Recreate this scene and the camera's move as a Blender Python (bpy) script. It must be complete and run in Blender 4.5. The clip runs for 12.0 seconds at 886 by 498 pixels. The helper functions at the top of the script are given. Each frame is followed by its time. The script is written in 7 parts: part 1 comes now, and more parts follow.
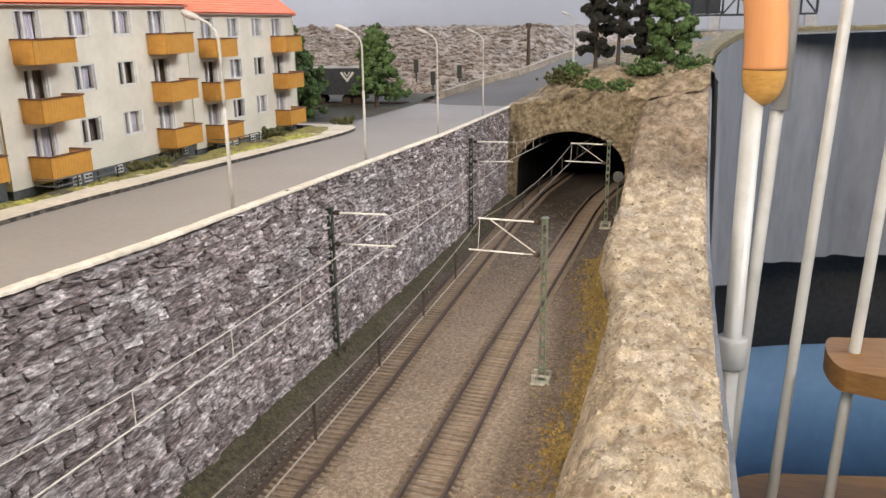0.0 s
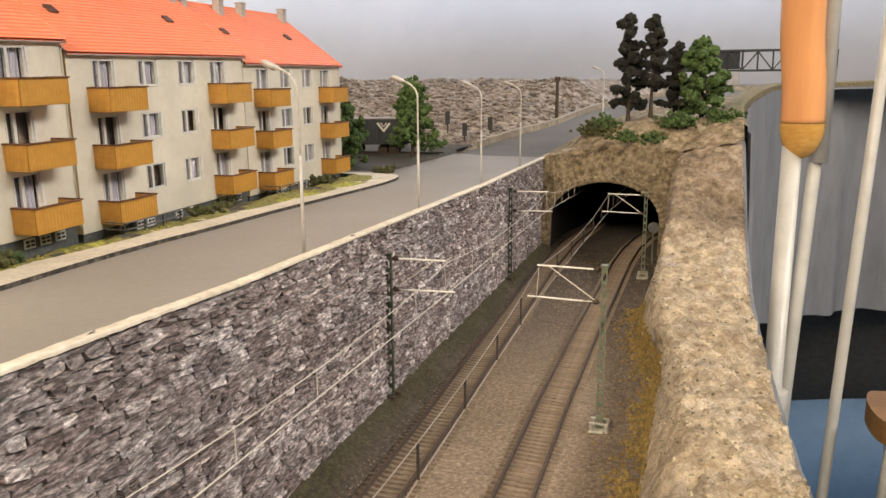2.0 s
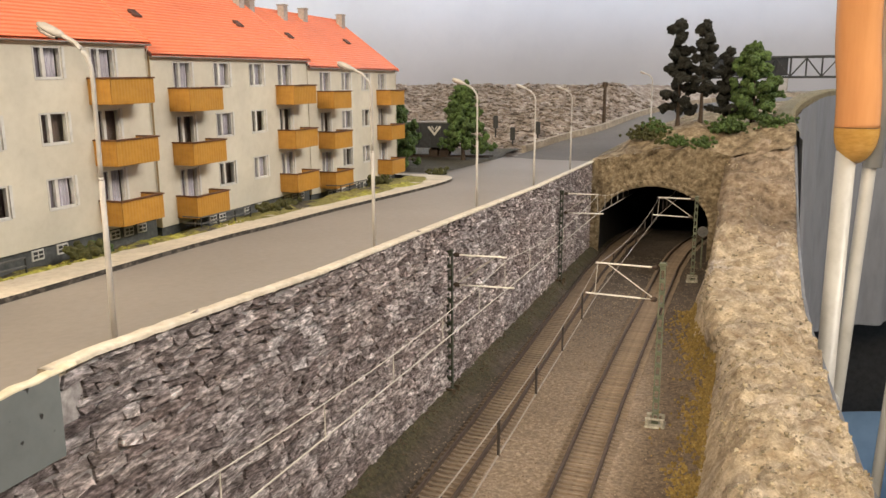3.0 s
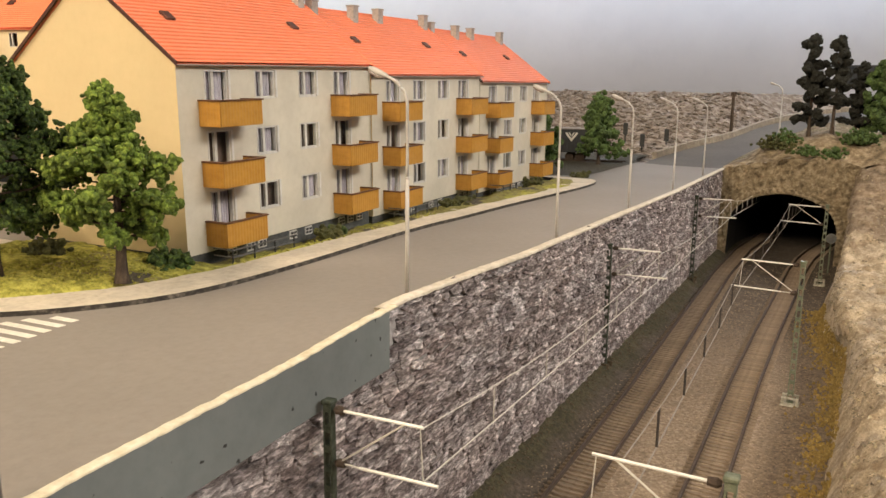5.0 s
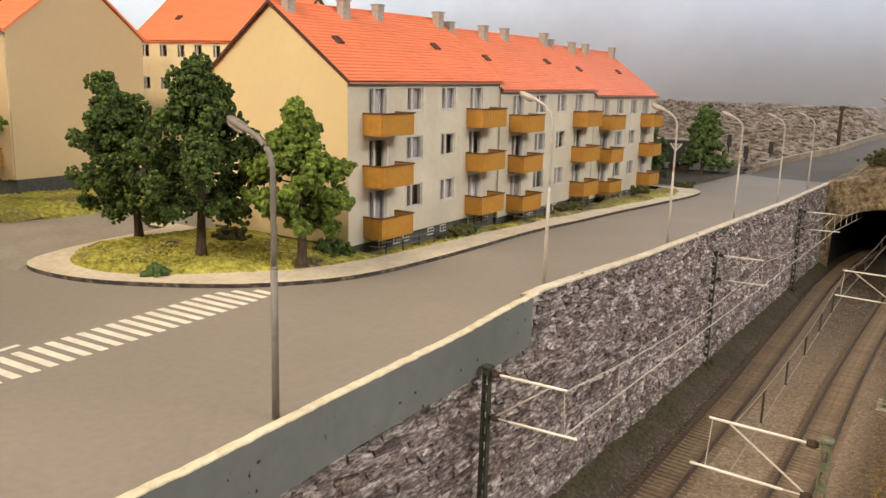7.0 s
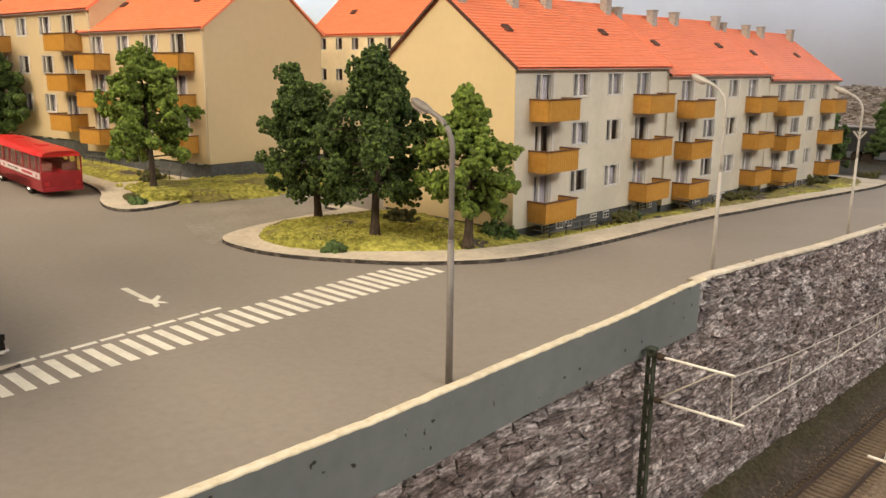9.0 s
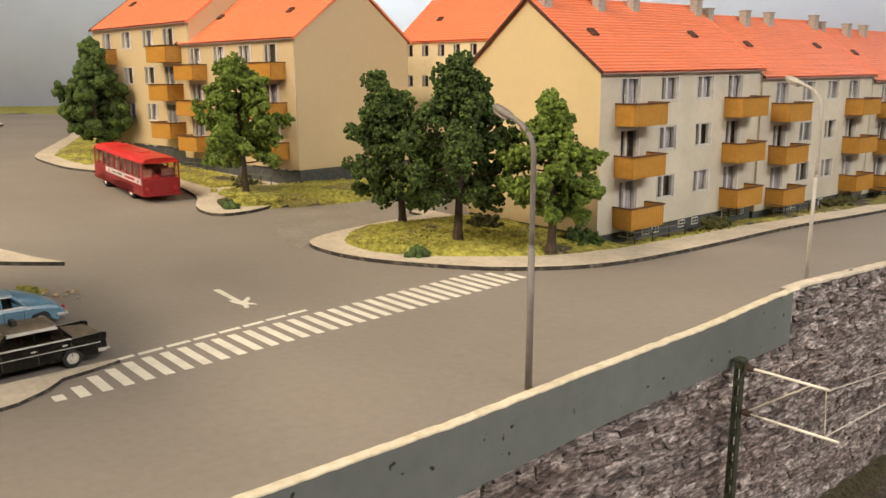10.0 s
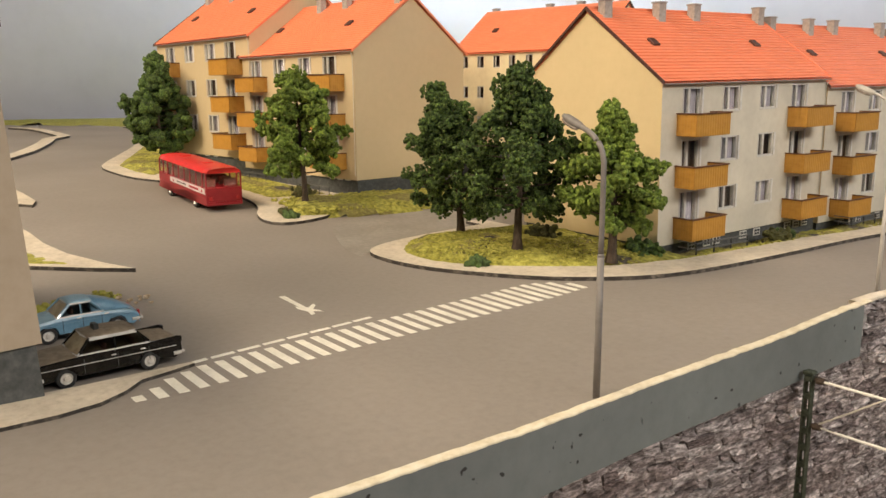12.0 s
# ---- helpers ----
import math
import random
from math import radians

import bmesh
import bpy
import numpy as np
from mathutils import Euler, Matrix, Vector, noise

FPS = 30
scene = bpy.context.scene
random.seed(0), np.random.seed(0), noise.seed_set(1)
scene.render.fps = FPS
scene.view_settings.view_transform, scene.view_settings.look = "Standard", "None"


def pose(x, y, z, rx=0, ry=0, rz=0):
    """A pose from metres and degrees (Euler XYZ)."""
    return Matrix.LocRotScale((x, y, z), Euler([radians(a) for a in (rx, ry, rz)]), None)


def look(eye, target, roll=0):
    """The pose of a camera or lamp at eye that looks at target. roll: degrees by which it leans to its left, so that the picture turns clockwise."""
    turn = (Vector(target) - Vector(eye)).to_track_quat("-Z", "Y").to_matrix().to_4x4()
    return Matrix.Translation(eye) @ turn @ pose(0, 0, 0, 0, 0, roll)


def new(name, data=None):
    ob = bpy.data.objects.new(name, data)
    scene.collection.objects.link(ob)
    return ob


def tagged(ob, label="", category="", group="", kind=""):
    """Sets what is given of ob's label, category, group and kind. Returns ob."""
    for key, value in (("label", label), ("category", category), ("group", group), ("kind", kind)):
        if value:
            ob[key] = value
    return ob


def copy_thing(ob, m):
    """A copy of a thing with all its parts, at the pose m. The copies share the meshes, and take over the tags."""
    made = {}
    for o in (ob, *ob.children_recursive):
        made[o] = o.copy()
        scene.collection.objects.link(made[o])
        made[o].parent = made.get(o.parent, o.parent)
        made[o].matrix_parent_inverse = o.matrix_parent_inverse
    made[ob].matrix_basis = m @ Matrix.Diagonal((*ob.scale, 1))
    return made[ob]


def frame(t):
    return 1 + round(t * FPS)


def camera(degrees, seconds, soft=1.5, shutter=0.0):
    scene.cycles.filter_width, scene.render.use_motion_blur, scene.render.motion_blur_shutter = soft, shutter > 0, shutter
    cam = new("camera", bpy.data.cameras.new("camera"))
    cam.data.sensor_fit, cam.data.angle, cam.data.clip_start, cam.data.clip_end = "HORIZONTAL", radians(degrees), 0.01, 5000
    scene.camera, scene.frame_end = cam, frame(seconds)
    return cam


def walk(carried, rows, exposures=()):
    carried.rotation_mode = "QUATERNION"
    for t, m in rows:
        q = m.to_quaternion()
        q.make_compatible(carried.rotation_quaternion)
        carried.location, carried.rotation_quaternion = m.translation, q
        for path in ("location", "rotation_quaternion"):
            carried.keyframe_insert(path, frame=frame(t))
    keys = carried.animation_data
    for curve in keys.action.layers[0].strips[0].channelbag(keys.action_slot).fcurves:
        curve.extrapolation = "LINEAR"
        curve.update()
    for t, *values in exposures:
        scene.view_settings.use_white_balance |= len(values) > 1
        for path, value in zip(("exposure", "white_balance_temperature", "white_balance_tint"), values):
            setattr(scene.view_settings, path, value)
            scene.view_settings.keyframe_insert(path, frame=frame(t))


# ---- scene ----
U = 1 / 87.0  # the layout is built at 1:87; plan numbers below are in full-size metres times U
cam = camera(57.8, 12.0, soft=1.5)
PATH = [
    (0, (1.25, 0.786, 7.248), (0.694, 2.632, 6.716), -0.7),
    (0.5, (1.111, 0.426, 7.254), (0.591, 2.304, 6.804), -0.4),
    (1, (0.306, -0.259, 7.518), (-0.224, 1.62, 7.084), -0.3),
    (1.5, (-0.148, -0.449, 7.484), (-0.704, 1.425, 7.06), -0.5),
    (2, (-0.876, -0.386, 7.161), (-1.465, 1.481, 6.752), -0.3),
    (2.5, (-1.296, -0.623, 7.001), (-1.925, 1.233, 6.602), -0.2),
    (3, (-1.614, -2.032, 6.931), (-2.291, -0.192, 6.538), -0.1),
    (4.8, (-2.402, -9.751, 7.664), (-3.289, -8.003, 7.269), 0.3),
    (5, (-2.403, -10.467, 7.826), (-3.307, -8.727, 7.432), 0.6),
    (5.5, (-2.381, -12.173, 8.322), (-3.329, -10.455, 7.936), 0.9),
    (6, (-1.778, -13.125, 8.762), (-2.769, -11.431, 8.379), 1.1),
    (6.5, (-1.461, -14.272, 8.35), (-2.498, -12.605, 7.965), 1.4),
    (7, (-1.702, -15.974, 8.571), (-2.792, -14.343, 8.177), 1.7),
    (7.2, (-1.814, -16.551, 8.577), (-2.923, -14.936, 8.177), 2.0),
    (9, (-1.419, -16.995, 8.335), (-2.801, -15.613, 7.912), 0.8),
    (9.5, (-1.295, -16.981, 8.312), (-2.758, -15.683, 7.894), 0.3),
    (10, (-1.257, -16.972, 8.364), (-2.783, -15.746, 7.952), 0.0),
    (10.5, (-1.21, -17.126, 8.338), (-2.778, -15.951, 7.936), -0.2),
    (11, (-1.317, -17.496, 8.376), (-2.906, -16.349, 7.981), -0.2),
    (11.5, (-1.392, -17.59, 8.343), (-2.991, -16.454, 7.956), -0.3),
    (12, (-1.393, -17.599, 8.346), (-2.994, -16.465, 7.961), -0.3),
]


def scaled(p):
    return Vector(p) * U


walk(cam, [(t, look(scaled(eye), scaled(target), roll)) for t, eye, target, roll in PATH], [(0, 0.24, 5650, 10), (1, 0.15, 6050, 10), (2.5, 0.03, 6400, 10), (5, -0.15, 6550, 10), (7, -0.26, 6450, 10), (9.5, -0.33, 6400, 10), (12, -0.36, 6400, 10)])

# ---------------------------------------------------------------- light
world = bpy.data.worlds.new("room_air")
scene.world = world
world.use_nodes = True
world.node_tree.nodes["Background"].inputs[0].default_value = (0.75, 0.85, 1.0, 1)
world.node_tree.nodes["Background"].inputs[1].default_value = 0.006


def lamp(name, at, aim, size, size_y, watts, colour):
    d = bpy.data.lights.new(name, "AREA")
    d.shape, d.size, d.size_y, d.energy, d.color = "RECTANGLE", size, size_y, watts, colour
    ob = new(name, d)
    ob.matrix_basis = look(scaled(at), scaled(aim))
    return ob


WARM, COOL, SKY = (1.0, 0.82, 0.6), (1.0, 0.92, 0.82), (0.7, 0.83, 1.0)
lamp("tube_lamp", (122, 28, 116), (-5, 16, -5), 1.5, 0.7, 78, COOL)
lamp("tube_lamp", (-8, -148, 116), (-36, 8, 0), 1.5, 0.7, 86, WARM)
# three lamps added out of sight to brighten the side street and the backdrop
lamp("tube_lamp", (-78, -70, 116), (-56, 6, 0), 1.2, 0.5, 46, WARM)
lamp("tube_lamp", (-10, 178, 116), (-20, 228, 30), 1.5, 0.4, 44, SKY)
lamp("tube_lamp", (-190, 165, 116), (-235, 205, 30), 1.5, 0.4, 53, (0.84, 0.9, 1.0))

# ---------------------------------------------------------------- materials
def material(name, rough=0.7, metal=0.0):
    m = bpy.data.materials.new(name)
    m.use_nodes = True
    b = m.node_tree.nodes["Principled BSDF"]
    b.inputs["Roughness"].default_value, b.inputs["Metallic"].default_value = rough, metal
    return m, m.node_tree.nodes, m.node_tree.links, b


def coords(n, l, stretch=(1, 1, 1)):
    """Object coordinates, in full-size metres."""
    tc, mp = n.new("ShaderNodeTexCoord"), n.new("ShaderNodeMapping")
    mp.inputs["Scale"].default_value = [87 * s for s in stretch]
    l.new(tc.outputs["Object"], mp.inputs["Vector"])
    return mp.outputs["Vector"]


def noise_tex(n, l, vec, scale, detail=5, rough=0.6):
    t = n.new("ShaderNodeTexNoise")
    t.inputs["Scale"].default_value, t.inputs["Detail"].default_value, t.inputs["Roughness"].default_value = scale, detail, rough
    l.new(vec, t.inputs["Vector"])
    return t.outputs["Fac"]


def ramp(n, l, fac, stops):
    r = n.new("ShaderNodeValToRGB")
    e = r.color_ramp.elements
    while len(e) < len(stops):
        e.new(0.5)
    for k, (p, c) in enumerate(stops):
        e[k].position, e[k].color = p, (*c, 1)
    l.new(fac, r.inputs["Fac"])
    return r.outputs["Color"]


def mixed(n, l, fac, a, b, kind="MIX"):
    x = n.new("ShaderNodeMix")
    x.data_type, x.blend_type = "RGBA", kind
    for sock, v in ((x.inputs[0], fac), (x.inputs[6], a), (x.inputs[7], b)):
        if isinstance(v, (int, float)):
            sock.default_value = v
        elif isinstance(v, tuple):
            sock.default_value = (*v, 1)
        else:
            l.new(v, sock)
    return x.outputs[2]


def bumped(n, l, b, height, strength=0.3, dist=0.1):
    bp = n.new("ShaderNodeBump")
    bp.inputs["Strength"].default_value, bp.inputs["Distance"].default_value = strength, dist * U
    l.new(height, bp.inputs["Height"])
    l.new(bp.outputs["Normal"], b.inputs["Normal"])


def mottled(name, dark, mid, light, fine=6.0, coarse=0.6, rough=0.8, bump=0.3, dist=0.08, metal=0.0, vary=0.0, stretch=(1, 1, 1), spots=None, lo=0.3, hi=0.72, deep=0.78):
    """Two scales of variation on one colour, with fine relief."""
    m, n, l, b = material(name, rough, metal)
    v = coords(n, l, stretch)
    f, c = noise_tex(n, l, v, fine, 6, 0.65), noise_tex(n, l, v, coarse, 3, 0.5)
    col = ramp(n, l, f, [(lo, dark), (0.5, mid), (hi, light)])
    shade = ramp(n, l, c, [(0.3, (deep, deep, deep)), (0.7, (1.0, 1.0, 1.0))])
    col = mixed(n, l, 1.0, col, shade, "MULTIPLY")
    if spots:
        size, amount, colour = spots
        s = noise_tex(n, l, v, size, 2, 0.5)
        mask = ramp(n, l, s, [(amount, (0, 0, 0)), (amount + 0.03, (1, 1, 1))])
        col = mixed(n, l, mask, col, colour)
    if vary:
        oi, ge = n.new("ShaderNodeObjectInfo"), n.new("ShaderNodeNewGeometry")
        add = n.new("ShaderNodeMath")
        add.operation = "ADD"
        l.new(oi.outputs["Random"], add.inputs[0])
        l.new(ge.outputs["Random Per Island"], add.inputs[1])
        fr = n.new("ShaderNodeMath")
        fr.operation = "FRACT"
        l.new(add.outputs[0], fr.inputs[0])
        tone = ramp(n, l, fr.outputs[0], [(0.0, (1 - vary,) * 3), (1.0, (1.0, 1.0, 1.0))])
        col = mixed(n, l, 1.0, col, tone, "MULTIPLY")
    l.new(col, b.inputs["Base Color"])
    if bump:
        bumped(n, l, b, f, bump, dist)
    return m


ASPHALT = mottled("asphalt_paint", (0.242, 0.211, 0.181), (0.262, 0.229, 0.197), (0.28, 0.246, 0.212), 3.5, 0.09, 0.75, 0.05, 0.04, deep=0.84)
SANDPATH = mottled("sandy_path", (0.25, 0.223, 0.19), (0.29, 0.26, 0.222), (0.34, 0.305, 0.26), 3.0, 0.3, 0.85, 0.2, 0.06)
# ASPHALT darkened to carry the shade on the far street
DIMROAD = mottled("dim_asphalt_paint", (0.108, 0.094, 0.08), (0.128, 0.112, 0.096), (0.148, 0.13, 0.112), 3.5, 0.12, 0.9, 0.1, 0.05)
PAVING = mottled("pavement_card", (0.5, 0.43, 0.33), (0.62, 0.54, 0.42), (0.7, 0.62, 0.5), 3.5, 0.5, 0.85, 0.35, 0.1)
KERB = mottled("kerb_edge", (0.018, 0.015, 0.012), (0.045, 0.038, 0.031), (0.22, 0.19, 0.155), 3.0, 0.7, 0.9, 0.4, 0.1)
LINE = mottled("road_marking", (0.74, 0.7, 0.6), (0.82, 0.78, 0.68), (0.86, 0.83, 0.74), 7, 1.0, 0.7, 0.05)
GRASS = mottled("grass_flock", (0.15, 0.145, 0.024), (0.36, 0.34, 0.055), (0.58, 0.54, 0.115), 3.0, 0.45, 0.95, 0.7, 0.3, lo=0.34, hi=0.66)
TURF = mottled("worn_turf", (0.13, 0.11, 0.03), (0.25, 0.22, 0.06), (0.42, 0.38, 0.11), 4.5, 0.4, 0.95, 0.8, 0.3)
DRYTURF = mottled("dry_turf", (0.12, 0.095, 0.05), (0.23, 0.185, 0.1), (0.33, 0.28, 0.17), 4, 0.4, 0.95, 0.8, 0.3)
STRAW = mottled("straw_flock", (0.2, 0.12, 0.03), (0.36, 0.24, 0.06), (0.52, 0.39, 0.13), 5, 0.5, 0.95, 0.8, 0.3, vary=0.4)
CRUMB = mottled("rock_crumb", (0.3, 0.22, 0.12), (0.56, 0.45, 0.28), (0.8, 0.72, 0.55), 4, 0.5, 0.95, 0.4, 0.1, vary=0.7)
SOIL = mottled("dark_soil", (0.035, 0.03, 0.02), (0.08, 0.068, 0.045), (0.14, 0.12, 0.085), 5, 0.5, 0.95, 0.6, 0.2)
CINDER = mottled("brown_cinder", (0.06, 0.042, 0.026), (0.12, 0.088, 0.056), (0.19, 0.145, 0.095), 6.0, 0.3, 0.95, 0.7, 0.15)
GRIT = mottled("ballast_grit", (0.2, 0.145, 0.095), (0.36, 0.27, 0.18), (0.55, 0.43, 0.3), 9.0, 0.6, 0.95, 0.3, 0.1, vary=0.4)
SLEEPER = mottled("sleeper_plastic", (0.16, 0.118, 0.082), (0.24, 0.178, 0.124), (0.32, 0.242, 0.172), 5, 1.0, 0.9, 0.4, 0.05, vary=0.25, stretch=(0.5, 2, 1))
RUST = mottled("rail_rust", (0.03, 0.019, 0.013), (0.06, 0.04, 0.027), (0.1, 0.068, 0.047), 6, 0.8, 0.85, 0.2, 0.03)
RAILTOP = mottled("rail_head", (0.045, 0.03, 0.022), (0.075, 0.052, 0.038), (0.11, 0.08, 0.06), 4, 0.4, 0.7, 0.05)
PLASTER = mottled("cream_wall", (0.62, 0.57, 0.46), (0.66, 0.61, 0.5), (0.69, 0.64, 0.53), 2.2, 0.25, 0.7, 0.06, 0.03)
SAND = mottled("sand_wall", (0.575, 0.455, 0.27), (0.59, 0.468, 0.28), (0.605, 0.48, 0.29), 2.0, 0.2, 0.6, 0.03, 0.02, deep=0.95)
GABLE = mottled("ochre_wall", (0.7, 0.55, 0.31), (0.72, 0.568, 0.325), (0.735, 0.582, 0.338), 2.0, 0.2, 0.6, 0.03, 0.02, deep=0.93)
# yellow wall, lightened to carry lamp light missing at the rear block
LITYELLOW = mottled("lit_yellow_wall", (0.78, 0.65, 0.4), (0.83, 0.7, 0.44), (0.86, 0.74, 0.48), 2.0, 0.2, 0.7, 0.06, 0.03)
# tan paint, darkened as well for the weaker light on the near house
DIMTAN = mottled("dim_tan_wall", (0.4, 0.32, 0.235), (0.43, 0.35, 0.26), (0.46, 0.375, 0.285), 2.0, 0.2, 0.7, 0.06, 0.03)
PLINTH = mottled("grey_plinth", (0.055, 0.06, 0.06), (0.085, 0.09, 0.09), (0.13, 0.135, 0.13), 4, 0.6, 0.85, 0.3, 0.06)
TILES = mottled("orange_roof", (0.79, 0.225, 0.108), (0.83, 0.245, 0.12), (0.86, 0.265, 0.135), 1.6, 0.3, 0.5, 0.03, 0.02, deep=0.93)
VERGE = mottled("dark_verge", (0.05, 0.02, 0.015), (0.08, 0.03, 0.02), (0.12, 0.05, 0.03), 4, 1, 0.6, 0.1)
GUTTER = mottled("gutter_grey", (0.2, 0.17, 0.15), (0.27, 0.24, 0.21), (0.33, 0.3, 0.27), 3, 1, 0.6, 0.1)
BALCONY = mottled("ochre_balcony", (0.42, 0.2, 0.026), (0.48, 0.235, 0.032), (0.53, 0.27, 0.045), 3, 0.7, 0.5, 0.08, 0.03, deep=0.88)
RAILBROWN = mottled("brown_rail", (0.1, 0.04, 0.015), (0.15, 0.06, 0.02), (0.2, 0.085, 0.03), 4, 1, 0.6, 0.1)
FRAME = mottled("white_frame", (0.58, 0.56, 0.52), (0.65, 0.63, 0.59), (0.7, 0.68, 0.64), 4, 1, 0.5, 0.05)
CURTAIN = mottled("net_curtain", (0.24, 0.21, 0.24), (0.42, 0.38, 0.42), (0.6, 0.56, 0.6), 1.2, 0.9, 0.9, 0.2, stretch=(1, 4, 0.4))
DRAPE = mottled("brown_drape", (0.09, 0.06, 0.045), (0.17, 0.115, 0.09), (0.3, 0.21, 0.16), 1.2, 0.9, 0.9, 0.2, stretch=(1, 5, 0.3))
CONCRETE = mottled("chimney_grey", (0.3, 0.28, 0.25), (0.4, 0.37, 0.34), (0.48, 0.45, 0.41), 5, 1, 0.85, 0.3, 0.04)
IRON = mottled("black_iron", (0.012, 0.013, 0.013), (0.025, 0.026, 0.025), (0.045, 0.046, 0.044), 6, 1, 0.55, 0.1)
MASTGREEN = mottled("mast_green", (0.02, 0.026, 0.016), (0.042, 0.052, 0.033), (0.1, 0.11, 0.08), 6, 1, 0.6, 0.15)
MASTPALE = mottled("mast_grey_green", (0.08, 0.095, 0.058), (0.135, 0.152, 0.098), (0.22, 0.23, 0.165), 6, 1, 0.6, 0.15)
MASTFOOT = mottled("mast_footing", (0.2, 0.19, 0.15), (0.34, 0.32, 0.26), (0.5, 0.47, 0.4), 6, 1, 0.85, 0.3)
WIRE = mottled("catenary_wire", (0.52, 0.48, 0.42), (0.64, 0.6, 0.53), (0.72, 0.68, 0.62), 6, 1, 0.4, 0.05)
DROPPER = mottled("dropper_brown", (0.02, 0.015, 0.012), (0.035, 0.027, 0.022), (0.06, 0.045, 0.035), 6, 1, 0.6, 0.05)
ARMCREAM = mottled("arm_cream", (0.72, 0.69, 0.62), (0.82, 0.79, 0.73), (0.86, 0.84, 0.79), 6, 1, 0.5, 0.05)
LAMPGREY = mottled("lamp_post_grey", (0.15, 0.135, 0.125), (0.19, 0.172, 0.158), (0.23, 0.21, 0.195), 3, 0.5, 0.5, 0.05)
RAILGREY = mottled("railing_grey", (0.06, 0.06, 0.058), (0.1, 0.098, 0.094), (0.15, 0.145, 0.14), 4, 0.6, 0.6, 0.05)
LAMPWHITE = mottled("lamp_post_pale", (0.4, 0.37, 0.34), (0.48, 0.45, 0.41), (0.54, 0.5, 0.46), 3, 0.5, 0.4, 0.05)
LENS = mottled("lamp_lens", (0.18, 0.15, 0.13), (0.25, 0.2, 0.17), (0.3, 0.25, 0.22), 3, 0.5, 0.25, 0.05)
FASCIA = mottled("grey_fascia_paint", (0.152, 0.172, 0.172), (0.172, 0.192, 0.192), (0.19, 0.208, 0.208), 1.3, 0.15, 0.6, 0.06, spots=(2.3, 0.69, (0.015, 0.015, 0.015)))
RAWEDGE = mottled("raw_board_edge", (0.55, 0.47, 0.32), (0.67, 0.6, 0.445), (0.76, 0.7, 0.57), 3, 0.6, 0.8, 0.3, deep=0.9)
WALLCAP = mottled("wall_cap", (0.55, 0.47, 0.36), (0.68, 0.6, 0.48), (0.78, 0.71, 0.6), 3, 0.6, 0.85, 0.3)
# pinkish-brown soil, with the falling-off of light put into its colour
DIMSLOPE = mottled("dim_slope_soil", (0.13, 0.09, 0.055), (0.33, 0.245, 0.165), (0.52, 0.42, 0.31), 1.3, 0.25, 0.95, 0.9, 0.4, lo=0.3, hi=0.68, deep=0.65)
HILLSOIL = mottled("hill_soil", (0.1, 0.073, 0.042), (0.28, 0.21, 0.13), (0.5, 0.41, 0.28), 1.3, 0.3, 0.95, 0.9, 0.4, lo=0.33, hi=0.68, deep=0.6)
PARAPET = mottled("parapet_stone", (0.2, 0.165, 0.125), (0.32, 0.27, 0.21), (0.44, 0.385, 0.31), 1.5, 0.4, 0.9, 0.5, 0.1)
DARKWIRE = mottled("dark_wire", (0.2, 0.165, 0.13), (0.28, 0.235, 0.19), (0.36, 0.31, 0.26), 6, 1, 0.5, 0.05)
PORTAL = mottled("portal_rock", (0.12, 0.088, 0.05), (0.31, 0.24, 0.148), (0.54, 0.45, 0.31), 1.9, 0.4, 0.95, 0.9, 0.4, lo=0.34, hi=0.68, vary=0.3)
SCREE = mottled("embankment_scree", (0.13, 0.1, 0.08), (0.3, 0.24, 0.195), (0.5, 0.44, 0.38), 1.0, 0.2, 0.95, 0.9, 0.5, lo=0.34, hi=0.68, vary=0.35, stretch=(0.6, 1, 1.6))
# near-black so that the colour itself gives the dark inside the bore
BOREDARK = mottled("bore_darkness", (0.003, 0.003, 0.003), (0.007, 0.006, 0.006), (0.02, 0.018, 0.016), 2, 0.5, 0.95, 0.5)
BARK = mottled("tree_bark", (0.03, 0.02, 0.012), (0.06, 0.04, 0.026), (0.1, 0.07, 0.045), 4, 1, 0.9, 0.6, 0.1, stretch=(2, 2, 0.6))
LEAF_DARK = mottled("foliage_dark_green", (0.012, 0.027, 0.006), (0.066, 0.12, 0.02), (0.26, 0.36, 0.056), 7, 0.45, 0.9, 0.6, 0.15, vary=0.6)
LEAF_MID = mottled("foliage_mid_green", (0.03, 0.06, 0.014), (0.085, 0.145, 0.034), (0.18, 0.26, 0.07), 6, 0.5, 0.9, 0.6, 0.2, vary=0.5)
LEAF_LIGHT = mottled("foliage_light_green", (0.0492, 0.0918, 0.00984), (0.18, 0.267, 0.0295), (0.377, 0.484, 0.0738), 6, 0.5, 0.9, 0.7, 0.22, vary=0.55)
LEAF_PINE = mottled("foliage_pine_dark", (0.012, 0.012, 0.008), (0.022, 0.022, 0.014), (0.042, 0.04, 0.028), 6, 0.5, 0.9, 0.9, 0.25, vary=0.4)
LEAF_OLIVE = mottled("foliage_olive", (0.04, 0.045, 0.012), (0.1, 0.1, 0.025), (0.19, 0.18, 0.06), 6, 0.5, 0.9, 0.9, 0.25, vary=0.4)
BUSRED = mottled("bus_red", (0.25, 0.01, 0.016), (0.3, 0.014, 0.02), (0.34, 0.022, 0.028), 2, 0.4, 0.35, 0.03)
BUSROOF = mottled("bus_roof_red", (0.6, 0.02, 0.02), (0.68, 0.028, 0.025), (0.72, 0.04, 0.035), 2, 0.4, 0.35, 0.03)
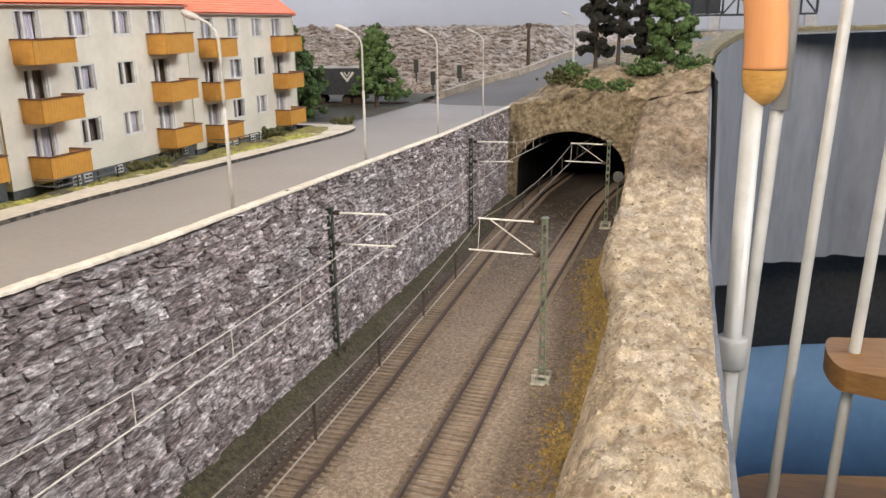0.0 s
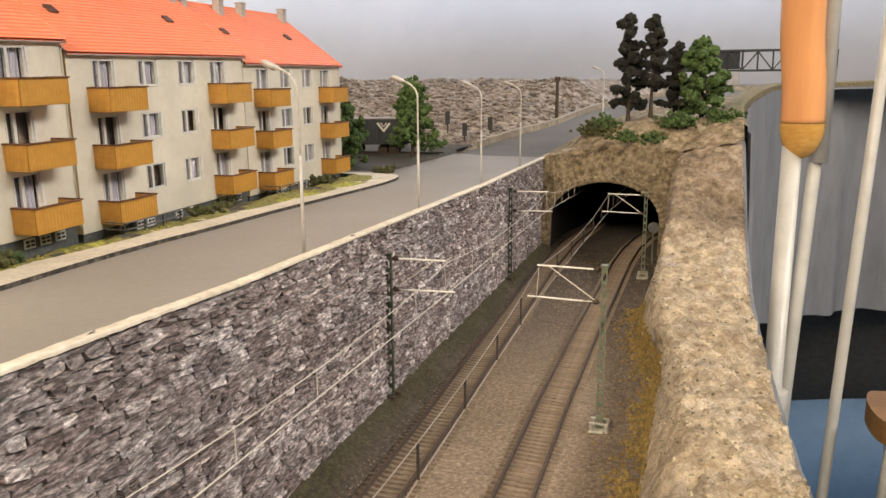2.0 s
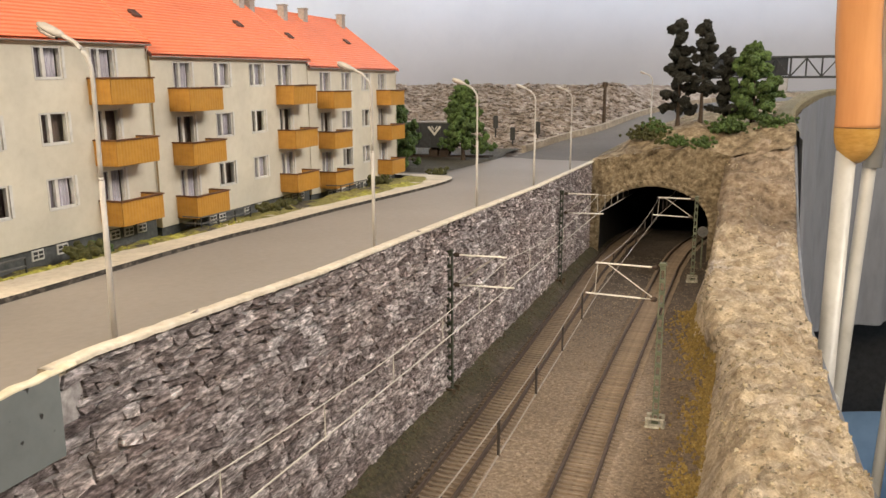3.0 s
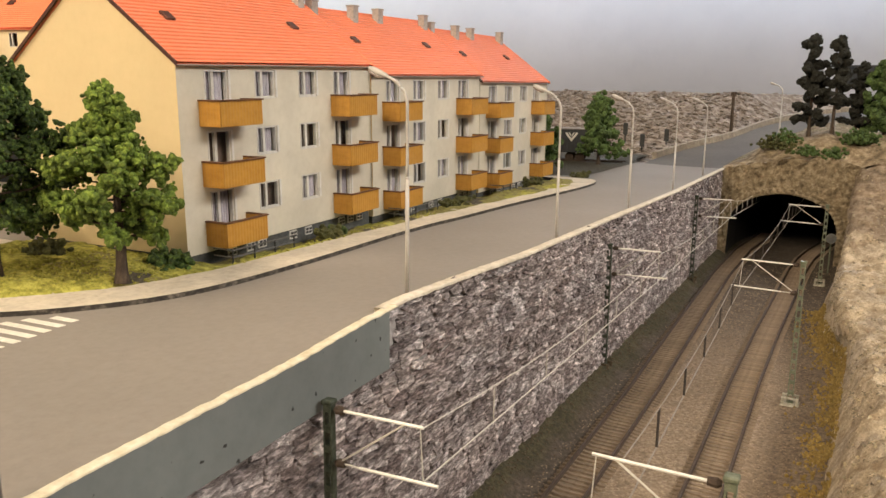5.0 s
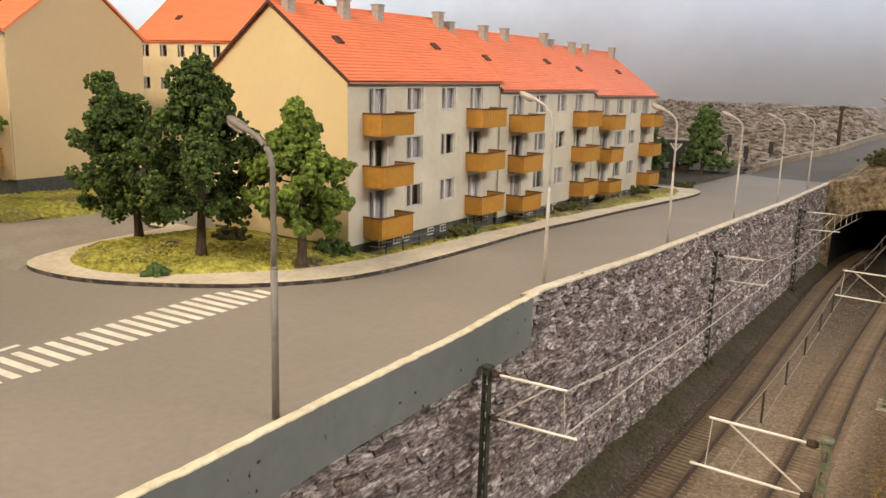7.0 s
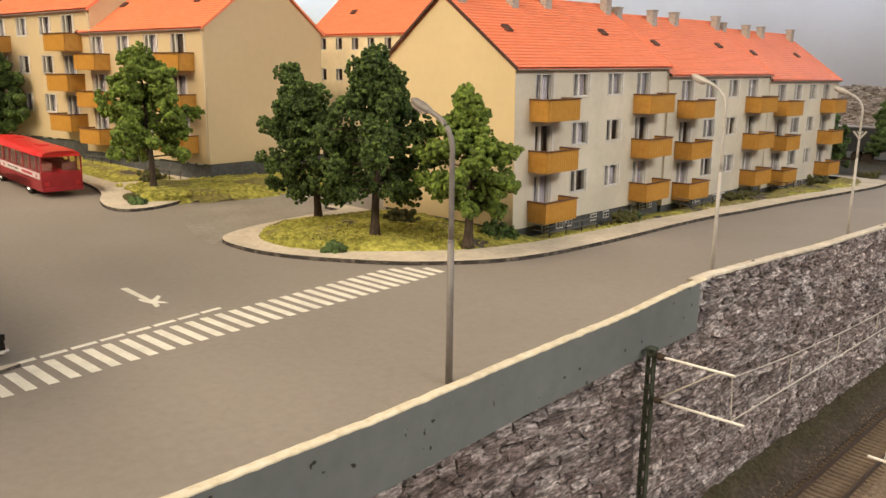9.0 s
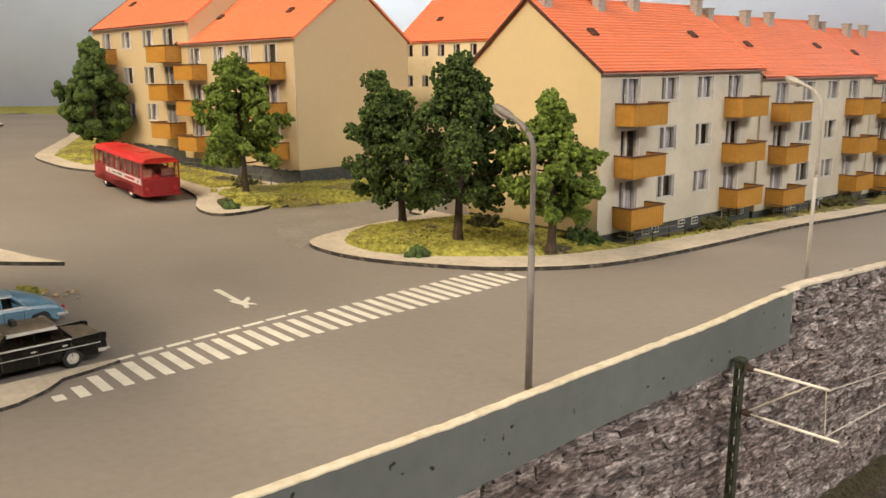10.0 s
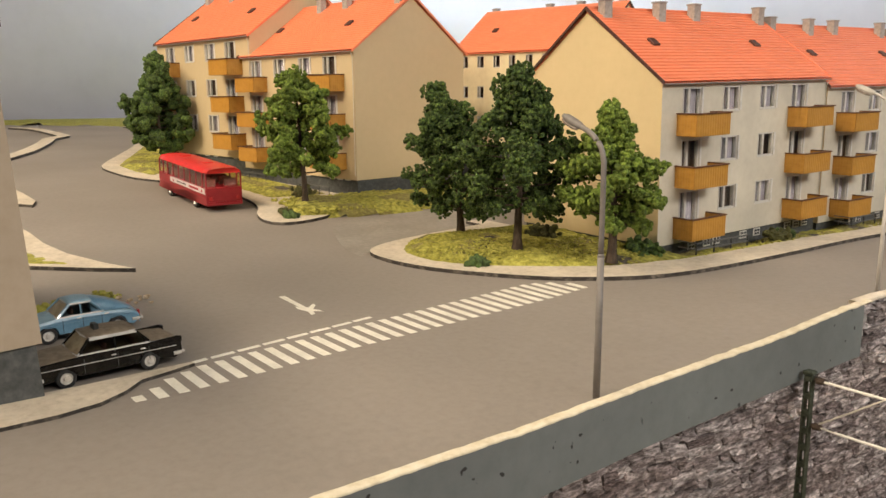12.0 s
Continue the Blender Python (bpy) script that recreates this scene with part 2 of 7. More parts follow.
BUSBAND = mottled("bus_banner", (0.62, 0.55, 0.55), (0.68, 0.61, 0.61), (0.72, 0.66, 0.66), 2, 0.4, 0.45, 0.02)
SEAT = mottled("bus_seat", (0.12, 0.06, 0.04), (0.2, 0.1, 0.07), (0.27, 0.15, 0.11), 2, 0.6, 0.8, 0.1)
TYRE = mottled("tyre_rubber", (0.01, 0.01, 0.01), (0.016, 0.016, 0.016), (0.028, 0.026, 0.024), 5, 1, 0.8, 0.2)
CHROME = mottled("chrome_trim", (0.6, 0.57, 0.52), (0.76, 0.73, 0.68), (0.84, 0.82, 0.78), 4, 1, 0.2, 0.02, metal=0.35)
TAXIBLACK = mottled("taxi_black", (0.005, 0.0045, 0.004), (0.008, 0.007, 0.006), (0.014, 0.012, 0.01), 3, 0.6, 0.12, 0.02)
# brown dust tone that also paints the ceiling's reflection on upward panels
TAXITOP = mottled("black_dust_and_sheen", (0.12, 0.092, 0.06), (0.19, 0.148, 0.1), (0.25, 0.2, 0.14), 4, 0.8, 0.75, 0.1)
DUSTGLASS = mottled("dusty_screen_glass", (0.2, 0.155, 0.09), (0.3, 0.235, 0.14), (0.38, 0.305, 0.19), 2.0, 0.8, 0.25, 0.03)
CARBLUE = mottled("car_blue", (0.1, 0.2, 0.29), (0.13, 0.25, 0.35), (0.17, 0.3, 0.41), 3, 0.5, 0.3, 0.02)
CARBLUETOP = mottled("car_blue_dusty", (0.19, 0.3, 0.37), (0.23, 0.35, 0.42), (0.28, 0.4, 0.46), 4, 0.6, 0.55, 0.05)
REDLENS = mottled("red_lens", (0.3, 0.01, 0.01), (0.4, 0.02, 0.02), (0.5, 0.03, 0.03), 3, 1, 0.3, 0.02)
WAGON = mottled("wagon_black", (0.012, 0.014, 0.017), (0.022, 0.025, 0.03), (0.04, 0.043, 0.048), 3, 0.6, 0.6, 0.1)
INK = mottled("dark_print", (0.03, 0.025, 0.03), (0.05, 0.04, 0.045), (0.07, 0.06, 0.06), 4, 1, 0.6, 0.02)
REDINK = mottled("red_print", (0.4, 0.03, 0.05), (0.46, 0.04, 0.06), (0.5, 0.05, 0.07), 4, 1, 0.6, 0.02)
BACKDROP = mottled("sky_backdrop_paint", (0.71, 0.735, 0.82), (0.74, 0.765, 0.85), (0.76, 0.785, 0.87), 0.12, 0.01, 0.85, 0.02)
ROOMWALL = mottled("room_wall_paint", (0.22, 0.215, 0.205), (0.25, 0.244, 0.233), (0.27, 0.264, 0.252), 0.12, 0.01, 0.85, 0.05)
CEILING = mottled("ceiling_paint", (0.28, 0.28, 0.275), (0.31, 0.31, 0.305), (0.33, 0.33, 0.325), 0.15, 0.02, 0.9, 0.05)
CARPET = mottled("blue_carpet", (0.13, 0.21, 0.3), (0.17, 0.27, 0.37), (0.2, 0.31, 0.42), 2.0, 0.02, 0.95, 0.3)
BLUEPANEL = mottled("blue_panel_paint", (0.15, 0.26, 0.43), (0.17, 0.29, 0.47), (0.19, 0.32, 0.51), 0.3, 0.02, 0.7, 0.05)
# dark colour for the shadow and gloom under the layout
UNDERSHADE = mottled("under_layout_shade", (0.06, 0.053, 0.05), (0.082, 0.073, 0.069), (0.1, 0.09, 0.086), 1.0, 0.05, 0.9, 0.2)
GREYCLOTH = mottled("grey_curtain_cloth", (0.185, 0.187, 0.205), (0.22, 0.222, 0.24), (0.245, 0.247, 0.268), 0.5, 0.04, 0.9, 0.1, stretch=(1, 1, 0.3))
BOARDWHITE = mottled("board_edge_grey", (0.14, 0.145, 0.16), (0.18, 0.185, 0.2), (0.24, 0.245, 0.26), 1.0, 0.1, 0.6, 0.05)
WOOD = mottled("handrail_wood", (0.66, 0.295, 0.115), (0.7, 0.325, 0.13), (0.73, 0.35, 0.145), 0.8, 0.1, 0.2, 0.02, stretch=(2, 2, 0.15), deep=0.92)
WOODCAP = mottled("handrail_cap_wood", (0.52, 0.27, 0.06), (0.64, 0.35, 0.085), (0.7, 0.41, 0.12), 1.2, 0.2, 0.16, 0.02, stretch=(1, 1, 3))
TREAD = mottled("stair_wood", (0.14, 0.063, 0.012), (0.2, 0.096, 0.019), (0.25, 0.125, 0.027), 0.9, 0.1, 0.6, 0.05, stretch=(0.3, 3, 3))
POSTWHITE = mottled("white_lacquer", (0.48, 0.465, 0.43), (0.54, 0.525, 0.49), (0.57, 0.555, 0.52), 0.6, 0.1, 0.35, 0.02)


TAXIBLACK.node_tree.nodes["Principled BSDF"].inputs["Specular IOR Level"].default_value = 0.22


def bed_material():
    """Track bed: pale sandy ballast between the rails, brown soil at the rock, cinder and moss by the wall; dimmer
    light towards the tunnel is mixed into the colour.
    """
    m, n, l, b = material("track_bed_soil", 0.95)
    v = coords(n, l)
    grain, patch = noise_tex(n, l, v, 4.6, 6, 0.7), noise_tex(n, l, v, 0.35, 4, 0.6)
    xyz = n.new("ShaderNodeSeparateXYZ")
    l.new(v, xyz.inputs[0])

    def zone(axis, start, end, wander):
        """0 before start, 1 past end, along one axis of the plan, with a wandering border."""
        w = n.new("ShaderNodeMath")
        w.operation, w.inputs[1].default_value = "MULTIPLY_ADD", wander
        l.new(patch, w.inputs[0]), l.new(xyz.outputs[axis], w.inputs[2])
        r = n.new("ShaderNodeMapRange")
        r.inputs[1].default_value, r.inputs[2].default_value = start + wander / 2, end + wander / 2
        l.new(w.outputs[0], r.inputs[0])
        return r.outputs[0]

    pale = ramp(n, l, grain, [(0.3, (0.12, 0.088, 0.06)), (0.5, (0.26, 0.195, 0.135)), (0.7, (0.44, 0.35, 0.25))])
    earth_dim = ramp(n, l, grain, [(0.3, (0.065, 0.047, 0.032)), (0.5, (0.16, 0.117, 0.08)), (0.7, (0.29, 0.22, 0.153))])
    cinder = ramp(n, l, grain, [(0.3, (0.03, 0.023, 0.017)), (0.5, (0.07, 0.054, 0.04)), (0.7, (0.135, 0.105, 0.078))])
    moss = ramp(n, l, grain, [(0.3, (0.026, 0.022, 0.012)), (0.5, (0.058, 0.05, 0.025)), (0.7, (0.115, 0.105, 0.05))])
    col = mixed(n, l, zone(0, -6.0, -4.6, 2.5), pale, earth_dim)
    # dimness towards the tunnel, mixed in through the two darker soil tones
    col = mixed(n, l, zone(1, 28, 56, 24.0), col, earth_dim)
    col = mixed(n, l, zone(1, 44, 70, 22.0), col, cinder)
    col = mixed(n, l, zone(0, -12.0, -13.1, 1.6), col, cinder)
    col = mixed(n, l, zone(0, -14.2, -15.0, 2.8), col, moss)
    tone = ramp(n, l, patch, [(0.35, (0.78, 0.76, 0.74)), (0.65, (1.1, 1.1, 1.1))])
    l.new(mixed(n, l, 1.0, col, tone, "MULTIPLY"), b.inputs["Base Color"])
    bumped(n, l, b, grain, 0.7, 0.18)
    return m


TRACKBED = bed_material()


def cliff_material():
    """Sandy plaster rock: pale crusts, ochre and grey patches, fine grit, a few dark pits."""
    m, n, l, b = material("cliff_plaster", 0.95)
    v = coords(n, l)
    patch, crust = noise_tex(n, l, v, 0.22, 4, 0.6), noise_tex(n, l, v, 1.1, 7, 0.7)
    grit, pit = noise_tex(n, l, v, 7.0, 4, 0.7), noise_tex(n, l, coords(n, l, (1.0, 0.6, 1.6)), 2.6, 3, 0.6)
    ground = ramp(n, l, patch, [(0.34, (0.41, 0.33, 0.24)), (0.5, (0.5, 0.395, 0.262)), (0.66, (0.47, 0.395, 0.315))])
    top = ramp(n, l, crust, [(0.36, (0.62, 0.56, 0.5)), (0.5, (1.0, 1.0, 1.0)), (0.62, (1.45, 1.5, 1.55))])
    col = mixed(n, l, 1.0, ground, top, "MULTIPLY")
    col = mixed(n, l, 1.0, col, ramp(n, l, grit, [(0.3, (0.7, 0.68, 0.65)), (0.6, (1.08, 1.08, 1.08))]), "MULTIPLY")
    col = mixed(n, l, ramp(n, l, pit, [(0.27, (1, 1, 1)), (0.34, (0, 0, 0))]), col, (0.1, 0.07, 0.04))
    l.new(col, b.inputs["Base Color"])
    both = n.new("ShaderNodeMath")
    both.operation = "ADD"
    l.new(crust, both.inputs[0]), l.new(grit, both.inputs[1])
    bumped(n, l, b, both.outputs[0], 0.8, 0.3)
    return m


CLIFF = cliff_material()


def glass(name, tint, rough=0.05):
    m, n, l, b = material(name, rough)
    b.inputs["Base Color"].default_value = (*tint, 1)
    b.inputs["Transmission Weight"].default_value, b.inputs["IOR"].default_value = 1.0, 1.2
    return m


PANE = glass("window_glass", (0.9, 0.92, 0.92))
BUSGLASS = glass("bus_glass", (0.96, 0.84, 0.82))
CARGLASS = glass("car_glass", (0.2, 0.19, 0.17))


def stone_material():
    """Split stones: each one its own grey, mauve or brown, with pale and dark veins along the bedding."""
    m, n, l, b = material("split_stone", 0.9)
    oi, ge = n.new("ShaderNodeObjectInfo"), n.new("ShaderNodeNewGeometry")
    tc, place, mp = n.new("ShaderNodeTexCoord"), n.new("ShaderNodeVectorMath"), n.new("ShaderNodeMapping")
    l.new(tc.outputs["Object"], place.inputs[0]), l.new(oi.outputs["Location"], place.inputs[1])
    mp.inputs["Scale"].default_value = (87, 54, 200)
    l.new(place.outputs[0], mp.inputs["Vector"])
    v = mp.outputs["Vector"]
    add, fr = n.new("ShaderNodeMath"), n.new("ShaderNodeMath")
    add.operation, fr.operation = "ADD", "FRACT"
    l.new(oi.outputs["Random"], add.inputs[0])
    l.new(ge.outputs["Random Per Island"], add.inputs[1])
    l.new(add.outputs[0], fr.inputs[0])
    own = ramp(n, l, fr.outputs[0], [(0.0, (0.15, 0.122, 0.12)), (0.16, (0.34, 0.31, 0.307)), (0.3, (0.19, 0.16, 0.158)), (0.44, (0.44, 0.412, 0.41)), (0.58, (0.16, 0.132, 0.13)), (0.72, (0.3, 0.27, 0.268)), (0.86, (0.52, 0.495, 0.496)), (1.0, (0.21, 0.177, 0.17))])
    f = noise_tex(n, l, v, 3.4, 7, 0.7)
    blotch = noise_tex(n, l, v, 0.9, 3, 0.55)
    vein = ramp(n, l, f, [(0.37, (0.3, 0.27, 0.265)), (0.5, (0.85, 0.83, 0.82)), (0.62, (2.0, 1.98, 1.98))])
    tone = ramp(n, l, blotch, [(0.35, (0.8, 0.78, 0.77)), (0.65, (1.3, 1.29, 1.29))])
    cast = ramp(n, l, noise_tex(n, l, v, 0.2, 3, 0.5), [(0.38, (1.05, 1.0, 0.97)), (0.62, (1.0, 1.0, 1.01))])
    col = mixed(n, l, 1.0, mixed(n, l, 1.0, own, vein, "MULTIPLY"), tone, "MULTIPLY")
    l.new(mixed(n, l, 1.0, col, cast, "MULTIPLY"), b.inputs["Base Color"])
    bumped(n, l, b, f, 0.9, 0.25)
    return m


STONE = stone_material()
MORTAR = mottled("wall_joint", (0.22, 0.19, 0.185), (0.44, 0.41, 0.4), (0.68, 0.65, 0.64), 2.2, 0.3, 0.95, 0.6, 0.12, deep=0.65)

from mathutils.geometry import tessellate_polygon


# ---------------------------------------------------------------- building tools (full-size metres in, layout scale out)
def T(x, y, z, rx=0, ry=0, rz=0, s=(1, 1, 1)):
    return pose(x * U, y * U, z * U, rx, ry, rz) @ Matrix.Diagonal((*s, 1))


def link_mesh(name, bm, mat, smooth=False):
    me = bpy.data.meshes.new(name)
    bmesh.ops.scale(bm, vec=(U, U, U), verts=bm.verts)
    bm.to_mesh(me)
    bm.free()
    for m in mat if isinstance(mat, (list, tuple)) else [mat]:
        me.materials.append(m)
    if smooth:
        me.polygons.foreach_set("use_smooth", [True] * len(me.polygons))
    return me


def part(name, bm, mat, parent, label="", smooth=False, at=None):
    ob = new(name, link_mesh(name, bm, mat, smooth))
    ob.parent = parent
    if at is not None:
        ob.matrix_basis = at
    return tagged(ob, label)


def shared(name, me, parent, at, label=""):
    ob = new(name, me)
    ob.parent = parent
    ob.matrix_basis = at
    return tagged(ob, label)


def thing(name, at, label, category, group="", kind=""):
    ob = new(name)
    ob.empty_display_size = 0.01
    ob.matrix_basis = at
    return tagged(ob, label, category, group, kind)


def single(name, bm, mat, label, category, group="", kind="", smooth=False, at=None):
    ob = new(name, link_mesh(name, bm, mat, smooth))
    if at is not None:
        ob.matrix_basis = at
    return tagged(ob, label, category, group, kind)


def box(bm, x0, x1, y0, y1, z0, z1, bevel=0.0, mi=0):
    vs = [bm.verts.new((x, y, z)) for x in (x0, x1) for y in (y0, y1) for z in (z0, z1)]
    fs = [bm.faces.new([vs[i] for i in q]) for q in ((0, 1, 3, 2), (4, 6, 7, 5), (0, 4, 5, 1), (2, 3, 7, 6), (0, 2, 6, 4), (1, 5, 7, 3))]
    for f in fs:
        f.material_index = mi
    if bevel:
        es = list({e for f in fs for e in f.edges})
        bmesh.ops.bevel(bm, geom=es, offset=bevel, segments=1, affect="EDGES", profile=0.5)
    return vs


def ring(bm, c, axis, r, seg, squash=1.0):
    axis = Vector(axis).normalized()
    a = axis.orthogonal().normalized() if abs(axis.z) < 0.9 else Vector((1, 0, 0))
    a = (a - axis * a.dot(axis)).normalized()
    b = axis.cross(a)
    return [bm.verts.new(Vector(c) + (a * math.cos(2 * math.pi * k / seg) + b * math.sin(2 * math.pi * k / seg) * squash) * r) for k in range(seg)]


def bridge_rings(bm, r0, r1):
    n = len(r0)
    for k in range(n):
        bm.faces.new((r0[k], r0[(k + 1) % n], r1[(k + 1) % n], r1[k]))


def sweep(bm, pts, radii, seg=8, caps=True):
    """A round bar along points."""
    pts = [Vector(p) for p in pts]
    if not isinstance(radii, (list, tuple)):
        radii = [radii] * len(pts)
    last = None
    first = None
    for k, p in enumerate(pts):
        d = pts[min(k + 1, len(pts) - 1)] - pts[max(k - 1, 0)]
        r = ring(bm, p, d, radii[k], seg)
        if last:
            bridge_rings(bm, last, r)
        else:
            first = r
        last = r
    if caps:
        bm.faces.new(first[::-1])
        bm.faces.new(last)


def slab(bm, pts, z0, z1, mi_top=0, mi_side=0, zf=None):
    """A flat plate with the given outline (counter-clockwise), from z0 to z1; zf lifts it with the ground."""
    lift = zf or (lambda x, y: 0.0)
    lo = [bm.verts.new((x, y, z0 + lift(x, y))) for x, y in pts]
    hi = [bm.verts.new((x, y, z1 + lift(x, y))) for x, y in pts]
    for tri in tessellate_polygon([[Vector((x, y, 0)) for x, y in pts]]):
        f = bm.faces.new([hi[i] for i in tri])
        f.material_index = mi_top
    n = len(pts)
    for k in range(n):
        f = bm.faces.new((lo[k], lo[(k + 1) % n], hi[(k + 1) % n], hi[k]))
        f.material_index = mi_side
    bmesh.ops.recalc_face_normals(bm, faces=bm.faces)


def smooth_line(pts, n=6):
    """Points on a smooth curve through pts."""
    pts = [Vector(p) for p in pts]
    out = []
    for k in range(len(pts) - 1):
        p0, p1, p2, p3 = pts[max(k - 1, 0)], pts[k], pts[k + 1], pts[min(k + 2, len(pts) - 1)]
        for j in range(n):
            t = j / n
            out.append(0.5 * ((2 * p1) + (p2 - p0) * t + (2 * p0 - 5 * p1 + 4 * p2 - p3) * t * t + (3 * p1 - p0 - 3 * p2 + p3) * t ** 3))
    return out + [pts[-1]]


def interp(v, table):
    if v <= table[0][0]:
        return table[0][1]
    for (a, b), (c, d) in zip(table, table[1:]):
        if v <= c:
            return b + (d - b) * (v - a) / (c - a)
    return table[-1][1]


def sheet(bm, x0, x1, nx, y0, y1, ny, zf, mi=None):
    rows = [[bm.verts.new(zf(x0 + (x1 - x0) * i / nx, y0 + (y1 - y0) * j / ny)) for i in range(nx + 1)] for j in range(ny + 1)]
    for j in range(ny):
        for i in range(nx):
            f = bm.faces.new((rows[j][i], rows[j][i + 1], rows[j + 1][i + 1], rows[j + 1][i]))
            if mi:
                f.material_index = mi(f.calc_center_median())
    return rows


def rough_noise(x, y, z, scale, octaves=4):
    return noise.fractal(Vector((x, y, z)) * scale, 0.8, 2.1, octaves)


def blob(bm, c, r, rng, squash=0.8):
    """One small uneven clump."""
    m = Matrix.Translation(c) @ Euler((rng.random() * 6, rng.random() * 6, rng.random() * 6)).to_matrix().to_4x4()
    got = bmesh.ops.create_icosphere(bm, subdivisions=1, radius=r, matrix=m)["verts"]
    for v in got:
        d = v.co - Vector(c)
        v.co = Vector(c) + Vector((d.x, d.y, d.z * squash)) * rng.uniform(0.72, 1.3)


def clump_verts(seed):
    rng = random.Random(seed)
    b = bmesh.new()
    blob(b, (0, 0, 0), 1.0, rng, 0.85)
    b.verts.index_update()
    vs = np.array([v.co[:] for v in b.verts])
    fs = np.array([[v.index for v in f.verts] for f in b.faces])
    b.free()
    return vs, fs


CLUMPS = [clump_verts(k) for k in range(6)]


def clump_mesh(name, centres, radii, mat, seed, flat=1.0):
    """Many small clumps as one mesh."""
    rng = np.random.default_rng(seed)
    V, F, base = [], [], 0
    for c, r in zip(centres, radii):
        vs, fs = CLUMPS[rng.integers(len(CLUMPS))]
        a, b = rng.uniform(0, 6.28, 2)
        R = np.array(Euler((a, b, a * 1.7)).to_matrix())
        V.append((vs @ R.T * np.array([1, 1, flat]) * r + np.array(c)) * U)
        F.append(fs + base)
        base += len(vs)
    V, F = np.concatenate(V), np.concatenate(F)
    me = bpy.data.meshes.new(name)
    me.from_pydata(V.tolist(), [], F.tolist())
    me.materials.append(mat)
    return me

# ---------------------------------------------------------------- room shell
def plate(name, x0, x1, y0, y1, z0, z1, mat, label):
    bm = bmesh.new()
    box(bm, x0, x1, y0, y1, z0, z1)
    return single(name, bm, mat, label, name.split("_")[0], kind="structure")


plate("floor", -420, 260, -260, 330, -104, -96, CARPET, "blue carpeted room floor far below the layout")
plate("ceiling", -420, 260, -260, 330, 120, 126, CEILING, "plain white room ceiling with unseen lamps")
# the north wall takes the same dark colour for the gloom under the layout
plate("wall_north", -420, 260, 300, 310, -96, 120, UNDERSHADE, "dark wall behind and under the layout")
plate("wall_east", 240, 250, -260, 300, -96, 120, ROOMWALL, "pale grey painted room wall")
plate("wall_south", -420, 240, -260, -250, -96, 120, ROOMWALL, "pale grey painted room wall")
plate("wall_west", -420, -410, -250, 300, -96, 120, ROOMWALL, "pale grey painted room wall")

# the curved painted sky board round the back of the layout
bm = bmesh.new()
line = smooth_line([(-300, -150, 0), (-300, 40, 0), (-292, 130, 0), (-250, 195, 0), (-170, 222, 0), (-60, 228, 0), (120, 230, 0), (238, 232, 0)], 8)
lo, hi = [bm.verts.new((p.x, p.y, -14)) for p in line], [bm.verts.new((p.x, p.y, 112)) for p in line]
for k in range(len(line) - 1):
    bm.faces.new((lo[k], lo[k + 1], hi[k + 1], hi[k]))
ob = single("backdrop", bm, BACKDROP, "plain pale grey painted sky backdrop board", "backdrop", kind="structure", smooth=True)
ob.modifiers.new("board", "SOLIDIFY").thickness = 0.02
# unseen fittings, assumed to go with the room's lamps
for lx, ly in ((122, 42), (-8, -148), (-62, -25), (-10, 178), (-190, 165)):
    holder = thing("ceiling_light", T(lx, ly, 117.5), "unseen white light fitting added under the ceiling", "ceiling light", "ceiling lights")
    bm = bmesh.new()
    box(bm, -54, 54, -17, 17, 0, 2.4, 0.5)
    part("housing", bm, CEILING, holder)

# ---------------------------------------------------------------- heights of the layout
LIP = [(-40, 0.0), (-12, 0.0), (-5, 0.1), (0, 0.32), (5.7, 0.5), (9.2, 0.76), (12, 0.86), (16, 0.72), (19, 0.6), (23, 0.42), (37, 0.15), (57, -0.27), (80, -0.42), (90, -0.3)]
BED = [(-60, -9.6), (37, -9.75), (80, -9.95), (140, -10)]
WALL_X = -15.6
LEFT_EDGE = [(-24.4, 81.2, -0.44), (-24.6, 88, -0.3), (-22.0, 97, 0.6), (-18.6, 105, 1.5), (-14.6, 120, 3.1), (-6, 136, 4.6), (14, 152, 5.6), (60, 165, 6.2), (150, 170, 6.4)]
RIGHT_EDGE = [(-15.9, 81.2, -0.5), (-15.5, 88, -0.1), (-13.8, 97, 0.9), (-11.4, 104, 1.8), (-6.8, 115, 3.2), (1, 127, 4.6), (20, 141, 5.6), (62, 153, 6.2), (150, 158, 6.4)]


def base_z(y):
    return interp(y, [(20, 0.0), (80, -0.45), (95, -0.3)])


def climb(x, y):
    """The side street and its blocks climb gently to the west."""
    return interp(x, [(-300, -0.4), (-220, 1.0), (-165, 2.2), (-150, 2.4), (-88, 1.3), (-72, 0.8), (-58, 0.3), (-48, 0.0)]) * min(max((58 - y) / 8, 0), 1)


def road_z(x, y):
    w = min(max((x + 24) / 8, 0), 1)
    dip = 0.5 * min(max((-26.3 - x) / 0.6, 0), 1) * min(max((x + 29.5) / 0.5, 0), 1) * min(max((y - 14.6) / 1.5, 0), 1) * min(max((59 - y) / 2, 0), 1)
    return base_z(y) + climb(x, y) - dip + w * (interp(y, LIP) - 0.14 - base_z(y))


def bed_z(y):
    return interp(y, BED)


# main road and town ground, one sheet
bm = bmesh.new()
xs = [-300 + 12 * k for k in range(10)] + [-180 + 6 * k for k in range(19)] + [-66 + 2.0 * k for k in range(18)] + [-29.6, -29.0, -28.0, -26.95, -26.3, -25.2] + [-24 + 1.0 * k for k in range(9)] + [-15.55]
ys = [-60, -50, -40, -30, -25, -20, -16, -12, -8, -4, -2, 0, 2, 4, 6, 8, 10, 12, 14, 17, 20, 25, 30, 37, 45, 52, 57, 63, 70, 76, 82]
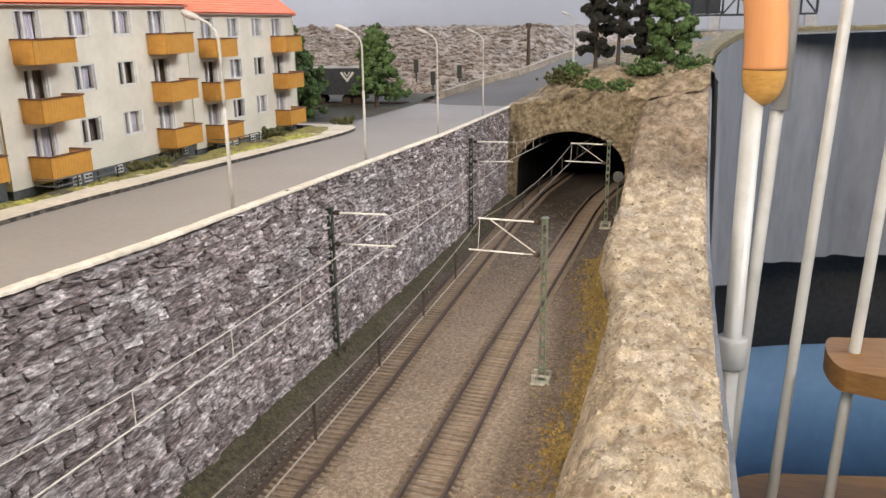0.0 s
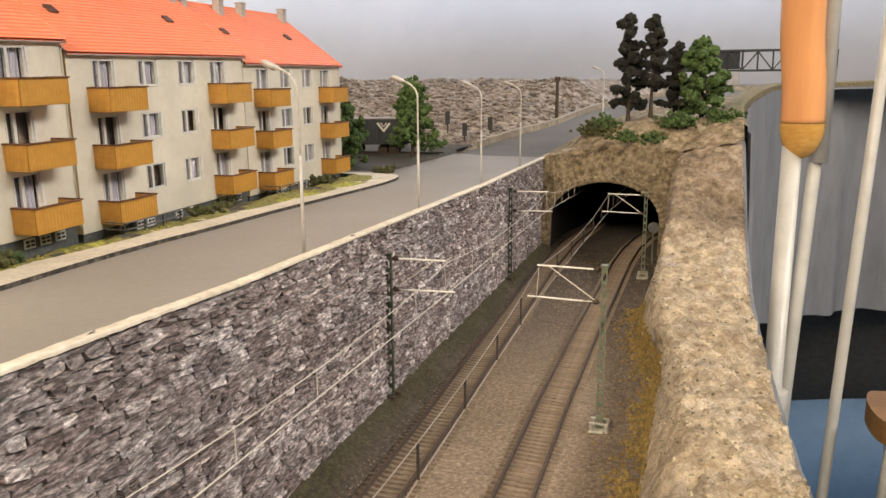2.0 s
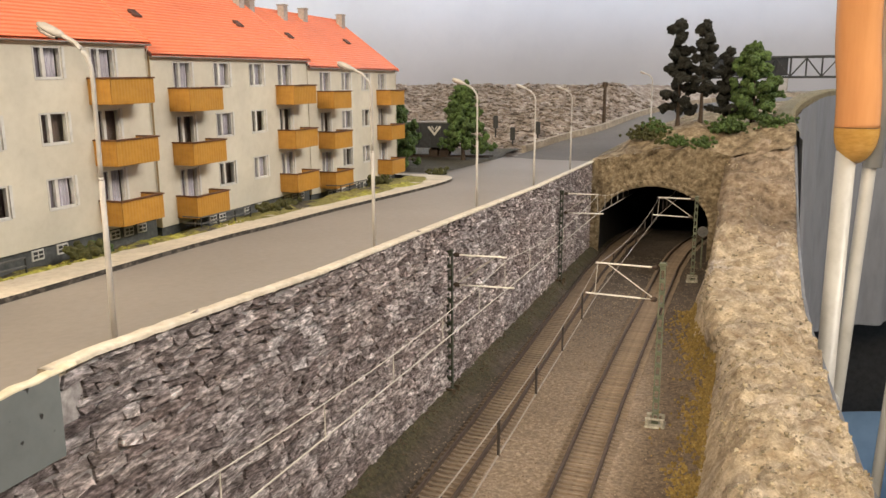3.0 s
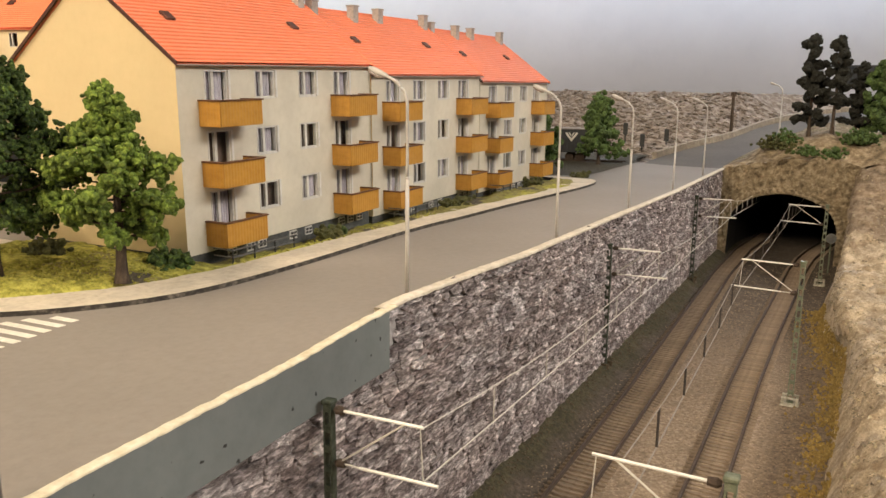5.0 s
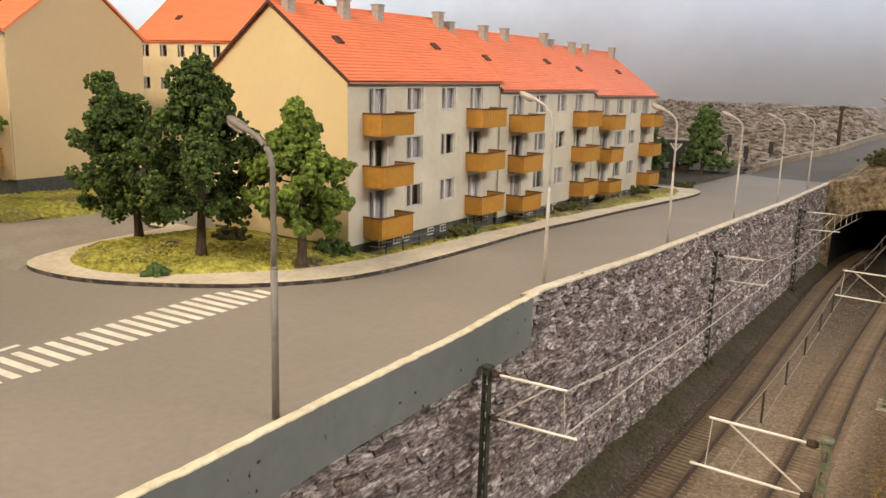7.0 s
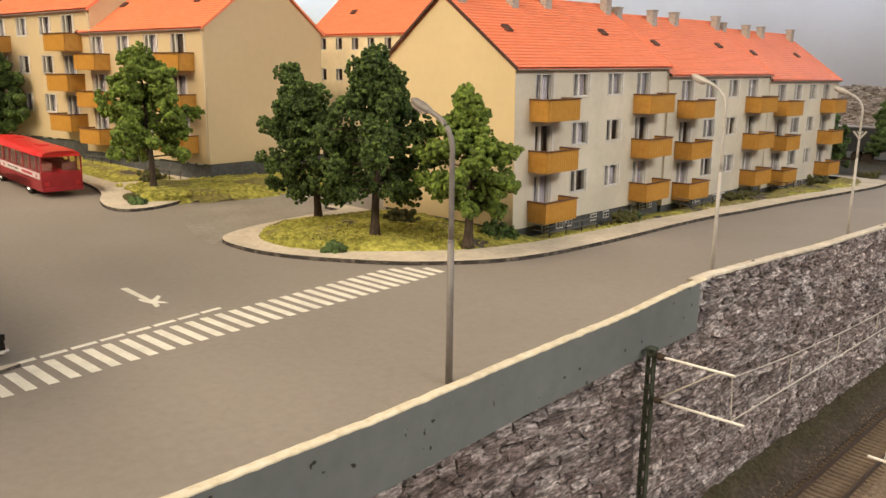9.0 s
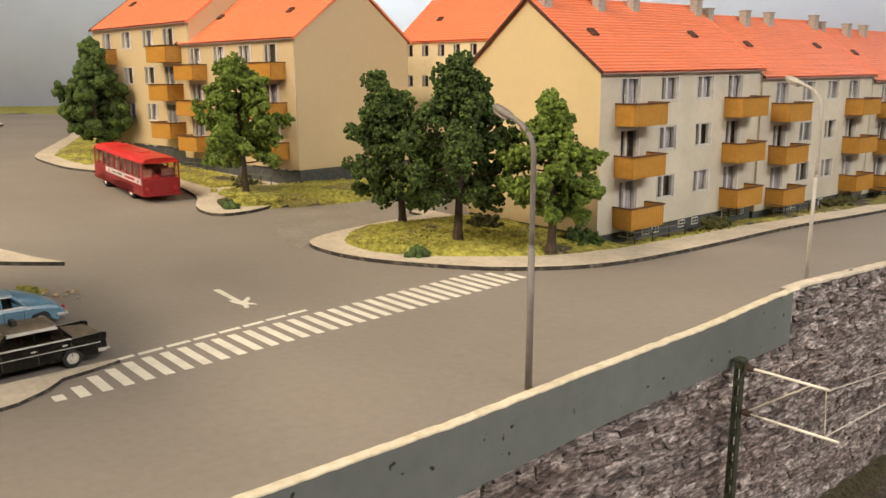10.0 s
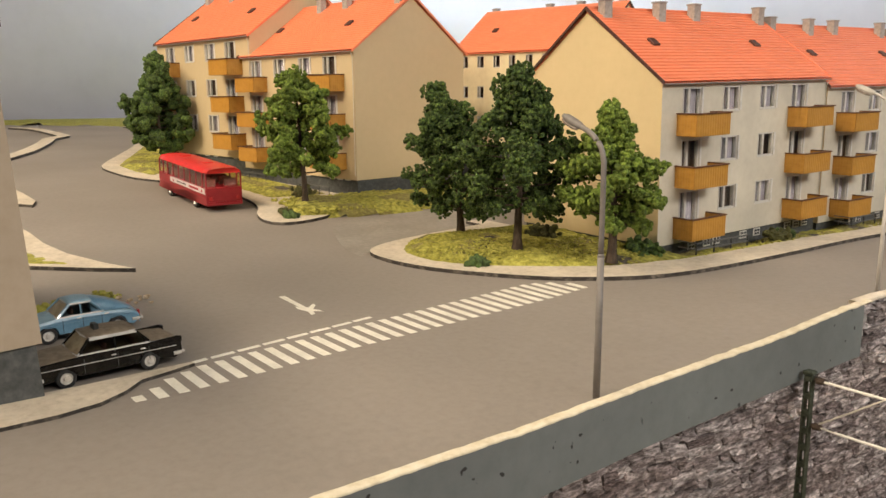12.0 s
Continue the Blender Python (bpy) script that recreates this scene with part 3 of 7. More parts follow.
grid = [[bm.verts.new((x, y, road_z(x, y))) for x in xs] for y in ys]
for j in range(len(ys) - 1):
    for i in range(len(xs) - 1):
        bm.faces.new((grid[j][i], grid[j][i + 1], grid[j + 1][i + 1], grid[j + 1][i]))
single("road", bm, ASPHALT, "grey painted model street with a matt dusty surface", "road", kind="structure", smooth=True)

# the street past the tunnel, climbing and bending away, its shade put into the colour
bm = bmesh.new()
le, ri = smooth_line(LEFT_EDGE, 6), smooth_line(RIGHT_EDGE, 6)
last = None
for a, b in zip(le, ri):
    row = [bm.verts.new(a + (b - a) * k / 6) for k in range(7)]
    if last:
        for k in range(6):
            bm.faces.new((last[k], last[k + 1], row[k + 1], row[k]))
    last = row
single("road", bm, DIMROAD, "grey model street climbing behind the tunnel hill, darkened in colour for shade", "road", kind="structure", smooth=True)


def edge_x(y, table):
    return interp(y, [(p.y, p.x) for p in table])


# rocky embankment behind the street and the yard
def scree_z(x, y):
    foot = 92 + 3.0 * rough_noise(x, 0, 3, 0.05, 2)
    t = min(max((y - foot) / 30, 0), 1)
    z = -0.45 + 7.6 * t ** 0.9 + (0.55 * rough_noise(x, y, 0, 0.35) + 0.25 * rough_noise(x, y, 7, 1.1)) * (0.15 + 0.85 * min(1, t * 5))
    lx = edge_x(y, le)
    near = min(max((lx - 0.6 - x) / 6.0, 0), 1)
    rz_ = interp(y, [(p.y, p.z) for p in le])
    return z * near + (rz_ - 0.7) * (1 - near)


bm = bmesh.new()
ny, nx = 70, 130
rows_ = []
for j in range(ny + 1):
    y = 82 + 60 * j / ny
    x1 = min(edge_x(y, le) - 0.45, 40)
    rows_.append([bm.verts.new((-150 + (x1 + 150) * (i / nx) ** 0.62, y, scree_z(-150 + (x1 + 150) * (i / nx) ** 0.62, y))) for i in range(nx + 1)])
for j in range(ny):
    for i in range(nx):
        bm.faces.new((rows_[j][i], rows_[j][i + 1], rows_[j + 1][i + 1], rows_[j + 1][i]))
single("embankment", bm, SCREE, "long rocky railway embankment of pale and brown scree", "embankment", kind="structure")
# land behind it up to the sky board
bm = bmesh.new()
box(bm, -300, -150, 82, 232, -1.2, -0.4)
box(bm, -150, -6, 141.5, 232, 1, 6.4)
box(bm, -6, 100, 168, 232, 1, 6.1)
single("ground", bm, SCREE, "stony brown ground reaching the backdrop", "ground", kind="structure")

# dark yard beside the street, with its siding
bm = bmesh.new()
sheet(bm, -120, -25.6, 40, 63, 93, 16, lambda x, y: (x - (0.9 if y > 84 else 0), y, base_z(y) + 0.06 + 0.08 * rough_noise(x, y, 2, 0.6)))
single("ground", bm, SOIL, "dark cinder ground of a small rail yard", "ground", kind="structure")

# ---------------------------------------------------------------- cutting: track bed, cliff, tunnel
def cutting_z(x, y):
    z = bed_z(y)
    z += 0.75 * min(max((-13.9 - x) / 1.7, 0), 1) ** 1.3
    z += 0.10 * rough_noise(x, y, 0, 0.7, 3)
    side = max(0.0, x + 4.6)
    return z + 0.12 * side


bm = bmesh.new()
sheet(bm, -15.62, -2.0, 46, -40, 125, 330, lambda x, y: (x, y, cutting_z(x, y)))
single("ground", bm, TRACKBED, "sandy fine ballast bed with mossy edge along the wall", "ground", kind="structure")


def cliff_point(s, y):
    """A point of the rock shoulder: s runs from its foot over the crest to the board's edge."""
    up = interp(y, [(-40, -5.6), (24, -5.7), (35, -6.3), (52, -6.6), (62, -6.0), (70, -3.6), (76, -1.2), (81, 0.6), (88, 1.6)])
    edge = interp(y, [(-40, -5.4), (24, -5.9), (35, -7.0), (52, -7.8), (60, -7.2), (68, -5.4), (75, -2.2), (82, 1.6), (90, 2.8)])
    foot_x = interp(y, [(-40, -3.2), (30, -2.5), (46, -2.4), (53, -3.9), (60, -4.2), (70, -3.2), (82, -2.9)])
    crest_x = interp(y, [(-40, -1.6), (30, -1.0), (40, -1.3), (52, -3.0), (67, -2.9), (82, -2.6)])
    zb = bed_z(y) - 0.1
    prof = [(0.0, foot_x, zb), (0.12, foot_x + 0.35, zb + (up - zb) * 0.4), (0.3, crest_x - 0.25, up - 0.6), (0.38, crest_x + 0.25, up), (0.65, (crest_x + 3.3) / 2, (up + edge) / 2 + 0.45), (0.93, 3.15, edge + 0.1), (1.0, 3.35, edge - 0.5)]
    x = interp(s, [(a, b) for a, b, c in prof])
    z = interp(s, [(a, c) for a, b, c in prof])
    amp = min(1.0, s * 6) * (1 if s < 0.97 else 0.3)
    n1, n2, n3 = rough_noise(x, y, z, 0.33), rough_noise(x + 9, y, z, 1.1), rough_noise(x, y + 5, z, 2.6, 3)
    ridge = abs(rough_noise(x, y, z + 20, 0.8, 3))
    return (x + amp * 0.35 * n1 * (1 if s < 0.9 else 0.25), y + amp * 0.35 * n2, z + amp * (0.55 * n1 + 0.3 * n2 + 0.16 * n3 - 0.3 * ridge))


bm = bmesh.new()
nys, nss = 340, 46
rows_ = [[bm.verts.new(cliff_point(i / nss, -40 + 124 * j / nys)) for i in range(nss + 1)] for j in range(nys + 1)]
for j in range(nys):
    for i in range(nss):
        f = bm.faces.new((rows_[j][i], rows_[j][i + 1], rows_[j + 1][i + 1], rows_[j + 1][i]))
bm.faces.ensure_lookup_table()
for f in bm.faces:
    c = f.calc_center_median()
    # brown slope soil past here also carries the weaker light near the hill
    f.material_index = 1 if c.y > 67 + 4 * noise.noise(Vector((c.x * 0.5, c.y * 0.3, 2))) else 0
single("rock_shoulder", bm, [CLIFF, DIMSLOPE], "rough sandy beige plaster rock shoulder along the cutting", "rock", kind="structure", smooth=True)
bm = bmesh.new()
box(bm, 3.3, 3.62, -40, 84, -34, -8.4)
for k in range(62):
    y0 = -40 + 2 * k
    a, b = cliff_point(1.0, y0)[2] - 0.1, cliff_point(1.0, y0 + 2)[2] - 0.1
    vs = [bm.verts.new(p) for p in ((3.3, y0, -8.4), (3.3, y0 + 2, -8.4), (3.3, y0 + 2, b), (3.3, y0, a), (3.58, y0, -8.4), (3.58, y0 + 2, -8.4), (3.58, y0 + 2, b), (3.58, y0, a))]
    for q in ((0, 1, 2, 3), (4, 7, 6, 5), (3, 2, 6, 7)):
        bm.faces.new([vs[i] for i in q])
single("fascia_board", bm, BOARDWHITE, "thin pale painted board closing the layout's edge", "fascia", kind="structure")

# hill over the tunnel
def hill_z(x, y):
    front = interp(x, [(-16.5, -0.45), (-13, 0.1), (-9, 0.9), (-6, 1.4), (-3.2, 0.4), (0, 0.9), (3.4, 1.6)])
    top = interp(x, [(-16.5, 0.3), (-12, 2.0), (-9, 2.9), (-6, 3.4), (-2, 3.2), (3.4, 3.6)])
    t = min(max((y - 80.6) / 5.0, 0), 1)
    z = front + (top - front) * t * (2 - t) + max(0, y - 90) * 0.035
    z += 0.25 * rough_noise(x, y, 1, 0.5) + 0.1 * rough_noise(x, y, 4, 1.6)
    rx_ = edge_x(y, ri)
    if y > 82:
        w = min(max((x - rx_) / 3.5, 0), 1)
        z = z * w + (interp(y, [(p.y, p.z) for p in ri]) + 0.12) * (1 - w)
    return z


PLATEAU = [(80, 3.35), (93.6, 3.4), (110, 6.3), (135.7, 11.7), (150, 23.6), (158, 40)]
bm = bmesh.new()
rows_ = []
for j in range(61):
    y = 80.3 + 62 * j / 60
    x0 = max(edge_x(y, ri) if y > 82 else -15.7, -15.7)
    x1 = interp(y, PLATEAU)
    rows_.append([bm.verts.new((x0 + (x1 - x0) * i / 40, y, hill_z(x0 + (x1 - x0) * i / 40, y))) for i in range(41)])
for j in range(60):
    for i in range(40):
        f = bm.faces.new((rows_[j][i], rows_[j][i + 1], rows_[j + 1][i + 1], rows_[j + 1][i]))
        c = f.calc_center_median()
        f.material_index = 1 if noise.noise(Vector((c.x * 0.35, c.y * 0.35, 0))) > 0.05 and c.y > 83 else 0
single("tunnel_hill", bm, [HILLSOIL, DRYTURF], "sandy hill with dry grass above the tunnel mouth", "hill", kind="structure")

# tunnel mouth: face with an arched opening, stones round it, bore behind with its darkness in the colour
ARCH_X, ARCH_W, SPRING, CROWN = -9.35, 5.3, -6.3, -2.75


def arch(k, n, grow=0.0):
    a = math.pi * k / n
    return ARCH_X - (ARCH_W + grow) * math.cos(a), SPRING + (CROWN - SPRING + grow) * math.sin(a)


bm = bmesh.new()
n = 28
inner = [(ARCH_X - ARCH_W, -10.4)] + [arch(k, n) for k in range(n + 1)] + [(ARCH_X + ARCH_W, -10.4)]
outer = []
for x, z in inner:
    if z <= SPRING + 0.01:
        outer.append((-15.7 if x < ARCH_X else -2.4, z if z > -10 else -10.4))
    else:
        outer.append((x + (x - ARCH_X) * 0.12, hill_z(x, 80.3) + 0.02))
outer[1], outer[-2] = (-15.7, SPRING), (-2.4, SPRING)
outer = [outer[0], outer[1], (-15.7, -0.5)] + outer[2:-2] + [(-2.4, 0.5), outer[-2], outer[-1]]
inner = [inner[0], inner[1], inner[1]] + inner[2:-2] + [inner[-2], inner[-2], inner[-1]]
steps = 7
grid = []
for (xi, zi), (xo, zo) in zip(inner, outer):
    col = []
    for s in range(steps + 1):
        t = s / steps
        x, z = xi + (xo - xi) * t, zi + (zo - zi) * t
        col.append(bm.verts.new((x + 0.1 * rough_noise(x, z, 2, 0.9), 80.1 + 0.5 * rough_noise(x, z, 5, 0.6) * (0.25 + t) - 0.15 * abs(rough_noise(x, z, 9, 1.7)), z)))
    grid.append(col)
for a, b in zip(grid, grid[1:]):
    for s in range(steps):
        try:
            bm.faces.new((a[s], b[s], b[s + 1], a[s + 1]))
        except ValueError:
            pass
portal = single("tunnel_portal", bm, PORTAL, "rough ochre rock face round a dark tunnel mouth", "tunnel portal", kind="structure")
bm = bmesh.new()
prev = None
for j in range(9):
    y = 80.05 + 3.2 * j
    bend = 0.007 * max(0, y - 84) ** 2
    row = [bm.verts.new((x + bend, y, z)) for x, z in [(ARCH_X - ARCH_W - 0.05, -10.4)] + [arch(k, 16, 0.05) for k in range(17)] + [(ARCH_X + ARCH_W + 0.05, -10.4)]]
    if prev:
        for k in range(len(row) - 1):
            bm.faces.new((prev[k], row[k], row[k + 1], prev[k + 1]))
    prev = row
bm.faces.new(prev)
single("tunnel_bore", bm, BOREDARK, "tunnel bore behind the portal, its darkness coloured black", "tunnel", kind="structure")

# ---------------------------------------------------------------- retaining wall: core, cap, grey board
bm = bmesh.new()
for y0, y1 in ((-40, -5), (-5, 10), (10, 12), (12, 16), (16, 19), (19, 23), (23, 37), (37, 57), (57, 80), (80, 81)):
    vs = [bm.verts.new(p) for p in ((-15.88, y0, -11), (WALL_X - 0.12, y0, -11), (WALL_X - 0.12, y1, -11), (-15.88, y1, -11))]
    tops = [bm.verts.new((v.co.x, v.co.y, interp(v.co.y, LIP) - 0.12 - (0.6 if y1 <= 10 else 0.0))) for v in vs]
    for k in range(4):
        bm.faces.new((vs[k], vs[(k + 1) % 4], tops[(k + 1) % 4], tops[k]))
    bm.faces.new(tops)
retaining_wall = single("wall_retaining", bm, MORTAR, "tall split-stone retaining wall between street and railway", "wall", kind="structure")


def coping(name, y0, y1, x0, x1, mat, label, dz, step=0.45, rag=0.03, deep=0.12):
    bm = bmesh.new()
    prev = None
    n = int((y1 - y0) / step)
    for j in range(n + 1):
        y = y0 + (y1 - y0) * j / n
        z = interp(y, LIP) + dz + rag * noise.noise(Vector((y * 2.1, 0, 1)))
        a, b = x0 + rag * noise.noise(Vector((y * 2.7, 4, 0))), x1 + rag * noise.noise(Vector((y * 3.1, 8, 0)))
        row = [bm.verts.new(p) for p in ((b, y, z - deep), (b, y, z - 0.02), (b - 0.03, y, z), (a + 0.03, y, z), (a, y, z - 0.02), (a, y, z - 0.3))]
        if prev:
            for k in range(5):
                bm.faces.new((prev[k], prev[k + 1], row[k + 1], row[k]))
        else:
            bm.faces.new(row)
        prev = row
    bm.faces.new(prev[::-1])
    return single(name, bm, mat, label, "coping", kind="structure", smooth=True)


coping("wall_cap", 10.75, 80.6, -15.92, -15.48, WALLCAP, "thin cream coping strip on top of the stone wall", 0.03, 0.22, 0.03)
coping("board_edge", -40, 11.3, -15.66, -15.34, RAWEDGE, "raw pale yellow sawn edge of the base board", 0.03, 0.13, 0.035, 0.06)
bm = bmesh.new()
prev = None
for j in range(53):
    y = -40 + 50.8 * j / 52
    z = interp(y, LIP) - 0.02
    low = interp(y, [(-40, -1.9), (-5, -1.85), (0, -1.5), (7, -1.25), (10.8, -1.15)])
    row = [bm.verts.new(p) for p in ((-15.62, y, low), (-15.36, y, low), (-15.36, y, z), (-15.62, y, z))]
    if prev:
        for k in range(4):
            bm.faces.new((prev[k], prev[(k + 1) % 4], row[(k + 1) % 4], row[k]))
    else:
        bm.faces.new(row[::-1])
    prev = row
bm.faces.new(prev)
single("fascia_strip", bm, FASCIA, "blue-grey painted board strip with black paint specks", "fascia", kind="structure")


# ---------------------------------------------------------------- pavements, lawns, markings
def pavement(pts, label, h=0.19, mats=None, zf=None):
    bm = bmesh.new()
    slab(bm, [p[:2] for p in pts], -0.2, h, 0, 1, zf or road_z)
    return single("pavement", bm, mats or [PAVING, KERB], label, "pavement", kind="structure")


def two(pts, n=4):
    return [(p.x, p.y) for p in smooth_line([(x, y, 0) for x, y in pts], n)]


KERB_LINE = [(-40.5, 13), (-39.6, 8), (-38.4, 4.4), (-36.9, 2.95), (-34.5, 2.8), (-32.6, 3.2), (-31.0, 3.9), (-29.6, 4.75), (-28.3, 5.65), (-27.1, 6.7), (-26.0, 8.1), (-25.0, 9.8), (-24.35, 11.9), (-24.05, 15), (-24.0, 20), (-24.2, 25.5), (-24.15, 30), (-23.85, 34), (-23.6, 40), (-23.1, 47), (-22.7, 55), (-23.4, 59.2), (-26, 60.2), (-30, 60.4)]
pavement(two(KERB_LINE) + [(-30, 59.4), (-27.0, 59.0), (-25.6, 56), (-25.5, 50), (-26.0, 42), (-26.2, 34), (-26.25, 14.4), (-42, 14.3), (-42, 13)], "pale cardboard pavement with a dark broken kerb edge")
LAWN_LINE = [(-38.6, 6.6), (-36.4, 4.5), (-33.6, 4.1), (-31.0, 5.4), (-28.5, 8.2), (-26.8, 11.0), (-25.95, 15), (-25.8, 20), (-25.6, 28), (-25.2, 34), (-24.6, 42), (-23.9, 50), (-23.8, 55), (-25, 58.4)]


def lawn_patch(outline, inside, h, label, mats, seed, step=0.45):
    """A lumpy grass cover over an outline, tested by the function inside(x, y) which gives the distance from its edge."""
    x0, x1, y0, y1 = outline
    bm = bmesh.new()
    nx_, ny_ = int((x1 - x0) / step), int((y1 - y0) / step)
    vs = {}
    for j in range(ny_ + 1):
        for i in range(nx_ + 1):
            x, y = x0 + (x1 - x0) * i / nx_, y0 + (y1 - y0) * j / ny_
            d = inside(x, y)
            if d > -step:
                z = road_z(x, y) - 0.12 + 0.31 * min(1, max(0, (d + 0.3) / 0.5)) + min(1, max(0, d) / 1.2) * ((h(y) if callable(h) else h) + 0.14 * rough_noise(x, y, seed, 0.5)) + 0.12 * rough_noise(x, y, seed + 3, 1.7) * min(1, max(0, d))
                vs[i, j] = bm.verts.new((x, y, z))
    for j in range(ny_):
        for i in range(nx_):
            q = [vs.get(k) for k in ((i, j), (i + 1, j), (i + 1, j + 1), (i, j + 1))]
            if all(q):
                f = bm.faces.new(q)
                c = f.calc_center_median()
                n_ = noise.noise(Vector((c.x * 0.4, c.y * 0.4, seed)))
                worn = n_ > (-0.15 if c.y > 13.5 and c.x > -30 else 0.18)
                f.material_index = 1 if len(mats) > 2 and n_ > 0.36 else len(mats) - 1 if worn else 0
    return single("lawn", bm, mats, label, "lawn", kind="stuff")


def poly_dist(pts):
    """Signed distance to a closed outline, positive inside."""
    P = np.array(pts)
    Q = np.roll(P, -1, 0)

    def f(x, y):
        d = Q - P
        t = np.clip((((x - P[:, 0]) * d[:, 0] + (y - P[:, 1]) * d[:, 1]) / ((d ** 2).sum(1) + 1e-9)), 0, 1)
        near = np.hypot(P[:, 0] + t * d[:, 0] - x, P[:, 1] + t * d[:, 1] - y).min()
        cross = ((P[:, 1] > y) != (Q[:, 1] > y)) & (x < (Q[:, 0] - P[:, 0]) * (y - P[:, 1]) / (Q[:, 1] - P[:, 1] + 1e-12) + P[:, 0])
        return near if cross.sum() % 2 else -near

    return f


LAWN_D = poly_dist(two(LAWN_LINE) + [(-38, 58.4), (-38.8, 13)])
lawn_patch((-40, -23, 3.5, 60), LAWN_D, lambda y: interp(y, [(9, 0.4), (14, 0.16), (20, 0.1)]), "yellow-green flock grass round the flats, with brown patches", [GRASS, SOIL, TURF], 1)
# corner with the second block of flats
B_KERB = [(-52.2, 16.5), (-51.4, 12.2), (-50.0, 8.2), (-48.8, 5.8), (-48.4, 4.0), (-48.9, 2.95), (-50.5, 2.7), (-52.6, 3.25), (-54.7, 4.2), (-57.7, 4.9), (-62, 5.0), (-67, 4.2), (-71.9, 2.2), (-74.7, 1.0), (-78.5, 0.45), (-83.4, 0.35), (-87.6, 1.6), (-95.5, 4.85), (-109.5, 10.4), (-131.8, 17.5), (-150, 19)]
pavement(two(B_KERB)[::-1] + [(-53, 40), (-150, 45)], "pale pavement with a broken kerb along the side street")
lawn_patch((-58, -45, 4.6, 24), poly_dist([(-50.3, 4.6), (-48.8, 8.9), (-48.5, 12.9), (-49.3, 17.8), (-50.5, 22.6), (-55.5, 21.9), (-55.9, 6.7), (-53.7, 5.9), (-52.2, 4.9)]), 0.45, "yellow-green flock lawn at the corner of the flats", [GRASS, TURF], 5)
lawn_patch((-81, -57, 5, 12), poly_dist([(-58.3, 6.5), (-57.9, 11.5), (-79.8, 9.5), (-79.8, 6.2), (-66.8, 6.3)]), 0.2, "narrow strip of flock grass before the flats", [GRASS, SOIL, TURF], 6)
lawn_patch((-122, -75, 1, 20), poly_dist([(-75, 2.8), (-79, 2.0), (-84, 1.9), (-87.4, 3.2), (-93.5, 5.6), (-104.0, 9.6), (-118, 15), (-98.8, 19.0), (-83.7, 8.0), (-78, 5)]), 0.3, "flock grass at the bend of the side street", [GRASS, TURF], 7)
# traffic island and other corners of paving
pavement([(-40.2, -8.0), (-42.5, -8.9), (-46.1, -9.9), (-49.7, -10.4), (-53.9, -10.6), (-59.4, -11.7), (-59.4, -16.1), (-49.7, -14.4), (-44.0, -12.2), (-41.5, -9.6)], "pale sand-coloured traffic island tapering to a point")
lawn_patch((-60, -41, -16, -9), poly_dist([(-42.3, -9.9), (-46.0, -11.0), (-51.4, -12.1), (-58.7, -13.4), (-58.7, -15.5), (-49.7, -14.0), (-44.5, -12.2)]), 0.12, "thin strip of yellow flock grass on the island", [GRASS], 8, 0.3)
pavement([(-63.6, -8.8), (-65.4, -8.3), (-69.6, -8.5), (-79.1, -9.4), (-79.1, -14.4), (-66.8, -11.5)], "pale pavement corner at the side street")
loop = [Vector((x, y, 0)) for x, y in two([(-93.5, -7.9), (-98.8, -5.6), (-104.6, -3.1), (-111.5, -0.8), (-118.7, 1.3), (-124.5, 2.8), (-127.6, 4.6), (-130.2, 5.6), (-137.2, 5.5), (-147.5, 4.9), (-160.0, 3.1)])]
band = [[], []]
for k, p in enumerate(loop):
    d = (loop[min(k + 1, len(loop) - 1)] - loop[max(k - 1, 0)]).normalized()
    band[0].append((p.x + d.y * 0.85, p.y - d.x * 0.85))
    band[1].append((p.x - d.y * 0.85, p.y + d.x * 0.85))
pavement(band[0] + band[1][::-1], "pale curved kerb loop at the far bend of the street", 0.3)
lawn_patch((-290, -122, 4, 190), lambda x, y: min((x + 290), (y - (12 + (x + 207) * 0.24)), 190 - y), 0.4, "strip of green flock grass before the backdrop", [GRASS], 9, 5.0)
pavement([(-23.3, -30), (-23.3, -15.8), (-23.35, -14.4), (-23.6, -13.3), (-24.1, -12.5), (-24.75, -11.9), (-25.0, -11.0), (-25.3, -10.15), (-25.46, -10.2), (-25.4, -11.2), (-25.28, -13.4), (-25.2, -30)], "pale pavement strip with a cracked dark kerb", 0.11)

bm = bmesh.new()
slab(bm, two([(-36.8, 2.4), (-39.2, 2.75), (-42.7, 4.0), (-46.0, 5.6), (-48.2, 8.4), (-48.4, 14.2), (-48.4, 30)], 3) + [(-41.5, 30), (-41.2, 13.1), (-40.3, 7.7), (-38.6, 4.3)], -0.05, 0.01, zf=road_z)
single("path", bm, SANDPATH, "pale dusty side road between the two lawns", "path", kind="structure")

# zebra crossing, broken line and turn arrow
crossing = thing("zebra_crossing", T(0, 0, 0), "white painted zebra crossing over the street", "road marking", kind="structure")
near_edge = [(-12.4, -23.35), (-11.7, -23.23), (-8.8, -23.5), (-5.9, -23.87), (-2.9, -24.17), (0.8, -24.53), (4.5, -24.9), (6, -25.14), (7.4, -25.4)]
far_edge = [(-12.4, -23.7), (-11.7, -24.1), (-11.1, -24.65), (-10, -25.2), (-8.3, -25.5), (-4, -26.1), (1.2, -26.8), (5.4, -27.35), (6.4, -26.9), (7.4, -25.75)]
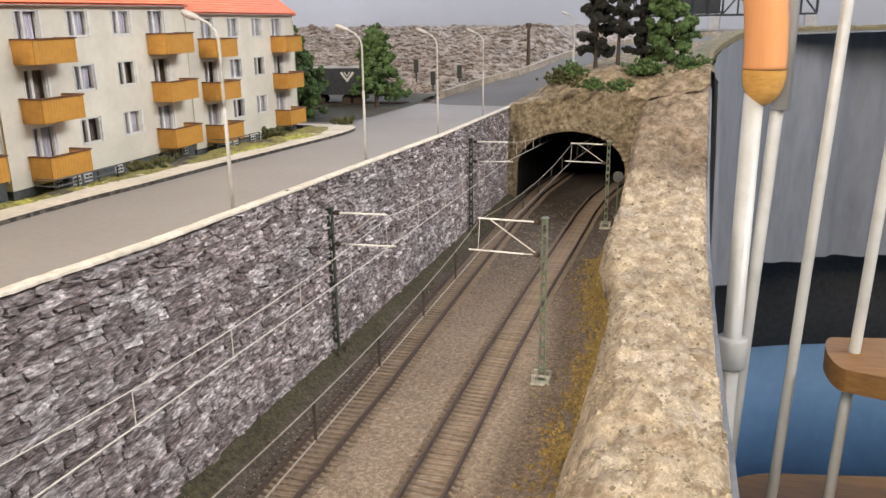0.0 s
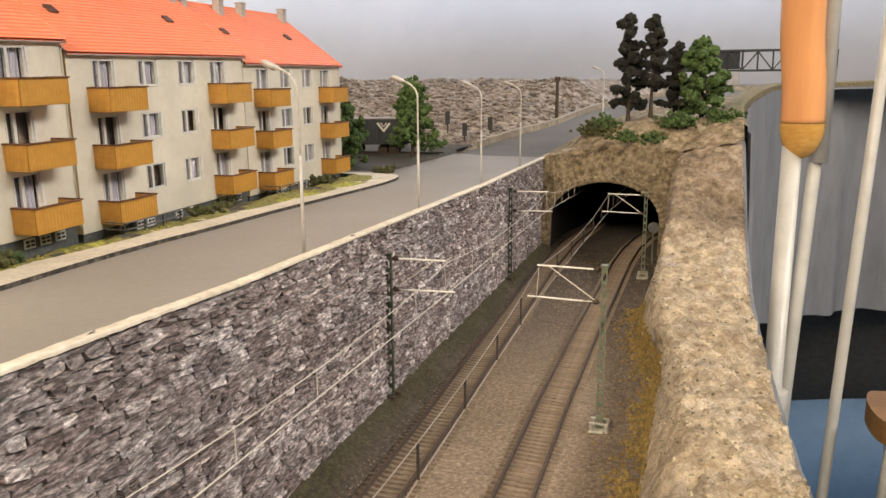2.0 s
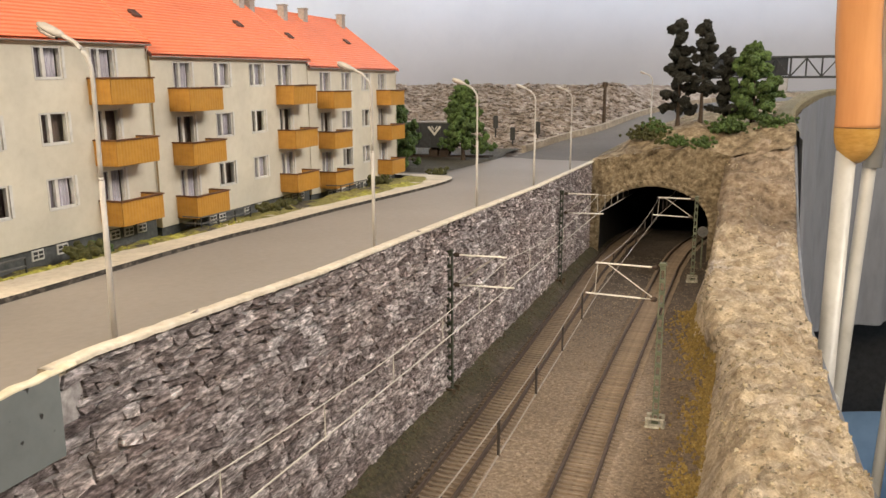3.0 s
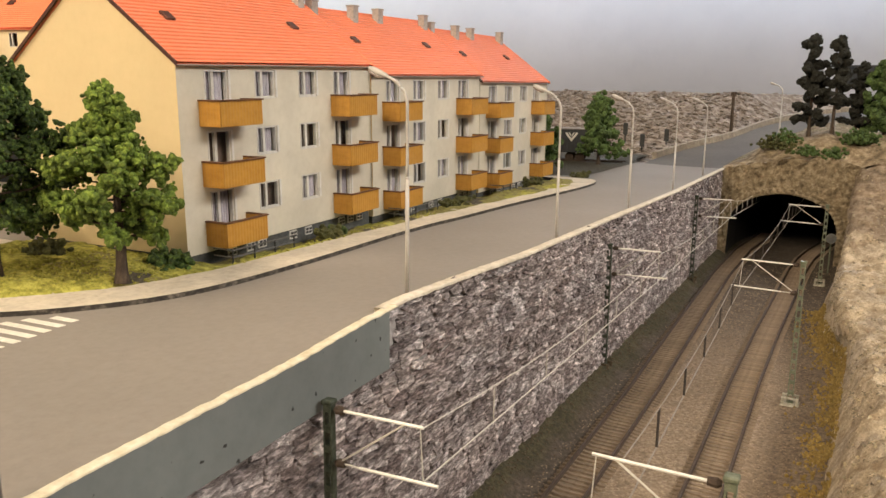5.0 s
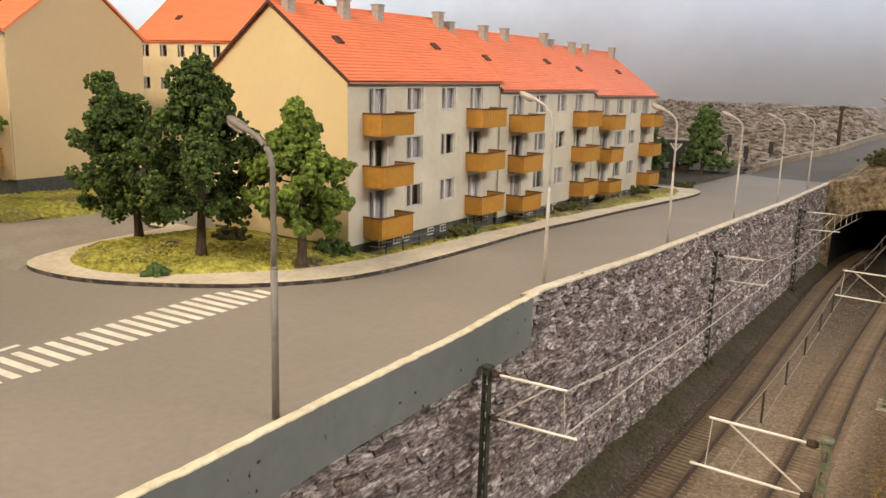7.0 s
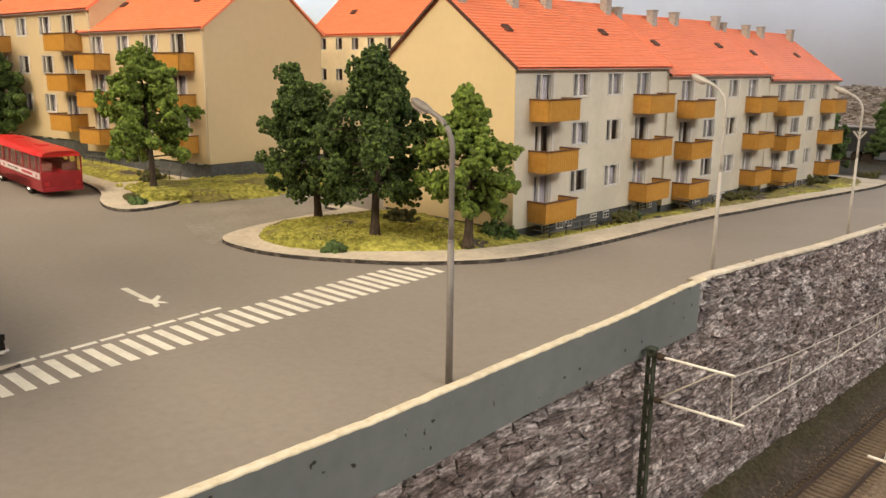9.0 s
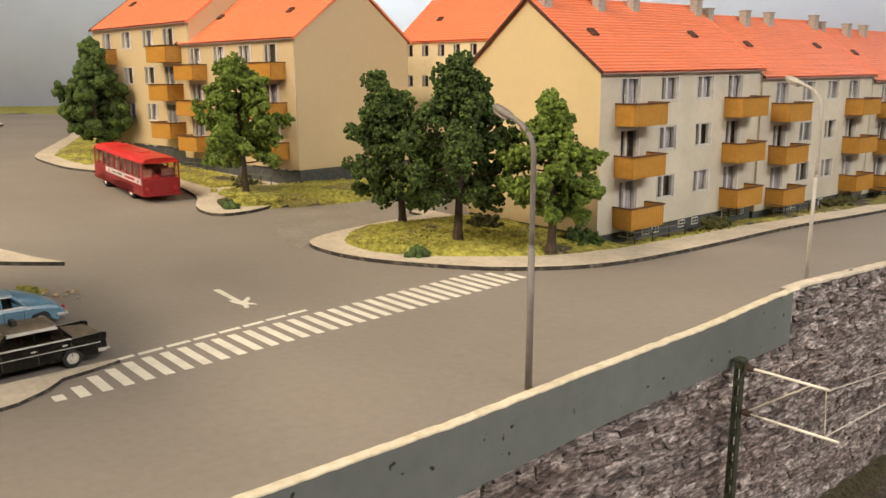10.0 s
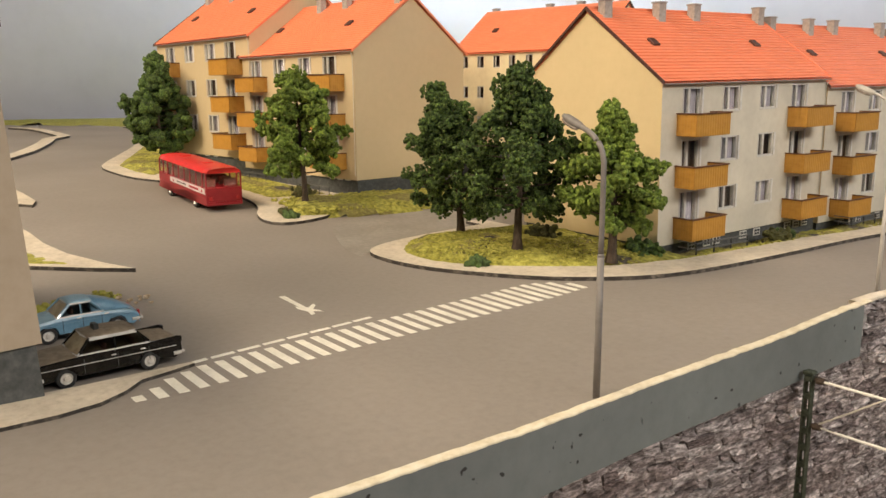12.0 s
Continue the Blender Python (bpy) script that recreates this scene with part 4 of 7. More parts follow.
for k in range(33):
    y = -12.3 + 0.599 * k
    xa, xb = interp(y, near_edge), interp(y, far_edge)
    bm = bmesh.new()
    sk = -0.09 * (xa - xb) / 2
    slab(bm, [(xa, y - 0.15), (xa, y + 0.15), (xb, y + 0.15 + sk), (xb, y - 0.15 + sk)], 0.0, 0.012, zf=road_z)
    part("stripe", bm, LINE, crossing)
dashes = thing("stop_line", T(0, 0, 0), "broken white line beside the zebra crossing", "road marking", kind="structure")
for k in range(8):
    y = -10.42 + 0.953 * k
    x = interp(y, [(-10.2, -25.62), (-2.8, -26.84)])
    y_start = y + (0.24 if k == 0 else 0.0)
    bm = bmesh.new()
    slab(bm, [(x + 0.08, y_start), (x - 0.04, y + 0.82), (x - 0.24, y + 0.8), (x - 0.12, y_start)], 0.0, 0.012, zf=road_z)
    part("dash", bm, LINE, dashes)
bm = bmesh.new()
slab(bm, [(-31.75, -4.48), (-29.4, -4.5), (-29.4, -4.3), (-31.7, -4.22)], 0.0, 0.014)
slab(bm, [(-29.9, -4.62), (-29.55, -4.66), (-28.95, -4.5), (-28.45, -4.62), (-28.5, -4.42), (-28.95, -4.3), (-29.5, -4.35)], 0.0, 0.012)
slab(bm, [(-29.5, -4.4), (-28.95, -4.34), (-28.65, -4.02), (-28.95, -4.06), (-29.15, -4.2), (-29.67, -3.82), (-29.9, -3.84), (-29.5, -4.22)], 0.0, 0.010)
single("turn_arrow", bm, LINE, "white painted turn arrow on the street", "road marking", kind="structure")

# ---------------------------------------------------------------- blocks of flats
EAVE, BODY, DEPTH, LONG = 8.78, 0.4, 10.4, 14.9
RIDGE = EAVE + DEPTH / 2 * 0.735
DOORS, WINS = (1.65, 11.35), (4.95, 8.3)
FLOORS = (3.12, 5.8, 8.46)


def wall_panel(bm, along, holes, length, z0, z1, thick):
    """A wall in a plane with real openings: along(u, d, z) gives the place at u along it and d behind its face."""
    us = sorted({0, length, *[h[0] for h in holes], *[h[1] for h in holes]})
    zs = sorted({z0, z1, *[h[2] for h in holes], *[h[3] for h in holes]})
    memo = {}

    def vert(u, d, z):
        k = (round(u, 4), d, round(z, 4))
        if k not in memo:
            memo[k] = bm.verts.new(along(u, d, z))
        return memo[k]

    def solid(i, j):
        if not (0 <= i < len(us) - 1 and 0 <= j < len(zs) - 1):
            return True
        cu, cz = (us[i] + us[i + 1]) / 2, (zs[j] + zs[j + 1]) / 2
        return not any(a < cu < b and c < cz < d for a, b, c, d in holes)

    for i in range(len(us) - 1):
        for j in range(len(zs) - 1):
            a, b, c, d = us[i], us[i + 1], zs[j], zs[j + 1]
            if solid(i, j):
                for dep in (0, thick):
                    bm.faces.new([vert(u, dep, z) for u, z in ((a, c), (b, c), (b, d), (a, d))])
                continue
            for (i2, j2), ((u0, q0), (u1, q1)) in zip(((i - 1, j), (i + 1, j), (i, j - 1), (i, j + 1)), (((a, c), (a, d)), ((b, c), (b, d)), ((a, c), (b, c)), ((a, d), (b, d)))):
                if solid(i2, j2):
                    bm.faces.new([vert(u0, 0, q0), vert(u1, 0, q1), vert(u1, thick, q1), vert(u0, thick, q0)])


def opening_set():
    wins, doors = [], []
    for top in FLOORS:
        for u in WINS:
            wins.append((u, u + 1.42, top - 1.3, top))
        for u in DOORS:
            doors.append((u, u + 1.42, top - 2.3, top))
    return wins, doors


def window_meshes(w, h, door):
    """Frame, panes and curtains of one window, seen from +x, its lower corner at the origin."""
    bm = bmesh.new()
    fr = 0.075
    split = 0.34 * w
    wall_panel(bm, lambda u, d, z: (-0.02 - d, u, z), [(fr, split - 0.08, fr, h - fr), (split + 0.08, w - fr, 0.5 if door else fr, h - fr)], w, 0, h, 0.14)
    frame_me = link_mesh("window_frame", bm, FRAME)
    bm = bmesh.new()
    box(bm, -0.1, -0.085, 0.04, w - 0.04, 0.04, h - 0.04)
    pane_me = link_mesh("pane", bm, PANE)
    curtains = []
    for kind, mat in ((0, CURTAIN), (1, DRAPE)):
        bm = bmesh.new()
        for a, b, drop in ((0.0, split, 0.0), (split + 0.05, w * (0.62 if kind else 0.95), 0.0)):
            prev = None
            for k in range(13):
                y = a + (b - a) * k / 12
                x = -0.3 - 0.05 * math.sin(k * 2.1 + kind)
                row = [bm.verts.new((x, y, drop)), bm.verts.new((x, y, h))]
                if prev:
                    bm.faces.new((prev[0], row[0], row[1], prev[1]))
                prev = row
        curtains.append(link_mesh("curtain", bm, mat))
    bm = bmesh.new()
    box(bm, -0.02, 0.03, -0.03, w + 0.03, -0.05, 0.0, 0.01)
    box(bm, -0.02, 0.055, w + 0.01, w + 0.16, 0, h, 0.01)
    box(bm, -0.02, 0.03, -0.05, -0.01, 0, h, 0.01)
    trim_me = link_mesh("window_surround", bm, FRAME)
    return frame_me, pane_me, curtains, trim_me


WIN_ME, DOOR_ME = window_meshes(1.42, 1.3, False), window_meshes(1.42, 2.3, True)


def balcony_meshes():
    w, d, h = 2.72, 1.22, 1.08
    bm = bmesh.new()
    for p, q in (((0, 0), (d, 0)), ((d, 0), (d, w)), ((d, w), (0, w))):
        n = 14 if p[0] == q[0] else 7
        prev = None
        ln = math.hypot(q[0] - p[0], q[1] - p[1])
        nx_, ny_ = (q[1] - p[1]) / ln, -(q[0] - p[0]) / ln
        for k in range(2 * n + 1):
            t = k / (2 * n)
            off = 0.0 if (k // 1) % 2 else 0.014
            x, y = p[0] + (q[0] - p[0]) * t, p[1] + (q[1] - p[1]) * t
            row = [bm.verts.new((x + nx_ * off, y + ny_ * off, 0)), bm.verts.new((x + nx_ * off, y + ny_ * off, h)), bm.verts.new((x - nx_ * 0.08, y - ny_ * 0.08, h)), bm.verts.new((x - nx_ * 0.08, y - ny_ * 0.08, 0.0))]
            if prev:
                for a in range(4):
                    bm.faces.new((prev[a], row[a], row[(a + 1) % 4], prev[(a + 1) % 4]))
            prev = row
    panel = link_mesh("panel", bm, BALCONY)
    bm = bmesh.new()
    box(bm, 0, d + 0.07, -0.07, 0.09, h, h + 0.07, 0.012)
    box(bm, 0, d + 0.07, w - 0.09, w + 0.07, h, h + 0.07, 0.012)
    box(bm, d - 0.09, d + 0.08, -0.06, w + 0.06, h + 0.003, h + 0.072, 0.012)
    rail = link_mesh("top_rail", bm, RAILBROWN)
    bm = bmesh.new()
    box(bm, 0, d - 0.02, 0.02, w - 0.02, -0.02, 0.12)
    floor_ = link_mesh("balcony_floor", bm, BALCONY)
    return panel, rail, floor_


BALC = balcony_meshes()


def roof_mesh(over_low, over_high):
    """Pitched roof of stepped tile courses, ridge along y."""
    bm = bmesh.new()
    courses = 24
    for side in (1, -1):
        prev = None
        for k in range(courses):
            for t, lift in ((k / courses, 0.13), ((k + 1) / courses, 0.06)):
                x = -DEPTH / 2 + side * (0.22 + DEPTH / 2) * (1 - t)
                z = EAVE - 0.12 + (RIDGE - EAVE + 0.18) * t + lift
                pair = [bm.verts.new((x, y, z)) for y in (-over_low, LONG + over_high)]
                if prev:
                    bm.faces.new((prev[0], prev[1], pair[1], pair[0]) if side > 0 else (prev[0], pair[0], pair[1], prev[1]))
                prev = pair
    # under side
    for side in (1, -1):
        run = 0.2 + DEPTH / 2
        p = [(-DEPTH / 2 + side * run, EAVE - 0.14), (-DEPTH / 2, RIDGE - 0.1)]
        q = [bm.verts.new((x, y, z)) for x, z in p for y in (-over_low + 0.02, LONG + over_high - 0.02)]
        bm.faces.new((q[0], q[1], q[3], q[2]))
    sweep(bm, [(-DEPTH / 2, -over_low, RIDGE + 0.12), (-DEPTH / 2, LONG + over_high, RIDGE + 0.12)], 0.11, 8)
    return bm


bm = bmesh.new()
box(bm, -0.3, 0.3, -0.26, 0.26, 0, 0.14, 0.02)
ROOFLIGHT_ME = link_mesh("skylight", bm, VERGE)


def flats_unit(label, gable_low=True, gable_high=True, plain=False, seed=0, BODY=BODY, GABLE=GABLE, FRONT=PLASTER, foot=-0.9, back=None):
    rng = random.Random(seed)
    top = thing("apartment_block", Matrix(), label, "apartment building", "flats")
    wins, doors = opening_set()
    bm = bmesh.new()
    wall_panel(bm, lambda u, d, z: (-d, u, z), [] if plain else wins + doors, LONG, BODY, EAVE, 0.3)
    part("front_wall", bm, FRONT, top)
    bm = bmesh.new()
    back = back or [(u, u + 1.2, t - 1.25, t) for t in FLOORS for u in (1.6, 5, 8.4, 11.8)]
    wall_panel(bm, lambda u, d, z: (-DEPTH + d, u, z), [] if plain else back, LONG, BODY, EAVE, 0.3)
    part("back_wall", bm, GABLE, top, "ochre rear wall")
    for u0, sgn in ((0.0, 1), (LONG, -1)):
        bm = bmesh.new()
        outline = [(-0.001, BODY), (-DEPTH + 0.001, BODY), (-DEPTH + 0.001, EAVE), (-DEPTH / 2, RIDGE - 0.05), (-0.001, EAVE)]
        a = [bm.verts.new((x, u0 - 0.002 * sgn, z)) for x, z in outline]
        b = [bm.verts.new((x, u0 + 0.3 * sgn, z)) for x, z in outline]
        bm.faces.new(a), bm.faces.new(b[::-1])
        for k in range(5):
            bm.faces.new((a[k], a[(k + 1) % 5], b[(k + 1) % 5], b[k]))
        part("gable_wall", bm, GABLE, top, "plain ochre gable wall")
    bm = bmesh.new()
    box(bm, -DEPTH + 0.12, -0.14, 0.1, LONG - 0.1, foot, BODY)
    base = part("plinth", bm, PLINTH, top, "dark grey basement plinth")
    if not plain:
        for u in (2.6, 3.9, 4.75, 7.2, 8.5, 11.6, 12.5, 13.4):
            bm = bmesh.new()
            box(bm, -0.15, -0.08, u, u + 0.62, -0.12, 0.32, 0.02)
            cw = part("cellar_window", bm, FRAME, base, "small white cellar window")
            bm = bmesh.new()
            for z in (-0.04, 0.13):
                box(bm, -0.085, -0.07, u + 0.07, u + 0.28, z, z + 0.12)
                box(bm, -0.085, -0.07, u + 0.34, u + 0.55, z, z + 0.12)
            part("cellar_pane", bm, IRON, base)
    bm = bmesh.new()
    box(bm, -DEPTH + 0.35, -0.55, 0.35, LONG - 0.35, BODY + 0.1, EAVE - 0.2)
    part("room_core", bm, DRAPE, top)
    roof = part("roof", roof_mesh(0.12, 0.12), TILES, top, "orange-red tiled saddle roof")
    for u0, show in ((-0.15, gable_low), (LONG + 0.15, gable_high)):
        bm = bmesh.new()
        for side in (1, -1):
            run = 0.25 + DEPTH / 2
            p0, p1 = (-DEPTH / 2 + side * run, EAVE - 0.12), (-DEPTH / 2, RIDGE + 0.06)
            vs = []
            for x, z in (p0, p1):
                for dy in (-0.04, 0.04):
                    vs += [bm.verts.new((x, u0 + dy, z - 0.06)), bm.verts.new((x, u0 + dy, z + 0.13))]
            for q in ((0, 1, 5, 4), (2, 6, 7, 3), (1, 3, 7, 5), (0, 4, 6, 2), (0, 2, 3, 1)):
                bm.faces.new([vs[i] for i in q])
        part("verge_board", bm, VERGE if u0 < 0 else TILES, roof, "dark brown verge board" if u0 < 0 else "")
    bm = bmesh.new()
    sweep(bm, [(0.22, -0.12, EAVE - 0.13), (0.22, LONG + 0.12, EAVE - 0.13)], 0.04, 6)
    part("gutter", bm, GUTTER, roof, "thin grey-brown gutter")
    for k, u in enumerate((0.75, 5.0, 8.2, 14.4)):
        bm = bmesh.new()
        zc = RIDGE - 0.5
        box(bm, -0.26, 0.26, -0.3, 0.3, zc, RIDGE + 0.56, 0.02)
        box(bm, -0.31, 0.31, -0.35, 0.35, RIDGE + 0.56, RIDGE + 0.66, 0.02)
        ch = part("chimney", bm, CONCRETE, roof, "grey rendered chimney stack", at=T(-DEPTH / 2 + 0.55 + 0.1 * k % 0.2, u, -0.1))
    tilt = math.degrees(math.atan(0.735))
    for side, us_ in ((1, (2.2, 11.2)), (-1, (3.0, 12.0))):
        for u in us_:
            at = T(-DEPTH / 2 + side * 2.65, u, EAVE + 0.735 * (DEPTH / 2 - 2.65) + 0.12, 0, side * tilt, 0)
            shared("skylight", ROOFLIGHT_ME, roof, at, "small dark roof light")
    if not plain:
        for (u, u2, z, z2), (fr, pa, cu, tr) in [(w, WIN_ME) for w in wins] + [(d, DOOR_ME) for d in doors]:
            door = z2 - z > 2
            w = shared("balcony_door" if door else "window", fr, top, T(0, u, z))
            shared("window_pane", pa, w, Matrix()).visible_shadow = False
            shared("curtain", cu[1 if rng.random() < 0.3 else 0], w, Matrix(), "pale net curtain")
            shared("surround", tr, w, Matrix())
        for z in FLOORS:
            for u in (1.2, 11.05):
                b = shared("balcony", BALC[2], top, T(0.0, u, z - 2.42), "ochre ribbed balcony with dark brown rail")
                shared("panel", BALC[0], b, Matrix())
                shared("top_rail", BALC[1], b, Matrix())
        for (u, u2, z, z2) in back:
            w = shared("window", WIN_ME[0], top, T(-DEPTH, u2 + 0.02, z, 0, 0, 180, (1, (u2 - u) / 1.42 + 0.02, (z2 - z) / 1.3)))
            shared("window_pane", WIN_ME[1], w, Matrix())
        bm = bmesh.new()
        sweep(bm, [(0.2, LONG - 0.08, EAVE - 0.2), (0.06, LONG - 0.08, EAVE - 0.5), (0.06, LONG - 0.08, 0.3)], 0.03, 6)
        part("downpipe", bm, PLASTER, top, "thin cream rain pipe")
    return top


flats = flats_unit("cream block of flats with orange roof and ochre balconies", seed=1)
flats.matrix_basis = T(-28.2, 14.95, 0.0, 1.15)
copy_thing(flats, T(-28.15, 29.95, -0.22, 0.85, 0, 0))
copy_thing(flats, T(-28.15, 44.85, -0.42, 0.25, 0, 0, (1, 0.95, 1)))
flats_b = flats_unit("ochre block of flats with orange roof on the side street", seed=2, BODY=-0.02, GABLE=SAND, FRONT=SAND, foot=-1.7)
flats_b.matrix_basis = T(-71.5, 10.07, 1.67, 0.16, 0, -81.76, (1.11, 1.11, 1.11))
tagged(copy_thing(flats_b, T(-87.92, 7.69, 2.42, 0.16, 0, -81.76, (1.11, 1.11, 1.11))), "ochre block of flats standing a step higher up the street")
SMALL_WINDOWS = [(u, u + 0.72, t - 1.05, t) for t in FLOORS for u in (0.9, 2.6, 4.4, 6.1, 7.9, 9.6, 11.4, 13.2)]
flats_c = flats_unit("yellow block of flats behind the others, seen from its rear", seed=4, GABLE=LITYELLOW, FRONT=LITYELLOW, foot=-4.2, back=SMALL_WINDOWS)
flats_c.matrix_basis = T(-51.1, 41.1, 3.0, 0, 0, 104)
near_house = flats_unit("beige house with a dark plinth beside the parked cars", plain=True, seed=3, BODY=1.35, GABLE=DIMTAN)
near_house.matrix_basis = T(-24.9, -14.3, 0.1, 0, -3.2, 90, (1.05, 1, 1.15))

# ---------------------------------------------------------------- railings at the cellar steps
def railing(at, length, label="dark steel railing at the cellar steps"):
    top = thing("railing", at, label, "railing", "cellar railings")
    for k in range(4):
        bm = bmesh.new()
        y = length * k / 3
        sweep(bm, [(0, y, -0.75), (0, y, 0.62)], 0.04, 6)
        part("post", bm, IRON, top)
    for z in (0.28, 0.6):
        bm = bmesh.new()
        sweep(bm, [(0, 0, z), (0, length, z)], 0.04, 6)
        part("rail", bm, RAILGREY, top)
        bm = bmesh.new()
        sweep(bm, [(-1.1, 0, z), (0, 0, z)], 0.04, 6)
        part("side_rail", bm, RAILGREY, top)
    return top


for y, ln in ((15.9, 4.3), (30.8, 4.3), (45.8, 4.0)):
    railing(T(-26.5, y, base_z(y) + 0.12), ln)
for x in (-60.5, -69.5, -77.5):
    railing(T(x, 8.6 + 0.145 * (x + 71.5), 0.2 + climb(x, 8), 0, 0, -81.76), 4.0)


# ---------------------------------------------------------------- trees and bushes
def tree(at, height, crown_r, leaf, label, seed, bare=0.22, shape="round", clumps=420, size=0.34, trunk_r=0.21, lean=None):
    rng = random.Random(seed)
    top = thing("tree", at, label, "tree", "model trees")
    bm = bmesh.new()
    lx, ly = lean or (rng.uniform(-0.25, 0.25), 0)
    spine = [(lx * t * t, ly * t * t + 0.15 * math.sin(4 * t + seed), height * 0.93 * t) for t in (0, 0.08, 0.25, 0.45, 0.65, 0.85, 1)]
    sweep(bm, spine, [trunk_r * q for q in (1.45, 1.05, 0.85, 0.62, 0.42, 0.22, 0.08)], 8)
    limbs = []
    count = 42 if shape == "pointed" else 34 if shape != "pine" else 18
    for k in range(count):
        t = bare + (0.93 - bare) * (k + rng.random()) / count
        a = k * 2.4 + rng.random()
        if shape == "pine":
            reach = crown_r * (1.08 - 0.75 * (t - bare) / (1 - bare)) * rng.uniform(0.6, 1.05)
        elif shape == "cone":
            reach = crown_r * (1.1 - 0.95 * (t - bare) / (1 - bare)) * rng.uniform(0.75, 1.1)
        elif shape == "pointed":
            q = (t - bare) / (1 - bare)
            reach = crown_r * interp(q, [(0, 0.6), (0.12, 0.9), (0.28, 1.08), (0.42, 0.98), (0.54, 0.66), (0.68, 0.4), (0.85, 0.26), (1, 0.12)]) * rng.uniform(0.72, 1.1)
        else:
            q = (t - bare) / (1 - bare)
            reach = crown_r * (0.72 + 0.95 * q - 1.58 * q * q) * 1.15 * rng.uniform(0.7, 1.15)
        z = height * t * 0.95
        p0 = Vector((lx * t * t, ly * t * t, z - 0.1))
        p1 = p0 + Vector((math.cos(a), math.sin(a), 0.12)) * reach * 0.55
        p2 = p0 + Vector((math.cos(a), math.sin(a), rng.uniform(0.0, 0.3))) * reach
        sweep(bm, [p0, p1, p2], [trunk_r * 0.36 * (1.1 - t), trunk_r * 0.22 * (1.1 - t), 0.03], 5)
        limbs.append((p0, p1, p2, reach))
    part("trunk", bm, BARK, top)
    cs, rs = [], []
    per = clumps // len(limbs)
    for p0, p1, p2, reach in limbs:
        # each limb carries a few dense puffs of leaf with gaps between them
        puffs = []
        for t in (0.42, 0.68, 0.86, 1.0, 1.02) if shape != "pine" else (0.35, 0.6, 0.8, 0.95, 1.05):
            side = Vector((rng.gauss(0, 1), rng.gauss(0, 1), rng.gauss(0, 0.7))).normalized() * crown_r * 0.13
            puffs.append((p0.lerp(p2, t + rng.uniform(-0.06, 0.06)) + side, crown_r * rng.uniform(0.1, 0.19)))
        for j in range(per):
            c, r = puffs[j % len(puffs)]
            d = Vector((rng.gauss(0, 1), rng.gauss(0, 1), rng.gauss(0, 0.85))).normalized() * r * rng.random() ** 0.33
            cs.append(tuple(c + d))
            rs.append(size * rng.uniform(0.5, 1.15))
    tip = Vector(spine[-1])
    for j in range(per):
        d = Vector((rng.gauss(0, 1), rng.gauss(0, 1), rng.gauss(-0.2, 1.0))).normalized() * crown_r * (0.17 if shape == "pointed" else 0.28) * rng.random() ** 0.4
        cs.append(tuple(tip + d + Vector((0, 0, -0.1))))
        rs.append(size * rng.uniform(0.5, 1.0))
    crown = new("crown", clump_mesh("crown", cs, rs, leaf, seed))
    crown.parent = top
    return top


def bush(at, r, leaf, label, seed, n=60, size=0.2, flat=0.6):
    rng = random.Random(seed)
    cs = [(rng.gauss(0, 0.42) * r, rng.gauss(0, 0.42) * r, abs(rng.gauss(0, 0.45)) * r * flat + 0.05) for _ in range(n)]
    ob = new("bush", clump_mesh("bush", cs, [size * rng.uniform(0.6, 1.2) for _ in cs], leaf, seed))
    ob.matrix_basis = at
    return tagged(ob, label, "bush", "bushes")


tree(T(-31.4, 8.35, 0.45), 9.6, 3.1, LEAF_DARK, "tall dark green deciduous model tree on the lawn", 11, 0.22, shape="pointed", clumps=8000, size=0.125)
tree(T(-37.4, 9.3, 0.3), 8.9, 2.75, LEAF_DARK, "dark green deciduous model tree with a low crown", 42, 0.17, shape="pointed", clumps=7200, size=0.125, lean=(-0.9, -1.2))
tree(T(-27.3, 10.5, 0.3), 7.9, 2.35, LEAF_LIGHT, "smaller light green model tree beside the gable", 13, 0.24, shape="pointed", clumps=4800, size=0.145)
tree(T(-53.0, 6.9, 0.55), 9.6, 2.9, LEAF_LIGHT, "light green model tree on the corner lawn", 14, 0.24, clumps=4200, size=0.18)
tree(T(-81.6, 5.6, 1.2), 11.3, 3.0, LEAF_DARK, "dark green broad model tree at the bend", 15, 0.16, shape="pointed", clumps=1900, size=0.36)
tree(T(-28.6, 77.5, -0.5), 8.2, 2.7, LEAF_MID, "green conical model tree beside the rail yard", 16, 0.16, shape="cone", clumps=1000, size=0.32)
tree(T(-32.6, 67, -0.4), 8.0, 2.7, LEAF_MID, "green model tree behind the end of the flats", 17, 0.12, clumps=700, size=0.32)
tree(T(-30.6, 64.5, -0.4), 4.6, 1.9, LEAF_MID, "low green model tree behind the end of the flats", 27, 0.1, clumps=400, size=0.3)
tree(T(-7.9, 86.4, 2.9), 11.2, 2.1, LEAF_PINE, "very dark slender pine on the tunnel hill", 18, 0.12, shape="pine", clumps=1000, size=0.34, trunk_r=0.2)
tree(T(-5.6, 85.6, 3.2), 10.8, 1.75, LEAF_PINE, "very dark slender pine with a bare lower trunk", 19, 0.3, shape="pine", clumps=800, size=0.34, trunk_r=0.2)
tree(T(-3.4, 87.2, 3.3), 7.8, 1.5, LEAF_PINE, "shorter very dark pine on the tunnel hill", 20, 0.12, shape="pine", clumps=700, size=0.32, trunk_r=0.18)
tree(T(-0.6, 86.4, 3.2), 8.4, 2.2, LEAF_MID, "green broad model tree on the tunnel hill", 21, 0.08, clumps=1600, size=0.32)
